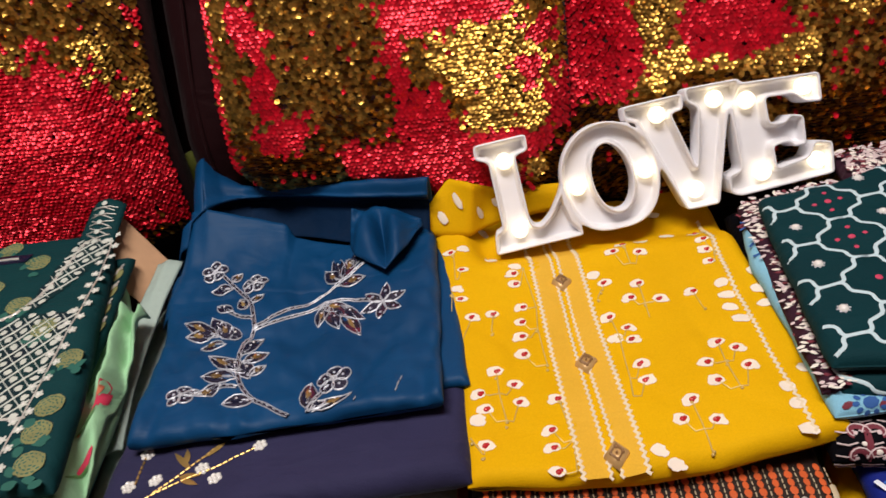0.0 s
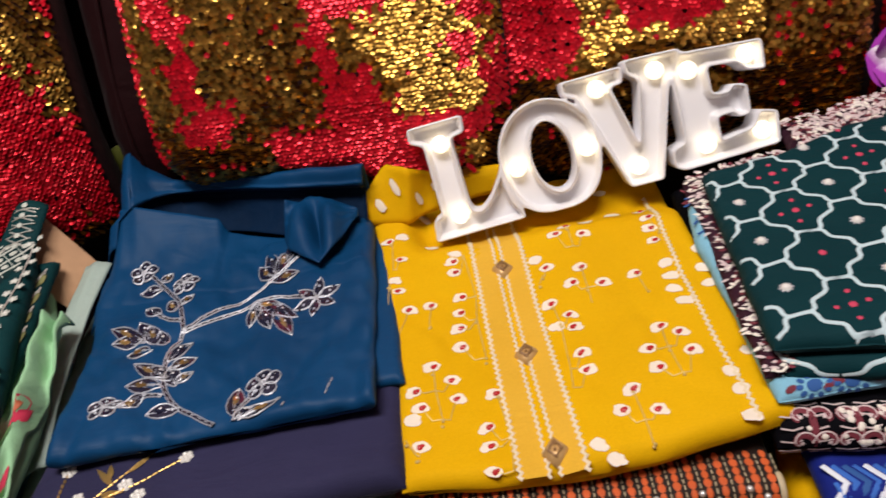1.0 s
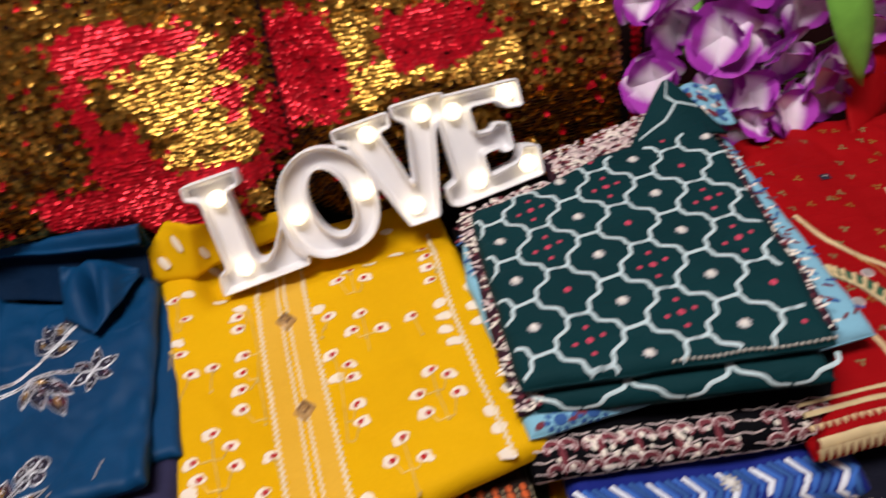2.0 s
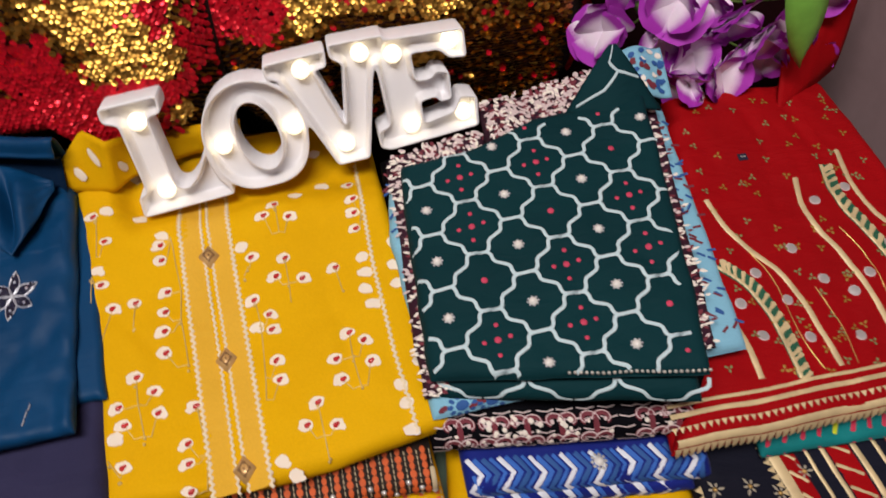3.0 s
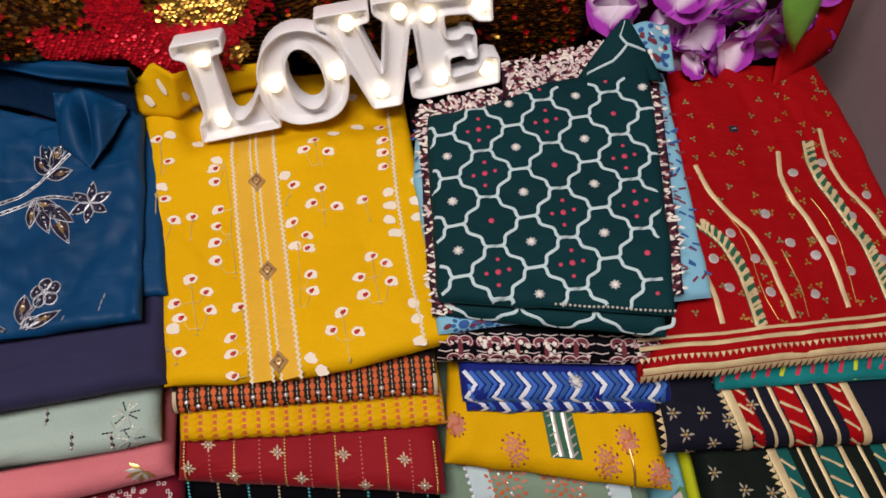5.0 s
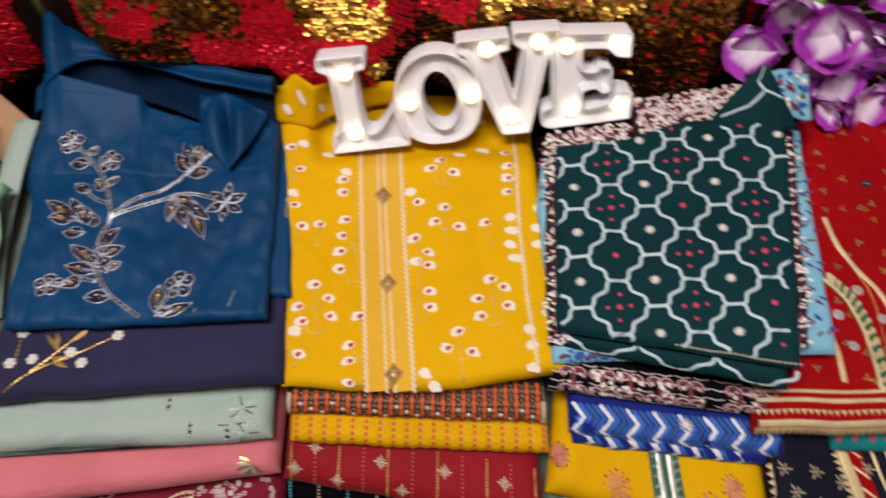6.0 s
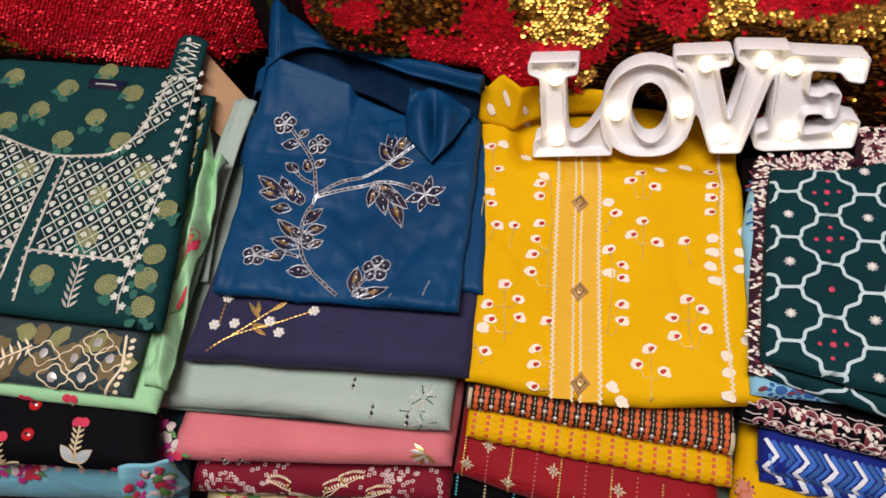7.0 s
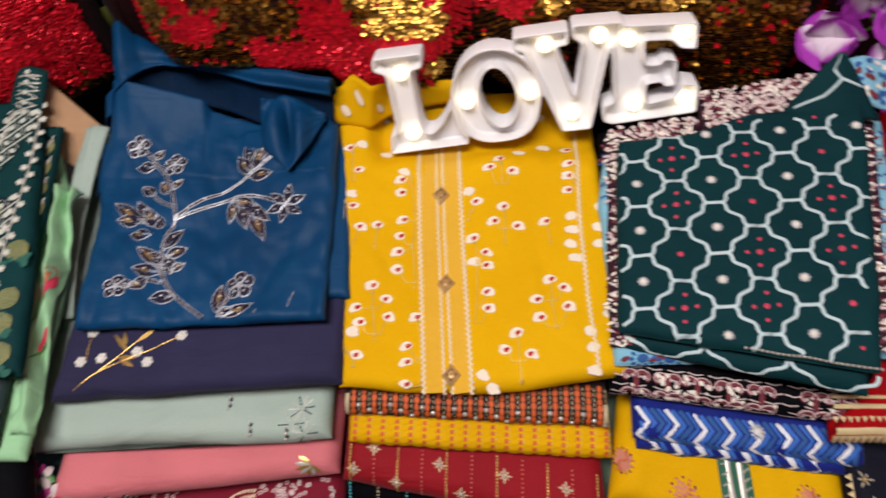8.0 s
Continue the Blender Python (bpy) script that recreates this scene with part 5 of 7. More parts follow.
sheet("raised_edge", mint_kurta, MINT, mint_rise, 12, 30, 0.002, "pale mint edge folded up along the pile")
# a second layer of the cloth shows along one side
blue_side = Fold([(-0.07, 0.432), (-0.07, 0.66)], [(-0.027, 0.432), (-0.050, 0.66)], lambda x, y: blue_plane(x, y) - 0.014, 0.012, 0.0012, 4)
part("under_fold", blue_side.mesh(16, 24), BLUE, blue_kurta)

# ---- navy kurta: pearl flowers on gold stems ----
def mapped(fold):
    """Draws with plan positions on the top of a fold and round its front edge."""
    def at(x, y, lift):
        a, b = fold.left[0], fold.right[0]
        u = (x - a[0]) / (b[0] - a[0])
        fy = fold.base(min(max(u, 0), 1), 0)[1] + fold.thick / 2
        if y >= fy:
            return fold.xy(x, y, lift)
        return fold.pq(x - a[0], y - fy, lift)
    return at


navy_at = mapped(navy)
pen = Pen(navy_at, GOLD, SILVER)
for line in ([-0.276, 0.343, -0.255, 0.362, -0.225, 0.375, -0.185, 0.395], [-0.272, 0.372, -0.272, 0.398], [-0.255, 0.362, -0.232, 0.383, -0.215, 0.402]):
    pen.dashes(smooth(pairs(line)), 0.0018, 0.0032, 0.0012, 0, 0.001)
for a, b, c, d in ((-0.236, 0.385, -0.240, 0.40), (-0.225, 0.39, -0.21, 0.405), (-0.238, 0.372, -0.222, 0.365), (-0.24, 0.374, -0.222, 0.374), (-0.232, 0.38, -0.25, 0.398)):
    pen.poly(leaf_pts(a, b, c, d, 0.0024), 0, 0.0008)
pen.done("gold_stem", navy_kurta, "gold beaded stem")
for x, y in ((-0.272, 0.400), (-0.183, 0.396), (-0.257, 0.374), (-0.276, 0.370), (-0.223, 0.380), (-0.211, 0.370)):
    pen = Pen(navy_at, PEARL)
    for k in range(6):
        a = k * math.pi / 3
        pen.bead(x + 0.0036 * math.cos(a), y + 0.0036 * math.sin(a), 0.0021, 0, 0.0003, 0.9)
    pen.bead(x, y, 0.0019, 0, 0.0008, 0.9)
    pen.done("pearl_flower", navy_kurta, "flower of seven small pearls")

# ---- front edges of the lower garments ----
deco = random.Random(77)


def star(pen, p, q, r, n=8, mat=0, centre=None):
    for k in range(n):
        a = 2 * math.pi * k / n
        rr = r if k % 2 == 0 else r * 0.7
        pen.poly(leaf_pts(p + math.cos(a) * r * 0.2, q + math.sin(a) * r * 0.2, p + math.cos(a) * rr, q + math.sin(a) * rr, r * 0.14, 3), mat, 0.0007)
    pen.bead(p, q, r * 0.24, mat if centre is None else centre, 0.0004)


def width_of(fold):
    return abs(fold.right[0][0] - fold.left[0][0])


# mint: silver sprays at one end
pen = Pen(mint.pq, SILVER, DARK_BEAD)
for p, q, n in ((0.262, -0.012, 9), (0.258, 0.012, 10), (0.250, -0.002, 6)):
    for k in range(n):
        a = 2 * math.pi * k / n
        pen.dashes([(p + 0.003 * math.cos(a), q + 0.003 * math.sin(a)), (p + 0.013 * math.cos(a), q + 0.013 * math.sin(a))], 0.0013, 0.0024, 0.0008, k % 3 == 0, 0.0009)
pen.done("bead_spray", mint_kurta, "silver and dark bead spray")
for p, q in ((0.212, -0.004), (0.245, -0.010), (0.19, 0.02)):
    pen = Pen(mint.pq, SILVER, DARK_BEAD)
    for k in range(5):
        pen.bead(p + 0.0012 * (k % 2), q - 0.003 * k + 0.006, 0.0017, k % 2, 0.0003)
    pen.done("bead_sprig", mint_kurta)
for p, q in ((0.052, -0.024), (0.068, -0.026)):
    pen = Pen(pink.pq, DARK_BEAD, SILVER)
    for k in range(5):
        pen.bead(p + 0.0010 * k, q - 0.0022 * k + 0.004, 0.0017, k % 2, 0.0003)
    pen.done("bead_sprig", pink_kurta)
pen = Pen(pink.pq, GOLD, SILVER)
for k in range(7):
    a = 2.4 + k * 0.5
    pen.poly(leaf_pts(0.243, -0.010, 0.243 + 0.016 * math.cos(a), -0.010 + 0.013 * math.sin(a), 0.0022), k % 2, 0.0008)
pen.done("bead_spray", pink_kurta, "gold and silver leaf spray")
# maroon: rows of small tied squares and a gold flower panel
for k in range(150):
    p, q = 0.012 + deco.random() * 0.235, 0.012 - deco.random() * 0.046
    if 0.085 < p < 0.175:
        p = p - 0.08 if deco.random() < 0.5 else p + 0.08
    if not 0.008 < p < 0.25:
        continue
    pen = Pen(maroon.pq, PALE_PRINT, MAROON_PRINT)
    t = deco.uniform(-0.4, 0.4)
    ring = [(p + 0.0019 * math.cos(a + t), q + 0.0019 * math.sin(a + t)) for a in [math.pi / 2 * i + math.pi / 4 for i in range(4)]]
    pen.ribbon(ring + ring[:1], 0.0012, 0, 0.0004, step=1)
    pen.done("tied_square", maroon_kurta)
for p, q, way in ((0.098, -0.012, -1), (0.150, -0.004, 1), (0.178, -0.016, 1), (0.120, -0.030, -1), (0.136, -0.012, 1), (0.085, -0.032, -1)):
    pen = Pen(maroon.pq, LACE, GOLD)
    for k in range(9):
        t = k / 8
        x, y = p + way * 0.022 * t, q + 0.016 * t - 0.010 * t * t
        for side in (-1, 1):
            pen.blob(x - way * 0.002, y + side * 0.0040 * (1 - 0.4 * t), 0.0021, 0.0009, side * 1.0 * way, 0, 0.0008, 7, 0.2)
    pen.ribbon([(0.126, -0.036), (p, q - 0.006), (p + way * 0.022, q + 0.006)], 0.0010, 0, 0.0007)
    pen.bead(p, q, 0.0022, 1, 0.0006)
    pen.done("embroidered_spray", maroon_kurta, "cream and gold embroidered leafy spray")
pen = Pen(cream.pq, ROSE, LEAF_PRINT, LIME_PRINT)
for k in range(26):
    pen.blob(0.02 + deco.random() * 0.22, -0.005 - deco.random() * 0.04, deco.uniform(0.004, 0.012), deco.uniform(0.003, 0.007), deco.uniform(0, 3), k % 3, 0.0004, 9, 0.2)
pen.done("floral_print", cream_kurta, stuff=True)

# orange woven stripes on dark brown, and beads between them
n = 24
for k in range(n):
    p = 0.010 + (width_of(band) - 0.018) * k / (n - 1)
    pen = Pen(band.pq, ORANGE)
    for j in range(9):
        q = 0.018 - 0.0060 * j
        w = 0.0052 if j % 2 else 0.0042
        pen.blob(p, q, w / 2, 0.0032, 0, 0, 0.0011, 8)
    pen.done("woven_stripe", band_kurta, "orange woven stripe")
    pen = Pen(band.pq, MIRROR, CREAM_THREAD)
    pen.dashes([(p + 0.0050, 0.018), (p + 0.0050, -0.032)], 0.0009, 0.003, 0.0014, 1, 0.0006)
    pen.bead(p + 0.0050, -0.006 - 0.005 * (k % 3), 0.0022, 0, 0.0003)
    pen.bead(p + 0.0050, -0.020 - 0.004 * (k % 2), 0.0015, 0, 0.0003)
    pen.done("beaded_stripe", band_kurta)
for p in (0.004, width_of(band) - 0.003):
    Pen(band.pq, CREAM_THREAD).ribbon([(p, 0.004), (p, -0.03)], 0.0036, 0, 0.0008, 0.003).done("border_strip", band_kurta, "cream selvedge strip")
# checked yellow
pen = Pen(small_yellow.pq, ORANGE, CREAM_THREAD, YELLOW)
n = 19
for k in range(n):
    p = 0.006 + (width_of(small_yellow) - 0.012) * k / (n - 1)
    for j in range(9):
        q = 0.022 - 0.0058 * j
        pen.poly([(p - 0.0016, q), (p + 0.0016, q), (p + 0.0016, q - 0.0036), (p - 0.0016, q - 0.0036)], 0, 0.0006)
        if k < n - 1:
            pen.blob(p + 0.0064, q - 0.002, 0.0040, 0.0027, 0, 2, 0.0009, 8)
    pen.dashes([(p + 0.0030, 0.022), (p + 0.0030, -0.030)], 0.0008, 0.0034, 0.0024, 1, 0.0004)
pen.done("woven_check", small_yellow_kurta, "orange woven checks", True)
# crimson: dotted gold stripes and stars
n = 11
for k in range(n):
    p = 0.008 + (width_of(crimson) - 0.016) * k / (n - 1)
    pen = Pen(crimson.pq, GOLD, PINK_DOT, ROSE_PALE)
    if k % 2:
        for j in range(20):
            pen.bead(p, 0.026 - 0.0040 * j, 0.0009, 2, 0.0002, 0.5, 6)
    else:
        for j in range(27):
            pen.bead(p, 0.026 - 0.0029 * j, 0.0013, 0, 0.0002, 0.5, 6)
    pen.done("gold_stripe", crimson_kurta, "dotted gold stripe")
for k, (p, q) in enumerate([(0.012, -0.010), (0.052, -0.014), (0.076, -0.038), (0.112, -0.014), (0.136, -0.038), (0.168, -0.018), (0.196, -0.040), (0.222, -0.014), (0.022, -0.042), (0.030, 0.012), (0.092, 0.008), (0.150, 0.010), (0.205, 0.008)]):
    pen = Pen(crimson.pq, CREAM_THREAD, GOLD, MIRROR)
    star(pen, p, q, 0.0074, 8, 0, 2)
    pen.done("star_motif", crimson_kurta, "gold thread star with a mirror centre")
for k in range(9):
    p = 0.014 + 0.028 * k
    pen = Pen(black.pq, TURQ_DOT, CREAM_THREAD)
    for j in range(14):
        pen.bead(p, 0.004 - 0.0036 * j, 0.0013, k % 2, 0.0002, 0.5, 6)
    pen.done("dotted_stripe", black_kurta)
    if k % 2:
        pen = Pen(black.pq, CREAM_THREAD)
        star(pen, p + 0.012, -0.006, 0.007, 8)
        pen.done("star_motif", black_kurta)

# sky blue kurta: block prints along its front and its side edge
for p, q in ((0.044, -0.006), (0.022, -0.004)):
    pen = Pen(sky.pq, BLUE_PRINT, MAROON_PRINT)
    for k in range(10):
        a = 2 * math.pi * k / 10
        pen.blob(p + 0.009 * math.cos(a), q + 0.007 * math.sin(a), 0.0024, 0.0018, a, 0, 0.0005, 7)
    pen.blob(p, q, 0.005, 0.004, 0, 0, 0.0005, 8)
    pen.blob(p - 0.014, q, 0.004, 0.0022, 0.4, 1, 0.0005, 7)
    pen.blob(p + 0.014, q, 0.004, 0.0022, -0.4, 1, 0.0005, 7)
    pen.done("block_print", sky_kurta, "dark blue block print medallion")
pen = Pen(sky.xy, BLUE_PRINT, MAROON_PRINT)
for k in range(70):
    y = deco.uniform(0.385, 0.60)
    x = 0.448 + 0.05 * (y - 0.40) + deco.uniform(-0.012, 0.006) if k % 3 else 0.208 + deco.uniform(-0.004, 0.01)
    t = deco.uniform(-0.9, 0.9)
    pen.ribbon([(x, y), (x + 0.007 * math.cos(t), y + 0.007 * math.sin(t))], 0.0022, k % 2, 0.0005)
pen.done("side_print", sky_kurta, stuff=True)
# the sash with maroon print lies along both sides of the teal kurta
for side in (0, 1):
    fold = Fold([(0.2045, 0.380), (0.2060, 0.44), (0.2110, 0.54), (0.213, 0.60)], [(0.224, 0.380), (0.228, 0.44), (0.235, 0.54), (0.240, 0.59)], lambda x, y: teal_plane(x, y) - 0.019, 0.012, 0.0016, 71) if not side else \
        Fold([(0.400, 0.372), (0.430, 0.62)], [(0.424, 0.372), (0.456, 0.60)], lambda x, y: teal_plane(x, y) - 0.024, 0.012, 0.0016, 73)
    part("side_fold", fold.mesh(12, 30), PURPLE, floral_kurta, "black printed fold edge")
    pen = Pen(fold.xy, PALE_PRINT, MAROON_PRINT, WHITE)
    for k in range(330):
        v = deco.random()
        a, b = fold.base(0.05 + 0.9 * deco.random(), v)
        t, d = deco.uniform(-0.7, 0.7) + (0 if k % 2 else 3.14), deco.uniform(0.004, 0.008)
        pen.poly(leaf_pts(a, b, a + d * math.cos(t), b + d * math.sin(t), deco.uniform(0.0009, 0.0017), 4), (0, 2, 2, 1)[k % 4], 0.0005 + 0.0002 * (k % 3))
    pen.done("side_print", floral_kurta, stuff=True)
back_sash = Fold([(0.300, 0.588), (0.300, 0.630)], [(0.425, 0.602), (0.43, 0.644)], lambda x, y: teal_plane(x, y) - 0.007, 0.020, 0.002, 75)
part("back_fold", back_sash.mesh(30, 10), PURPLE, floral_kurta, "black printed fold at the back")
pen = Pen(back_sash.xy, PALE_PRINT, MAROON_PRINT, WHITE)
for k in range(560):
    a, b = back_sash.base(0.02 + 0.96 * deco.random(), deco.random())
    pen.blob(a, b, deco.uniform(0.0014, 0.0044), deco.uniform(0.0009, 0.0022), deco.uniform(0, 3), (0, 2, 1, 0)[k % 4], 0.0006, 7, 0.2)
pen.done("back_print", floral_kurta, stuff=True)
under_sash = Fold([(0.213, 0.566), (0.216, 0.608)], [(0.304, 0.572), (0.304, 0.614)], lambda x, y: 0.060 + 0.12 * (x - 0.215), 0.016, 0.001, 76)
part("back_fold", under_sash.mesh(24, 10), PURPLE, floral_kurta, "black printed fold at the back")
pen = Pen(under_sash.xy, PALE_PRINT, MAROON_PRINT, WHITE)
for k in range(300):
    a, b = under_sash.base(0.03 + 0.94 * deco.random(), deco.random())
    pen.blob(a, b, deco.uniform(0.0014, 0.0044), deco.uniform(0.0009, 0.0022), deco.uniform(0, 3), (0, 2, 1, 0)[k % 4], 0.0006, 7, 0.2)
pen.done("back_print", floral_kurta, stuff=True)


def teal_peak(u, v):
    # the neck corner of the teal kurta, pulled up to a peak
    w = 0.045 * (1 - v) ** 0.9 + 0.003
    x = 0.405 + (u - 0.5) * 2 * w + 0.012 * v
    return Vector((x, 0.586 + 0.054 * v, teal_plane(x, 0.585) - 0.001 + 0.022 * v ** 1.2 - 0.012 * (2 * u - 1) ** 2 * (1 - v)))


sheet("neck_peak", teal_kurta, TEAL, teal_peak, 14, 12, 0.003, "dark teal neck corner pulled up")
pen = Pen(lambda u, v, l: teal_peak(u, v) + Vector((0, -l, l)), TRELLIS, PEARL)
pen.ribbon([(0.5, 0.98), (0.42, 0.75), (0.62, 0.6), (0.4, 0.35), (0.1, 0.25)], 0.05, 0, 0.001, 0.05)
pen.ribbon([(0.62, 0.6), (0.95, 0.5)], 0.05, 0, 0.001, 0.05)
pen.done("trellis_line", teal_kurta)

# black floral kurta: paisley scrolls and pale stripes round the front
for k in range(15):
    p = 0.008 + 0.0155 * k
    pen = Pen(floral.pq, PALE_PRINT)
    for j in range(6):
        x = p + deco.uniform(-0.004, 0.004)
        pen.ribbon([(x - 0.005, 0.006 - 0.008 * j), (x + 0.002, 0.0045 - 0.008 * j), (x + 0.008, 0.006 - 0.008 * j)], 0.0011, 0, 0.0004)
    pen.done("pale_stripe", floral_kurta)
for p0, full in ((0.022, 0), (0.048, 1), (0.072, 1), (0.098, 1), (0.124, 0), (0.166, 0), (0.186, 0), (0.222, 0)):
    pen = Pen(floral.pq, MAROON_PRINT, PALE_PRINT, WHITE)
    for cx, cq, way in ((-0.007, -0.004, 1), (0.007, -0.004, -1), (-0.008, -0.020, 1), (0.008, -0.020, -1)):
        c, q0 = p0 + cx, cq
        pts = [(c + way * (0.0078 - 0.0016 * t) * math.cos(t), q0 + (0.0076 - 0.0015 * t) * math.sin(t)) for t in [i / 9 * 4.0 for i in range(10)]]
        pen.ribbon(pts, 0.0044, 0, 0.0005, 0.003)
        pen.ribbon([(c + (x - c) * 1.28, q0 + (y - q0) * 1.28) for x, y in pts], 0.0010, 1, 0.0009, 0.003)
        pen.blob(c, q0, 0.0016, 0.0013, 0.5, 1, 0.0009, 7)
    pen.poly(leaf_pts(p0, 0.004, p0, -0.026, 0.0024, 4), 0, 0.0007)
    for k in range(13 if full else 2):
        pen.bead(p0 + deco.uniform(-0.011, 0.011), -0.012 + deco.uniform(-0.014, 0.014), deco.uniform(0.0014, 0.0026), 2, 0.0005, 0.35)
    pen.done("paisley_motif", floral_kurta, "maroon and white scroll motif with sequins", True)

# royal blue zigzag
fold_w = width_of(zig)
for k in range(9):
    p = 0.006 + 0.0240 * k
    for off, m, w in ((0.0, COOL_WHITE, 0.0040), (0.0055, MIDBLUE, 0.0040), (-0.0062, MIDBLUE, 0.0030), (0.0120, BLUE_PRINT, 0.0040)):
        pts = [(p + off + (0.0055 if j % 2 else -0.0035) + (0.006 if j > 2 else 0), 0.012 - 0.0125 * j) for j in range(6)]
        pts = [a for a in pts if 0.001 < a[0] < fold_w - 0.001]
        if len(pts) > 2:
            Pen(zig.pq, m).ribbon(pts, w, 0, 0.0005, 0.004).done("zigzag_stripe", zig_kurta)
pen = Pen(zig.pq, PEARL, SILVER)
pen.bead(0.104, 0.003, 0.0042, 0, 0.0004)
for k in range(10):
    pen.bead(0.104 + 0.0056 * math.cos(k * 0.628), 0.003 + 0.0056 * math.sin(k * 0.628), 0.0015, 1, 0.0003)
pen.done("button", zig_kurta, "pearl button in a beaded ring")
crease = Fold([(0.232, 0.309), (0.235, 0.60)], [(0.408, 0.290), (0.41, 0.60)], flat(0.009), 0.020, 0.0030, 81)
part("lower_fold", crease.mesh(), ZIG, zig_kurta)
for k in range(8):
    p = 0.010 + 0.0195 * k
    Pen(crease.pq, COOL_WHITE).ribbon([(p, -0.001), (p + 0.008, -0.011), (p + 0.002, -0.020)], 0.005, 0, 0.0005, 0.004).done("zigzag_stripe", zig_kurta)
    Pen(crease.pq, MIDBLUE).ribbon([(p + 0.0065, -0.001), (p + 0.0145, -0.011), (p + 0.0085, -0.020)], 0.004, 0, 0.0005, 0.004).done("zigzag_stripe", zig_kurta)

# mustard kurta: pink flower bunches and a ribbon tab
for p, q, r in ((0.062, -0.006, 0.016), (0.146, -0.006, 0.016), (0.168, 0.018, 0.013), (0.012, 0.012, 0.011), (0.092, -0.040, 0.012), (0.192, -0.012, 0.014), (0.015, -0.045, 0.012)):
    pen = Pen(mustard.pq, RUST, DUSTY, MAROON_PRINT)
    for k in range(30):
        a, d = k * 2.4, math.sqrt((k + 0.5) / 30) * r * 0.92
        pen.blob(p + d * math.cos(a) * 0.66, q + d * math.sin(a) * 0.9, 0.0020, 0.0016, a, 0 if k % 4 == 0 else 1, 0.0005, 7, 0.25)
    for k in range(13):
        a = 2 * math.pi * k / 13
        pen.poly(leaf_pts(p + r * 0.72 * math.cos(a), q + r * 0.96 * math.sin(a), p + r * 0.80 * math.cos(a + 0.22), q + r * 1.08 * math.sin(a + 0.22), 0.0013, 3), 2 if k % 2 else 0, 0.0005)
    pen.done("flower_motif", mustard_kurta, "printed pink flower bunch")
pen = Pen(lambda a, b, l: mustard.pq(a, b, l + 0.001), LEAFGREEN, SILVER)
pen.ribbon([(0.107, 0.036), (0.109, -0.006)], 0.028, 0, 0.0006, 0.003)
for x in (0.101, 0.111):
    pen.ribbon([(x + 0.001, 0.035), (x + 0.003, -0.005)], 0.0056, 1, 0.0015, 0.003)
for k in range(5):
    pen.ribbon([(0.096, 0.030 - 0.009 * k), (0.102, 0.034 - 0.009 * k)], 0.0016, 1, 0.0016, 0.003)
    pen.ribbon([(0.114, 0.027 - 0.008 * k), (0.120, 0.033 - 0.008 * k)], 0.0016, 1, 0.0016, 0.003)
pen.done("ribbon_tab", mustard_kurta, "green and silver ribbon tab")
Pen(mustard.pq, GOLD).ribbon([(0.168, 0.01), (0.170, -0.02), (0.176, -0.05)], 0.0022, 0, 0.0012).done("side_seam", mustard_kurta, "gold edge cord")
for p0 in (0.030, 0.158):
    pen = Pen(sage.pq, LACE_BLUE, COOL_WHITE)
    pen.ribbon([(p0, 0.02), (p0 + 0.012, -0.04), (p0 + 0.016, -0.09)], 0.020, 0, 0.0008)
    for k in range(14):
        pen.bead(p0 - 0.010 + 0.0014 * k, 0.012 - 0.0065 * k, 0.0022, 1, 0.0008)
    pen.done("lace_strip", sage_kurta, "pale blue lace strip")
for p0 in (0.062, 0.116):
    pen = Pen(sage.pq, RUST, ORANGE, MIRROR, DUSTY)
    for k in range(34):
        a, d = k * 2.4, 0.0036 * math.sqrt(k)
        pen.blob(p0 + d * math.cos(a), -0.020 + d * 1.1 * math.sin(a), 0.0028, 0.0018, a, (0, 3, 0, 1)[k % 4], 0.0006, 8, 0.25)
    for k in range(5):
        pen.bead(p0 + deco.uniform(-0.016, 0.016), -0.020 + deco.uniform(-0.014, 0.014), 0.0018, 2, 0.0004, 0.4)
    pen.done("rust_flower", sage_kurta, "rust embroidered flower")

# ---- red kurta: gold lace, green and gold bands, mirrors ----
G_LINES = ([0.484, 0.517, 0.49, 0.487, 0.505, 0.462, 0.526, 0.431, 0.533, 0.378, 0.535, 0.35], [0.574, 0.526, 0.566, 0.485, 0.582, 0.445, 0.591, 0.401, 0.591, 0.356], [0.627, 0.55, 0.622, 0.494, 0.647, 0.451, 0.66, 0.40], [0.458, 0.418, 0.467, 0.391, 0.466, 0.351])
for line in G_LINES:
    Pen(red.xy, GILT).ribbon(smooth(pairs(line)), 0.0050, 0, 0.0010, 0.004).done("gold_lace", red_kurta, "pale gold lace strip")
for line in ([0.472, 0.454, 0.493, 0.432, 0.502, 0.398, 0.501, 0.346], [0.609, 0.536, 0.603, 0.497, 0.618, 0.459, 0.631, 0.417, 0.635, 0.36]):
    pts = smooth(pairs(line))
    pen = Pen(red.xy, LEAFGREEN, GILT)
    pen.ribbon(pts, 0.013, 0, 0.0006, 0.004)
    for a, b in zip(pts, pts[1:]):
        d = math.hypot(b[0] - a[0], b[1] - a[1]) or 1
        ux, uy = (b[0] - a[0]) / d, (b[1] - a[1]) / d
        k = 0.0
        while k < d:
            x, y = a[0] + ux * k, a[1] + uy * k
            pen.ribbon([(x - uy * 0.006, y + ux * 0.006), (x + uy * 0.005 + ux * 0.006, y - ux * 0.005 + uy * 0.006)], 0.0040, 1, 0.0011)
            k += 0.0085
    pen.ribbon([(x - 0.004, y) for x, y in pts], 0.0036, 1, 0.0012, 0.004)
    pen.done("ribbon_band", red_kurta, "green and gold striped ribbon band")
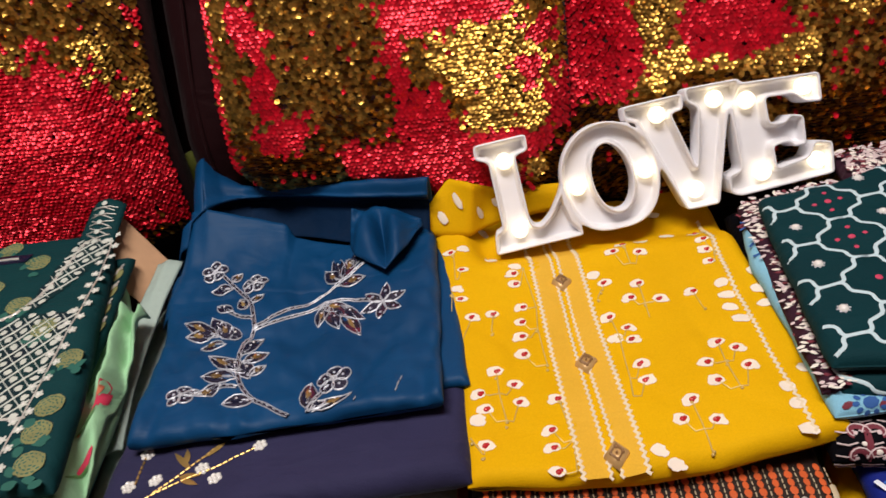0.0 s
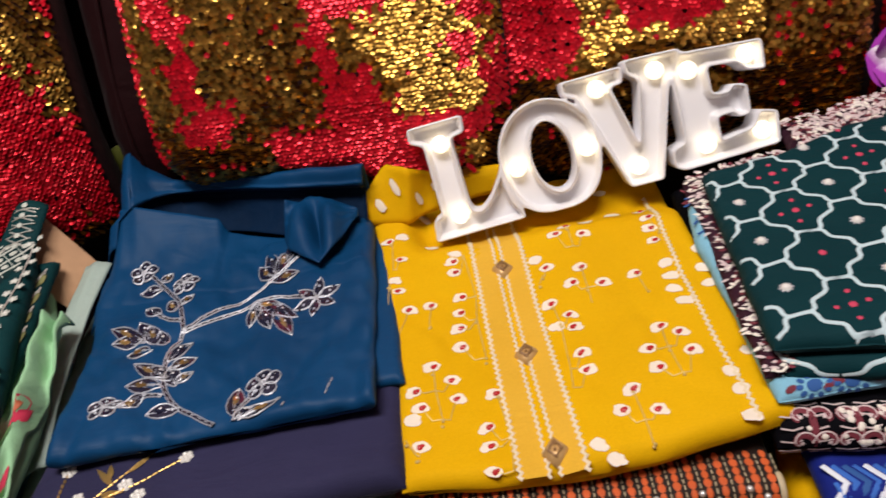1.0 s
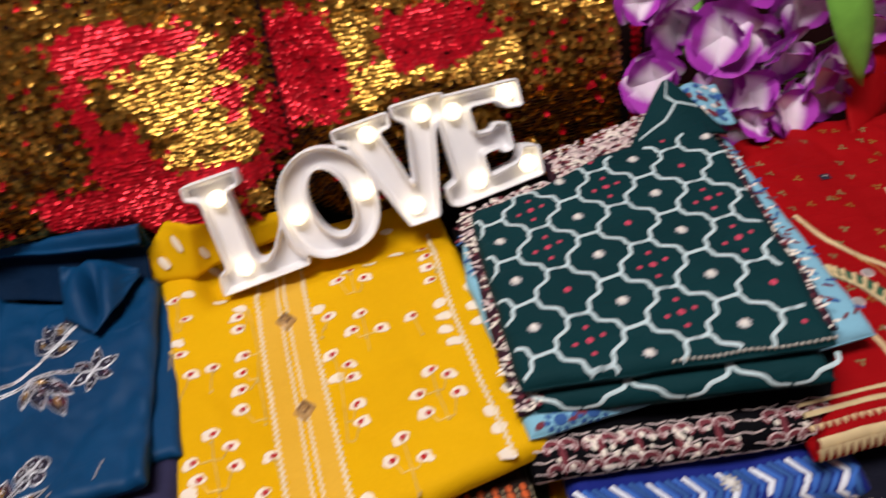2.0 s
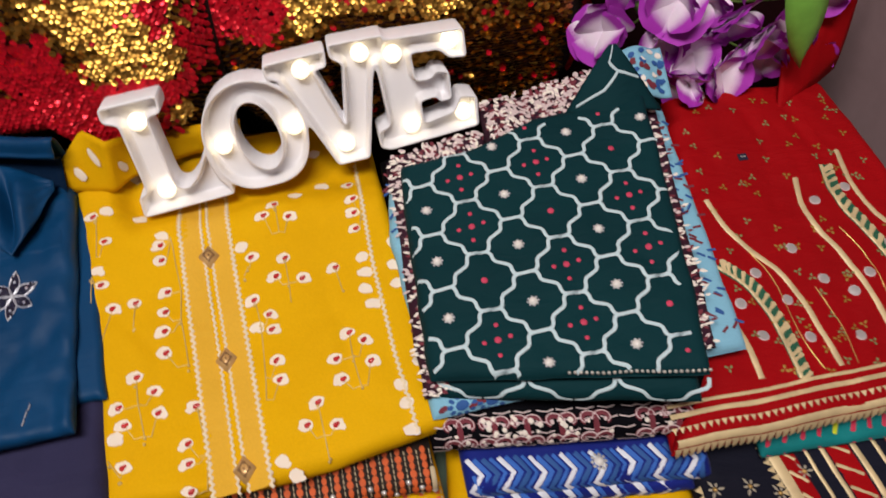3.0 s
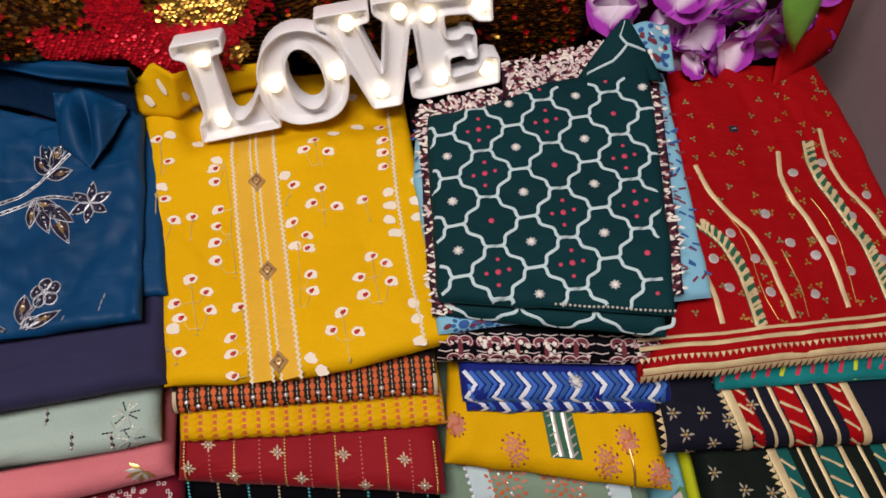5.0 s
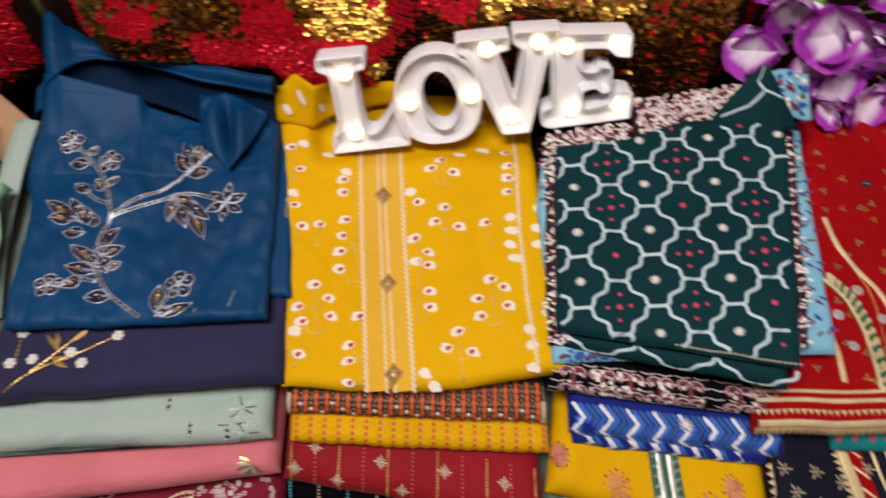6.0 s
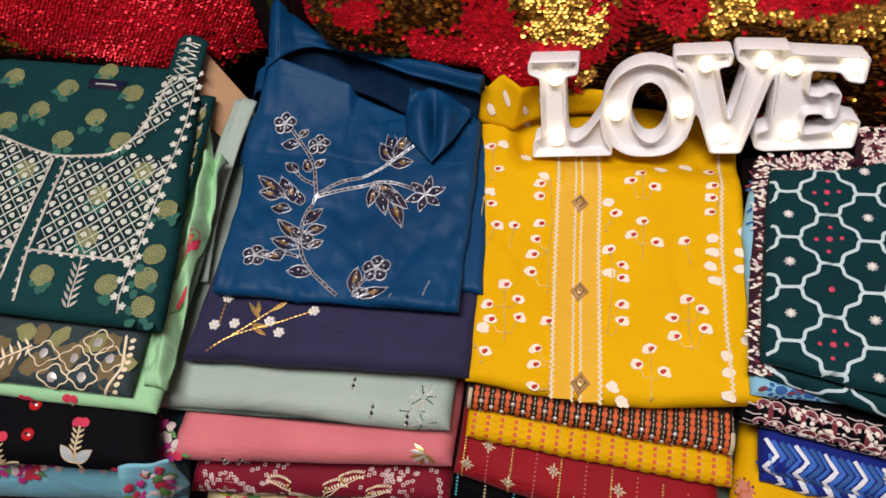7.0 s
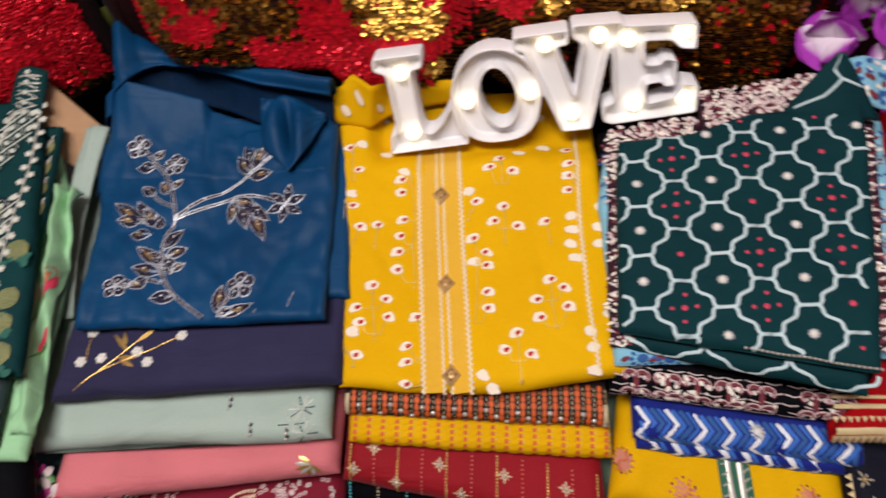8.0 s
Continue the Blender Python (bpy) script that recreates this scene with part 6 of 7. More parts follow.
for x, y in pairs([0.5, 0.441, 0.517, 0.413, 0.54, 0.458, 0.483, 0.386, 0.521, 0.378, 0.556, 0.426, 0.564, 0.373, 0.577, 0.411, 0.627, 0.448, 0.582, 0.501, 0.616, 0.51, 0.606, 0.392, 0.476, 0.416, 0.596, 0.424, 0.64, 0.40, 0.65, 0.47]):
    pen = Pen(red.xy, MIRROR, PALE_PRINT)
    pen.bead(x, y, 0.0050, 1, 0.0, 0.12, 12)
    pen.blob(x, y, 0.0040, 0.0040, 0, 0, 0.0012, 12)
    pen.done("mirror", red_kurta, "round mirror in a stitched ring")
for k in range(120):
    x, y = deco.uniform(0.44, 0.66), deco.uniform(0.345, 0.62)
    if y > 0.53 and deco.random() < 0.3 or not inside_quad(red, x, y, 0.012):
        continue
    pen = Pen(red.xy, BRONZE, OLIVE_PRINT)
    t = deco.uniform(0, 6)
    for j in range(3):
        pen.blob(x + 0.0022 * math.cos(t + j * 2.1), y + 0.0022 * math.sin(t + j * 2.1), 0.0018, 0.0012, t + j * 2.1, k % 2, 0.0006, 6)
    pen.done("gold_dot", red_kurta)
for line in ([0.50, 0.47, 0.515, 0.43, 0.512, 0.38, 0.52, 0.35], [0.59, 0.47, 0.605, 0.43, 0.60, 0.36], [0.545, 0.42, 0.553, 0.38, 0.55, 0.35]):
    Pen(red.xy, GOLD).ribbon(smooth(pairs(line)), 0.0009, 0, 0.0006).done("gold_thread", red_kurta)
Pen(red.xy, DARK_BEAD, SILVER).poly([(0.531, 0.553), (0.540, 0.553), (0.540, 0.560), (0.531, 0.560)], 0, 0.001).ribbon([(0.533, 0.5565), (0.538, 0.5565)], 0.0012, 1, 0.0014).done("size_label", red_kurta, "small black size label")
red_w = width_of(red)
for q, w in ((0.020, 0.0030), (0.012, 0.0040), (-0.0085, 0.0062)):
    Pen(red.pq, GILT).ribbon([(0.004, q), (red_w, q)], w, 0, 0.0009).done("gold_lace", red_kurta, "gilt lace strip")
for k in range(44):
    p = 0.004 + 0.0058 * k
    if p > red_w - 0.002:
        break
    pen = Pen(red.pq, GILT)
    pen.poly([(p - 0.0030, -0.011), (p + 0.0030, -0.011), (p + 0.0004, -0.0175), (p - 0.0012, -0.0205)], 0, 0.0024)
    pen.poly([(p - 0.0024, 0.0032), (p + 0.0024, 0.0032), (p - 0.0006, -0.0016)], 0, 0.0016)
    pen.done("scallop", red_kurta)
red_low = Fold([(0.384, 0.314), (0.42, 0.60)], [(0.655, 0.317), (0.66, 0.60)], flat(0.040), 0.012, 0.001, 83)
part("under_fold", red_low.mesh(), RED, red_kurta)


def red_collar(u, v):
    x, y = 0.592 + 0.085 * u, 0.600 + 0.05 * u + 0.07 * v
    return Vector((x + 0.02 * v, y, 0.050 + 0.112 * v ** 0.8 * (0.30 + 0.70 * u) + 0.010 * v * noise.noise((u * 5, v * 3, 6.0))))


sheet("raised_corner", red_kurta, RED, red_collar, 14, 10, 0.003, "red corner propped up at the back")

# turquoise, navy and green-black kurtas with borders
pen = Pen(tealpink.pq, ROSE, LIME_PRINT)
for k in range(16):
    pen.ribbon([(0.012 + 0.014 * k, 0.010), (0.006 + 0.014 * k, 0.0), (0.006 + 0.014 * k, -0.010)], 0.0036, 1 if k % 5 == 4 else 0, 0.0005)
pen.done("border_print", tealpink_kurta, "pink and lime stripes", True)
for fold, garment, spots in ((navystar, navystar_kurta, ((0.020, -0.004), (0.045, -0.014), (0.024, -0.026), (0.062, 0.006), (0.040, 0.014), (0.012, 0.016), (0.058, -0.032), (0.088, 0.02))),
                             (greenblack, greenblack_kurta, ((0.018, -0.004), (0.045, -0.012), (0.022, -0.028), (0.060, 0.010), (0.035, 0.014), (0.052, -0.034), (0.010, 0.03)))):
    for p, q in spots:
        pen = Pen(fold.pq, STAR_THREAD, GOLD)
        star(pen, p, q, 0.0082, 6, 0, 1)
        pen.done("star_motif", garment, "dull gold thread star", True)
    p0 = 0.075 if fold is navystar else 0.080
    wide = RED if fold is navystar else TEAL_DEEP
    for off, w, m in ((0.0, 0.009, GILT), (0.011, 0.012, wide), (0.027, 0.003, GILT), (0.041, 0.004, GILT), (0.054, 0.0185, wide), (0.068, 0.005, GILT), (0.086, 0.0035, GILT), (0.103, 0.0125, wide), (0.114, 0.008, GILT)):
        pen = Pen(fold.pq, m, GILT)
        pen.ribbon([(p0 + off - 0.010, 0.05), (p0 + off, 0.0), (p0 + off + 0.010, -0.046)], w, 0, 0.0005 + 0.0004 * (w < 0.012), 0.005)
        if m is wide:
            for j in range(5):
                q = 0.04 - 0.018 * j
                x = p0 + off - q * 0.2
                pen.ribbon([(x - w / 2, q), (x + w / 2, q - 0.010)], 0.0030, 1, 0.0010)
        pen.done("border_stripe", garment)
    for j in range(15):
        q = 0.045 - 0.006 * j
        x = p0 - 0.008 - q * 0.2
        Pen(fold.pq, GILT).poly([(x + 0.003, q), (x + 0.003, q - 0.006), (x - 0.003, q - 0.003)], 0, 0.0012).done("scallop", garment)
pen = Pen(cyan.pq, ROSE_DARK, LEAF_PRINT, PALE_PRINT, TEAL_PRINT)
for k in range(60):
    p, q = deco.uniform(0.005, 0.26), deco.uniform(-0.07, 0.03)
    pen.blob(p, q, deco.uniform(0.006, 0.016), deco.uniform(0.004, 0.009), deco.uniform(0, 3), k % 4, 0.0003 + 0.0001 * (k % 4), 9, 0.2)
pen.done("floral_print", cyan_kurta, stuff=True)
for k in range(10):
    Pen(navystar.pq, GILT).poly([(0.001, 0.02 - 0.007 * k), (0.001, 0.013 - 0.007 * k), (-0.005, 0.0165 - 0.007 * k)], 0, 0.002).done("scallop", navystar_kurta)

# side of a cupboard beside the piles
structure("wall_side", box(0.760, 0.800, 0.0, 1.10, TABLE_Z, 0.62), plain("mauve_board", (0.34, 0.225, 0.235), 0.85, vary=0.1), "mauve painted board beside the piles")

# ---- bottle green kurta: neckline, lattice yoke, printed medallions ----
def neck_y(x):
    """The edge of the neckline, front of which the yoke lies."""
    t = abs(x + 0.462)
    return 0.511 + 0.004 * noise.noise((x * 60, 0, 0)) + (max(0, t - 0.038) / 0.050) ** 2.0 * 0.060


def in_yoke(x, y):
    if -0.476 + (0.507 - y) * 0.02 < x < -0.462 + (0.507 - y) * 0.06:
        return False
    if y > 0.520:
        return x > -0.462 and neck_y(x) < y < 0.650 and x < -0.357 - 0.05 * max(0, y - 0.56) and x > -0.408 + 0.10 * (y - 0.52)
    return 0.405 < y < neck_y(x) - 0.002 and x < -0.354 and x > -0.60


GAP, TILT_X = 0.0172, 0.923
verts, faces = [], []
for i in range(84):
    for j in range(84):
        x, y = -0.602 + 0.003 * i, 0.402 + 0.003 * j
        if in_yoke(x, y) and inside_quad(green, x, y, 0.004):
            n = len(verts)
            verts += [green.xy(x + a, y + b, 0.0005) for a, b in ((-0.0015, -0.0015), (0.0015, -0.0015), (0.0015, 0.0015), (-0.0015, 0.0015))]
            faces.append((n, n + 1, n + 2, n + 3))
part("yoke_panel", bm_of(verts, faces), GREEN_NET, green_kurta, "dark net panel under the silver lattice")
for k in range(-14, 24):
    for sx in (1, -1):
        x0 = (-0.60 if sx > 0 else -0.62) + GAP * k + (0 if sx > 0 else 0.24)
        run = []
        for i in range(81):
            y = 0.40 + 0.26 * i / 80
            p = (x0 + sx * TILT_X * (y - 0.40), y)
            if in_yoke(*p):
                run.append(p)
            if (not in_yoke(*p) or i == 80) and run:
                if len(run) > 3:
                    Pen(green.xy, GREY_THREAD).ribbon(run, 0.0009, 0, 0.0011, 0.008).done("lattice_line", green_kurta)
                run = []
for m in range(-30, 30):
    for n in range(-30, 60):
        u, w = m + 0.5, n + 0.5
        x = ((u + w) * GAP - 1.22 + 0.24) / 2
        y = 0.40 + (w * GAP - u * GAP + 0.24 - 0.02) / (2 * TILT_X)
        if in_yoke(x, y) and in_yoke(x + 0.003, y) and in_yoke(x - 0.003, y):
            pen = Pen(green.xy, GREY_THREAD)
            pen.blob(x, y, 0.0034, 0.0030, deco.uniform(0, 3), 0, 0.0012, 9, 0.25)
            pen.bead(x, y, 0.0011, 0, 0.0012, 0.6, 6)
            pen.done("white_dot", green_kurta)
neck_line = [(-0.546, 0.526), (-0.509, 0.515), (-0.479, 0.509), (-0.447, 0.514), (-0.418, 0.519), (-0.404, 0.539), (-0.397, 0.563), (-0.394, 0.597), (-0.389, 0.630)]
for line, w in ((smooth(neck_line), 0.0028), ([(-0.457, 0.403), (-0.351, 0.406)], 0.0026), ([(-0.60, 0.400), (-0.476, 0.403)], 0.0026), ([(-0.478, 0.506), (-0.476, 0.427), (-0.474, 0.350)], 0.0026), ([(-0.464, 0.507), (-0.460, 0.404), (-0.452, 0.350)], 0.0026)):
    pen = Pen(green.xy, SILVER)
    pen.ribbon(line, w, 0, 0.0009, 0.004)
    for a, b in zip(line, line[1:]):
        n = max(1, int(math.hypot(b[0] - a[0], b[1] - a[1]) / 0.010))
        for i in range(n):
            x, y = a[0] + (b[0] - a[0]) * i / n, a[1] + (b[1] - a[1]) * i / n
            d = math.hypot(b[0] - a[0], b[1] - a[1])
            nx, ny = (b[1] - a[1]) / d, -(b[0] - a[0]) / d
            for t in (-0.5, 0, 0.5):
                pen.poly(leaf_pts(x, y, x + nx * 0.0038 + t * 0.004 * -ny, y + ny * 0.0038 + t * 0.004 * nx, 0.0008, 3), 0, 0.0008)
    pen.done("embroidered_edge", green_kurta, "silver stitched edging with small leaves")
# flower vine down the outer edge of the yoke
vine = smooth([(-0.366, 0.640), (-0.361, 0.609), (-0.355, 0.565), (-0.354, 0.509), (-0.355, 0.463), (-0.354, 0.41), (-0.355, 0.371), (-0.350, 0.352)])
pen = Pen(green.xy, SILVER)
pen.ribbon(vine, 0.0016, 0, 0.0008)
pen.done("vine_stem", green_kurta)
y = 0.640
k = 0
while y > 0.352:
    x = min(vine, key=lambda p: abs(p[1] - y))[0] + (0.0042 if k % 2 else -0.0042)
    pen = Pen(green.xy, PEARL, GREY_THREAD)
    for j in range(5):
        a = j * 1.257 + k
        pen.blob(x + 0.0022 * math.cos(a), y + 0.0022 * math.sin(a), 0.0020, 0.0015, a, 1, 0.0010, 7)
    pen.bead(x, y, 0.0016, 0, 0.0010)
    pen.done("vine_flower", green_kurta, "small cream vine flower")
    y -= 0.0085
    k += 1
pen = Pen(green.xy, SILVER)
pen.ribbon([(-0.404, 0.400), (-0.398, 0.352)], 0.0018, 0, 0.0009)
for k in range(6):
    x, y = -0.4035 + 0.001 * k, 0.394 - 0.0075 * k
    for sx in (-1, 1):
        pen.poly(leaf_pts(x, y - 0.006, x + sx * 0.0085, y + 0.003, 0.0014, 3), 0, 0.0009)
pen.done("leaf_spray", green_kurta, "silver stitched leaf spray")
MEDAL = [-0.518, 0.563, -0.453, 0.561, -0.425, 0.597, -0.478, 0.530, -0.416, 0.536, -0.565, 0.603, -0.499, 0.595, -0.463, 0.622, -0.409, 0.634, -0.547, 0.545, -0.435, 0.379, -0.370, 0.379, -0.328, 0.362, -0.336, 0.415,
         -0.341, 0.464, -0.346, 0.53, -0.501, 0.489, -0.414, 0.471, -0.378, 0.503, -0.408, 0.424, -0.335, 0.39, -0.49, 0.38, -0.53, 0.36, -0.57, 0.39]
for x, y in pairs(MEDAL):
    if not inside_quad(green, x, y, 0.010):
        continue
    pen = Pen(green.xy, OLIVE_PRINT, TEAL_PRINT)
    for k in range(5):
        pen.blob(x + deco.uniform(-0.012, 0.012), y - 0.010 + deco.uniform(-0.008, 0.006), 0.005, 0.0038, deco.uniform(0, 3), 1, 0.0006, 8, 0.2)
    pen.blob(x, y, 0.0112, 0.0108, 0, 0, 0.0007, 24, 0.05)
    for r in (0.0095, 0.0062, 0.003):
        ring = [(x + r * math.cos(a), y + r * 0.9 * math.sin(a)) for a in [i * 0.524 for i in range(13)]]
        pen.dashes(ring, 0.0012, 0.0022, 0.0014, 1, 0.0010)
    pen.done("medallion_print", green_kurta, "olive gold printed medallion")
Pen(green.xy, DARK_BEAD, SILVER).poly([(-0.478, 0.598), (-0.438, 0.598), (-0.436, 0.611), (-0.480, 0.611)], 0, 0.001).ribbon([(-0.470, 0.604), (-0.446, 0.604)], 0.003, 1, 0.0016).done("neck_label", green_kurta, "black woven neck label with unreadable lettering")


def green_peak(u, v):
    x = -0.398 + 0.036 * u + 0.004 * v
    return Vector((x, 0.618 + 0.048 * v, 0.066 + 0.022 * v * math.sin(0.6 + 1.9 * u)))


sheet("shoulder_peak", green_kurta, GREEN, green_peak, 10, 8, 0.003, "green shoulder corner standing up")
pen = Pen(lambda u, v, l: green_peak(u, v) + Vector((0, -l, l)), SILVER, GREY_THREAD)
for k in range(5):
    pen.ribbon([(0.2, 0.1 + 0.18 * k), (0.85, 0.25 + 0.15 * k)], 0.03, 0, 0.001, 0.2)
    pen.ribbon([(0.8, 0.05 + 0.18 * k), (0.25, 0.25 + 0.15 * k)], 0.03, 0, 0.001, 0.2)
    pen.blob(0.5, 0.1 + 0.2 * k, 0.08, 0.05, 0, 1, 0.0016)
pen.done("lattice_line", green_kurta)
# the side of the green kurta folds down
green_side = Fold([(-0.345, 0.372), (-0.385, 0.62)], [(-0.324, 0.372), (-0.347, 0.62)], flat(0.052), 0.014, 0.0015, 91)
part("side_fold", green_side.mesh(12, 26), GREEN, green_kurta)
pen = Pen(green_side.xy, OLIVE_PRINT, SILVER)
for k in range(9):
    x, y = green_side.base(0.7, 0.08 + 0.1 * k)
    pen.blob(x, y, 0.008, 0.010, 0, 0, 0.0003, 12, 0.1)
    if k > 2:
        pen.ribbon([(x - 0.004, y - 0.012), (x + 0.005, y + 0.014)], 0.0018, 1, 0.001, 0.004)
        for j in range(4):
            pen.blob(x - 0.005 + 0.003 * j, y - 0.010 + 0.006 * j, 0.0026, 0.0018, j, 1, 0.001, 7, 0.2)
pen.done("side_print", green_kurta, stuff=True)

# ---- olive kurta under it: olive patches, mirror quatrefoils and sprays ----
pen = Pen(mapped(olive), OLIVE_PATCH, OLIVE_PRINT)
for k in range(30):
    x, y = -0.336 - 0.0085 * k + deco.uniform(-0.004, 0.004), deco.choice((0.286, 0.300, 0.314, 0.330))
    pen.blob(x, y, deco.uniform(0.008, 0.015), deco.uniform(0.006, 0.010), deco.uniform(0, 3), 0 if k % 4 else 1, 0.0004 + 0.00005 * (k % 5), 11, 0.22)
pen.done("patch_print", olive_kurta, stuff=True)
for cx, cy in ((-0.386, 0.312), (-0.400, 0.292), (-0.369, 0.330), (-0.372, 0.296), (-0.352, 0.316), (-0.416, 0.312)):
    pen = Pen(mapped(olive), LACE, MIRROR)
    ring = smooth([(cx + 0.0125 * (1 + 0.22 * math.cos(4 * a)) * math.cos(a), cy + 0.0105 * (1 + 0.22 * math.cos(4 * a)) * math.sin(a)) for a in [i * math.pi / 10 for i in range(21)]], 1)
    pen.ribbon(ring, 0.0014, 0, 0.0008, 0.004)
    pen.blob(cx, cy, 0.0042, 0.0050, 0, 1, 0.0010, 8, 0.15)
    pen.done("quatrefoil_motif", olive_kurta, "cream stitched quatrefoil with a mirror")
pen = Pen(mapped(olive), LACE)
pen.ribbon([(-0.345, 0.340), (-0.338, 0.310), (-0.350, 0.280)], 0.0026, 0, 0.0009)
for k in range(8):
    x, y = -0.339 - 0.001 * abs(k - 3), 0.336 - 0.007 * k
    pen.blob(x + 0.005, y, 0.0030, 0.0022, 0.5, 0, 0.0009, 8)
pen.done("embroidered_edge", olive_kurta, "cream stitched edge")
pen = Pen(mapped(olive), LACE)
pen.ribbon([(-0.43, 0.318), (-0.455, 0.300), (-0.47, 0.27)], 0.0022, 0, 0.0009)
for k in range(6):
    pen.poly(leaf_pts(-0.432 - 0.006 * k, 0.316 - 0.005 * k, -0.440 - 0.006 * k, 0.324 - 0.004 * k, 0.0014, 3), 0, 0.0009)
    pen.poly(leaf_pts(-0.432 - 0.006 * k, 0.316 - 0.005 * k, -0.432 - 0.006 * k, 0.306 - 0.005 * k, 0.0014, 3), 0, 0.0009)
pen.done("embroidered_spray", olive_kurta, "cream stitched vine")

# ---- pale green kurta: crumpled edge with a rose ----
def crumple(u, v):
    x = -0.322 + 0.024 * u - 0.022 * v
    y = 0.300 + 0.245 * v
    fold = 0.014 * math.sin(u * 3.1) + 0.008 * math.sin(u * 9 + v * 13) * (0.3 + v) + 0.010 * v + 0.004 * math.sin(u * 5 - v * 31) * v + 0.006 * noise.noise((u * 4, v * 14, 2.0))
    return Vector((x + 0.008 * v * v - 0.006 * (1 - v) * v, y, 0.026 + fold))


sheet("crumpled_edge", lgreen_kurta, LIGHT_GREEN, crumple, 26, 60, 0.002, "crumpled pale green dupatta edge")
pen = Pen(lambda u, v, l: crumple(u, v) + Vector((0, 0, l)), ROSE, LEAF_PRINT, RUST)
for u, v, a, b, m in ((0.66, 0.58, 0.24, 0.040, 0), (0.74, 0.55, 0.18, 0.030, 0), (0.68, 0.585, 0.10, 0.018, 2), (0.6, 0.47, 0.20, 0.014, 1), (0.8, 0.36, 0.16, 0.03, 0), (0.75, 0.31, 0.14, 0.012, 1), (0.35, 0.64, 0.12, 0.012, 1), (0.55, 0.48, 0.10, 0.010, 1), (0.5, 0.45, 0.04, 0.03, 2), (0.3, 0.72, 0.12, 0.01, 1)):
    pen.blob(u, v, a, b, 0.3, m, 0.0012, 9, 0.2)
pen.done("rose_print", lgreen_kurta, "red rose print with leaves")
for x, y in ((-0.386, 0.279), (-0.43, 0.272)):
    pen = Pen(mapped(lgreen), ROSE, CREAM_THREAD)
    pen.blob(x - 0.003, y, 0.0045, 0.0038, 0.3, 0, 0.001, 9)
    pen.blob(x + 0.004, y, 0.0042, 0.0036, -0.3, 0, 0.001, 9)
    pen.ribbon([(x, y - 0.001), (x + 0.001, y - 0.009)], 0.0016, 1, 0.001)
    pen.done("flower_motif", lgreen_kurta)

# ---- black kurta: red flowers with grey leaves, red buttons ----
ab_at = mapped(ablack)
for x, y in ((-0.374, 0.262), (-0.330, 0.222), (-0.445, 0.238)):
    pen = Pen(ab_at, ROSE, GREY_LEAF, CREAM_THREAD)
    pen.blob(x - 0.0035, y, 0.0052, 0.0045, 0.5, 0, 0.0012, 9)
    pen.blob(x + 0.0035, y + 0.0005, 0.0052, 0.0045, -0.5, 0, 0.0012, 9)
    pen.ribbon([(x, y - 0.003), (x + 0.003, y - 0.024), (x + 0.008, y - 0.044)], 0.0022, 2, 0.001)
    for k in range(4):
        for sx in (-1, 1):
            pen.poly(leaf_pts(x + 0.001 * k, y - 0.010 - 0.005 * k, x + 0.001 * k + sx * 0.0065, y - 0.005 - 0.005 * k, 0.0012, 3), 2, 0.001)
    for sx in (-1, 1):
        leaf = leaf_pts(x + 0.004, y - 0.036, x + 0.004 + sx * 0.015, y - 0.022, 0.0048)
        pen.poly(leaf, 1, 0.001)
        pen.ribbon(leaf + leaf[:1], 0.0009, 2, 0.0014, 0.004)
    pen.done("flower_motif", ablack_kurta, "red flower with grey leaves")
for x, y in ((-0.420, 0.244), (-0.424, 0.272)):
    pen = Pen(lambda a, b, l: ab_at(a, b, l + 0.0005), RUBY, DARK_BEAD)
    pen.bead(x, y, 0.0062, 0, 0.0, 0.4, 12)
    pen.blob(x, y, 0.0022, 0.0012, 0, 1, 0.0030, 8)
    pen.done("button", ablack_kurta, "round red button")
pen = Pen(acyan.pq, ROSE, ROSE_DARK, LEAF_PRINT, PALE_PRINT)
for k in range(26):
    p, q = 0.10 + 0.0078 * k + deco.uniform(-0.004, 0.004), deco.uniform(-0.062, -0.004)
    for j in range(9):
        t, d = j * 2.4, 0.0045 * math.sqrt(j)
        pen.blob(p + d * math.cos(t), q + d * math.sin(t), 0.0052, 0.0040, t, (0, 3, 1)[(j + k) % 3], 0.0008 + 0.00012 * j, 9, 0.2)
    pen.poly(leaf_pts(p + 0.010, q, p + 0.020, q - 0.006, 0.003, 4), 2, 0.0008)
pen.done("rose_print", acyan_kurta, stuff=True)
# loose corner of the turquoise kurta
def cyan_corner(u, v):
    x = -0.330 + 0.050 * u
    y = 0.232 - 0.030 * (1 - u) * v + 0.01 * u
    return Vector((x, y - 0.008 * v, 0.004 - 0.050 * v + 0.014 * u * (1 - v) + 0.004 * math.sin(u * 8 + v * 5)))


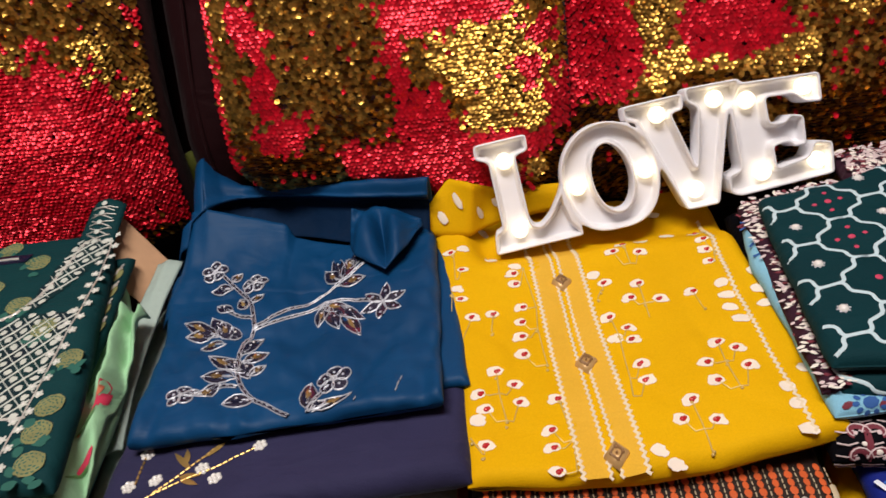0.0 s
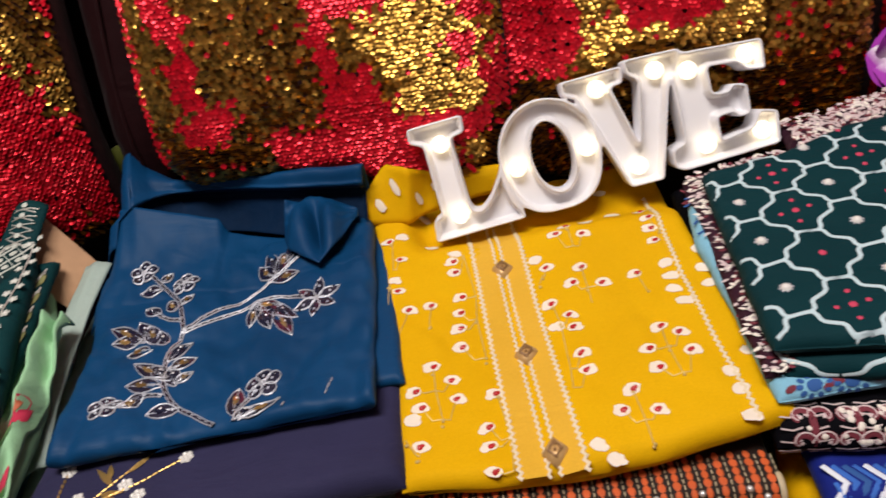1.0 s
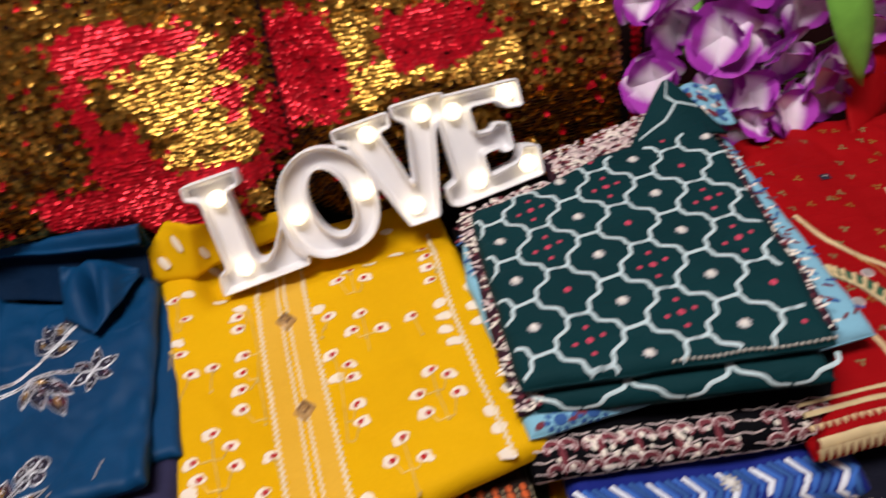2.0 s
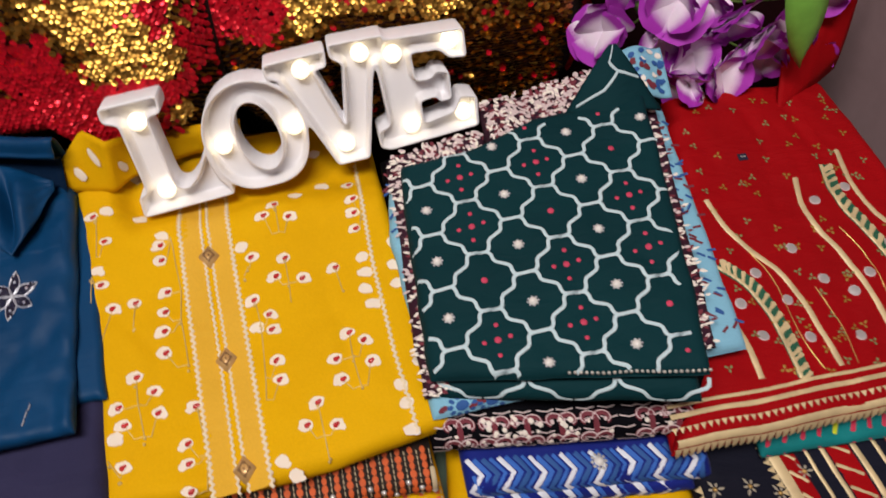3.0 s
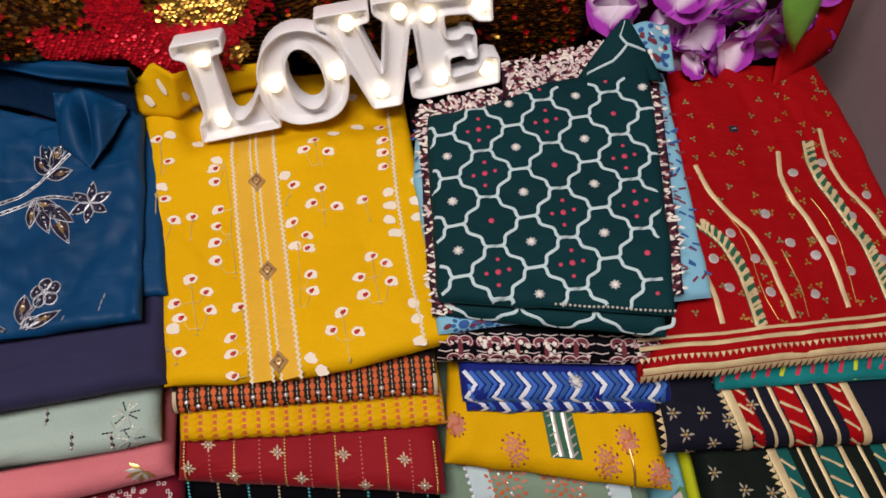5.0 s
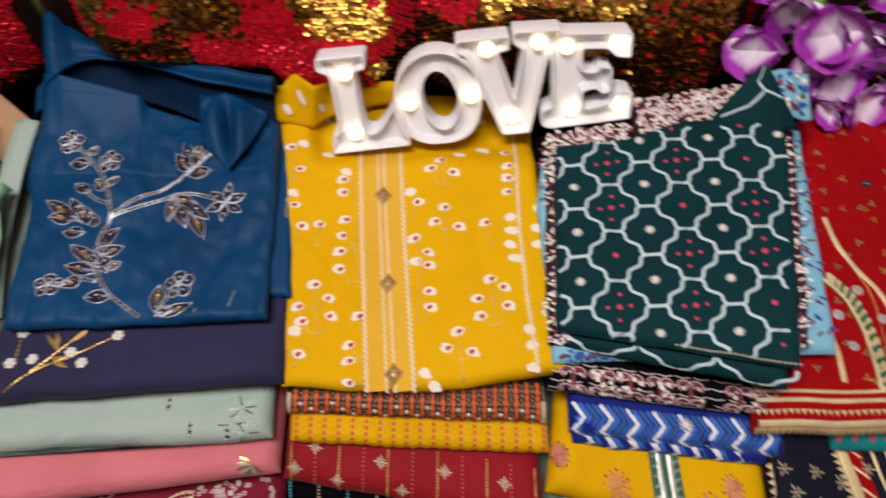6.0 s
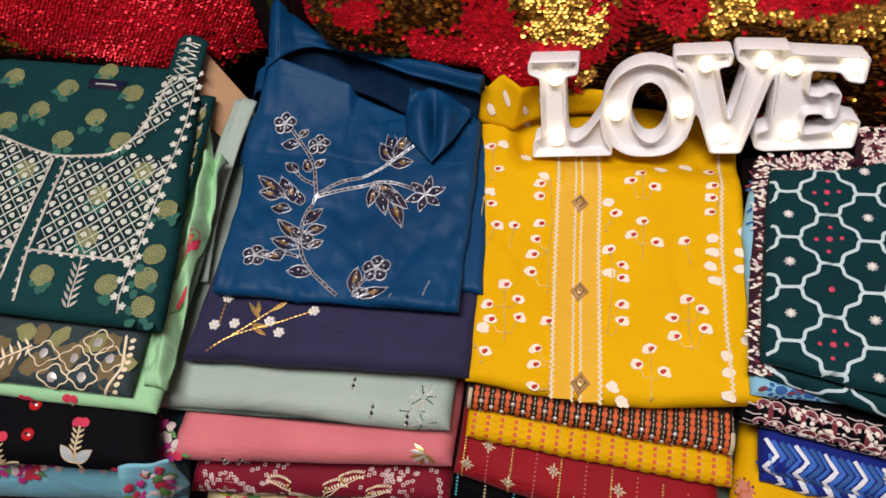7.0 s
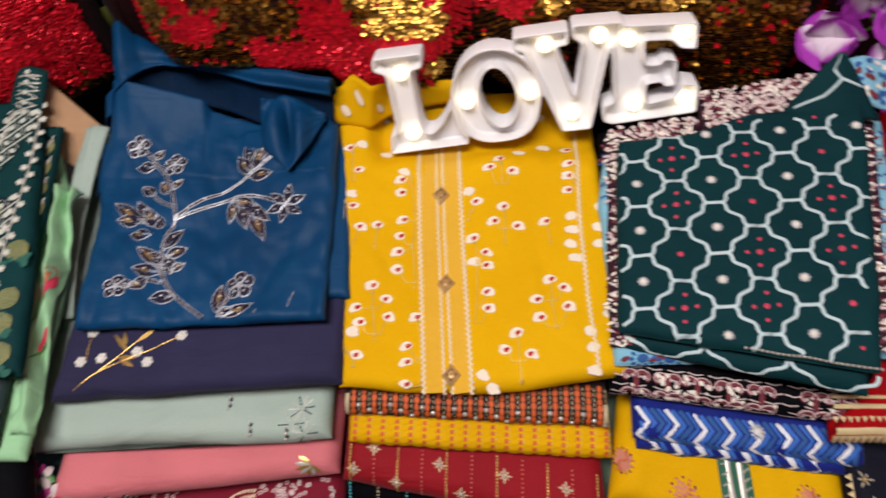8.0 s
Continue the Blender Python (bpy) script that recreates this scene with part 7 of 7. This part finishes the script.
sheet("loose_corner", acyan_kurta, CYAN, cyan_corner, 14, 14, 0.002, "crumpled turquoise corner with roses")
pen = Pen(lambda u, v, l: cyan_corner(u, v) + Vector((0, -l, l)), ROSE, LEAF_PRINT, PALE_PRINT, ROSE_DARK)
for k in range(34):
    pen.blob(deco.uniform(0.1, 0.9), deco.uniform(0.1, 0.9), deco.uniform(0.06, 0.13), deco.uniform(0.05, 0.10), deco.uniform(0, 3), k % 4, 0.0012 + 0.0001 * k, 8, 0.35)
pen.done("rose_print", acyan_kurta, stuff=True)

# ---- kraft paper tag standing between the piles ----
tag = thing("price_tag", "kraft paper tag with a line of script, tucked between piles", "tag")
pts = [(-0.376, 0.668, 0.075), (-0.325, 0.640, 0.020), (-0.341, 0.590, 0.012), (-0.380, 0.610, 0.040)]
bm = bm_of(pts + [(x + 0.0006, y + 0.0012, z - 0.0008) for x, y, z in pts], [(0, 1, 2, 3), (7, 6, 5, 4), (0, 4, 5, 1), (1, 5, 6, 2), (2, 6, 7, 3), (3, 7, 4, 0)], smooth=False)
part("card", bm, KRAFT, tag)
def tag_at(a, b, l):
    p = [Vector(q) for q in pts]
    return (p[3] * (1 - a) + p[2] * a) * (1 - b) + (p[0] * (1 - a) + p[1] * a) * b + Vector((-0.3, -0.5, 0.8)) * l


Pen(tag_at, WOOD_DARK).ribbon([(0.35, 0.35), (0.8, 0.4)], 0.06, 0, 0.001, 0.1).ribbon([(0.45, 0.22), (0.75, 0.25)], 0.03, 0, 0.001, 0.1).done("script_bar", tag)

# printed sky blue corner beside the raised neck of the teal kurta
def sky_corner(u, v):
    x, y = 0.428 + 0.040 * u, 0.600 + 0.045 * v
    return Vector((x, y, teal_plane(x, y) - 0.012 + 0.016 * v + 0.005 * math.sin(u * 5)))


sheet("back_corner", sky_kurta, SKY, sky_corner, 12, 10, 0.002, "sky blue printed corner")
pen = Pen(lambda u, v, l: sky_corner(u, v) + Vector((0, -l, l)), BLUE_PRINT, MAROON_PRINT, WHITE)
for k in range(30):
    pen.blob(deco.uniform(0.08, 0.92), deco.uniform(0.1, 0.95), 0.08, 0.06, 0, (0, 0, 1, 2)[k % 4], 0.0008, 7, 0.3)
pen.done("block_print", sky_kurta, stuff=True)
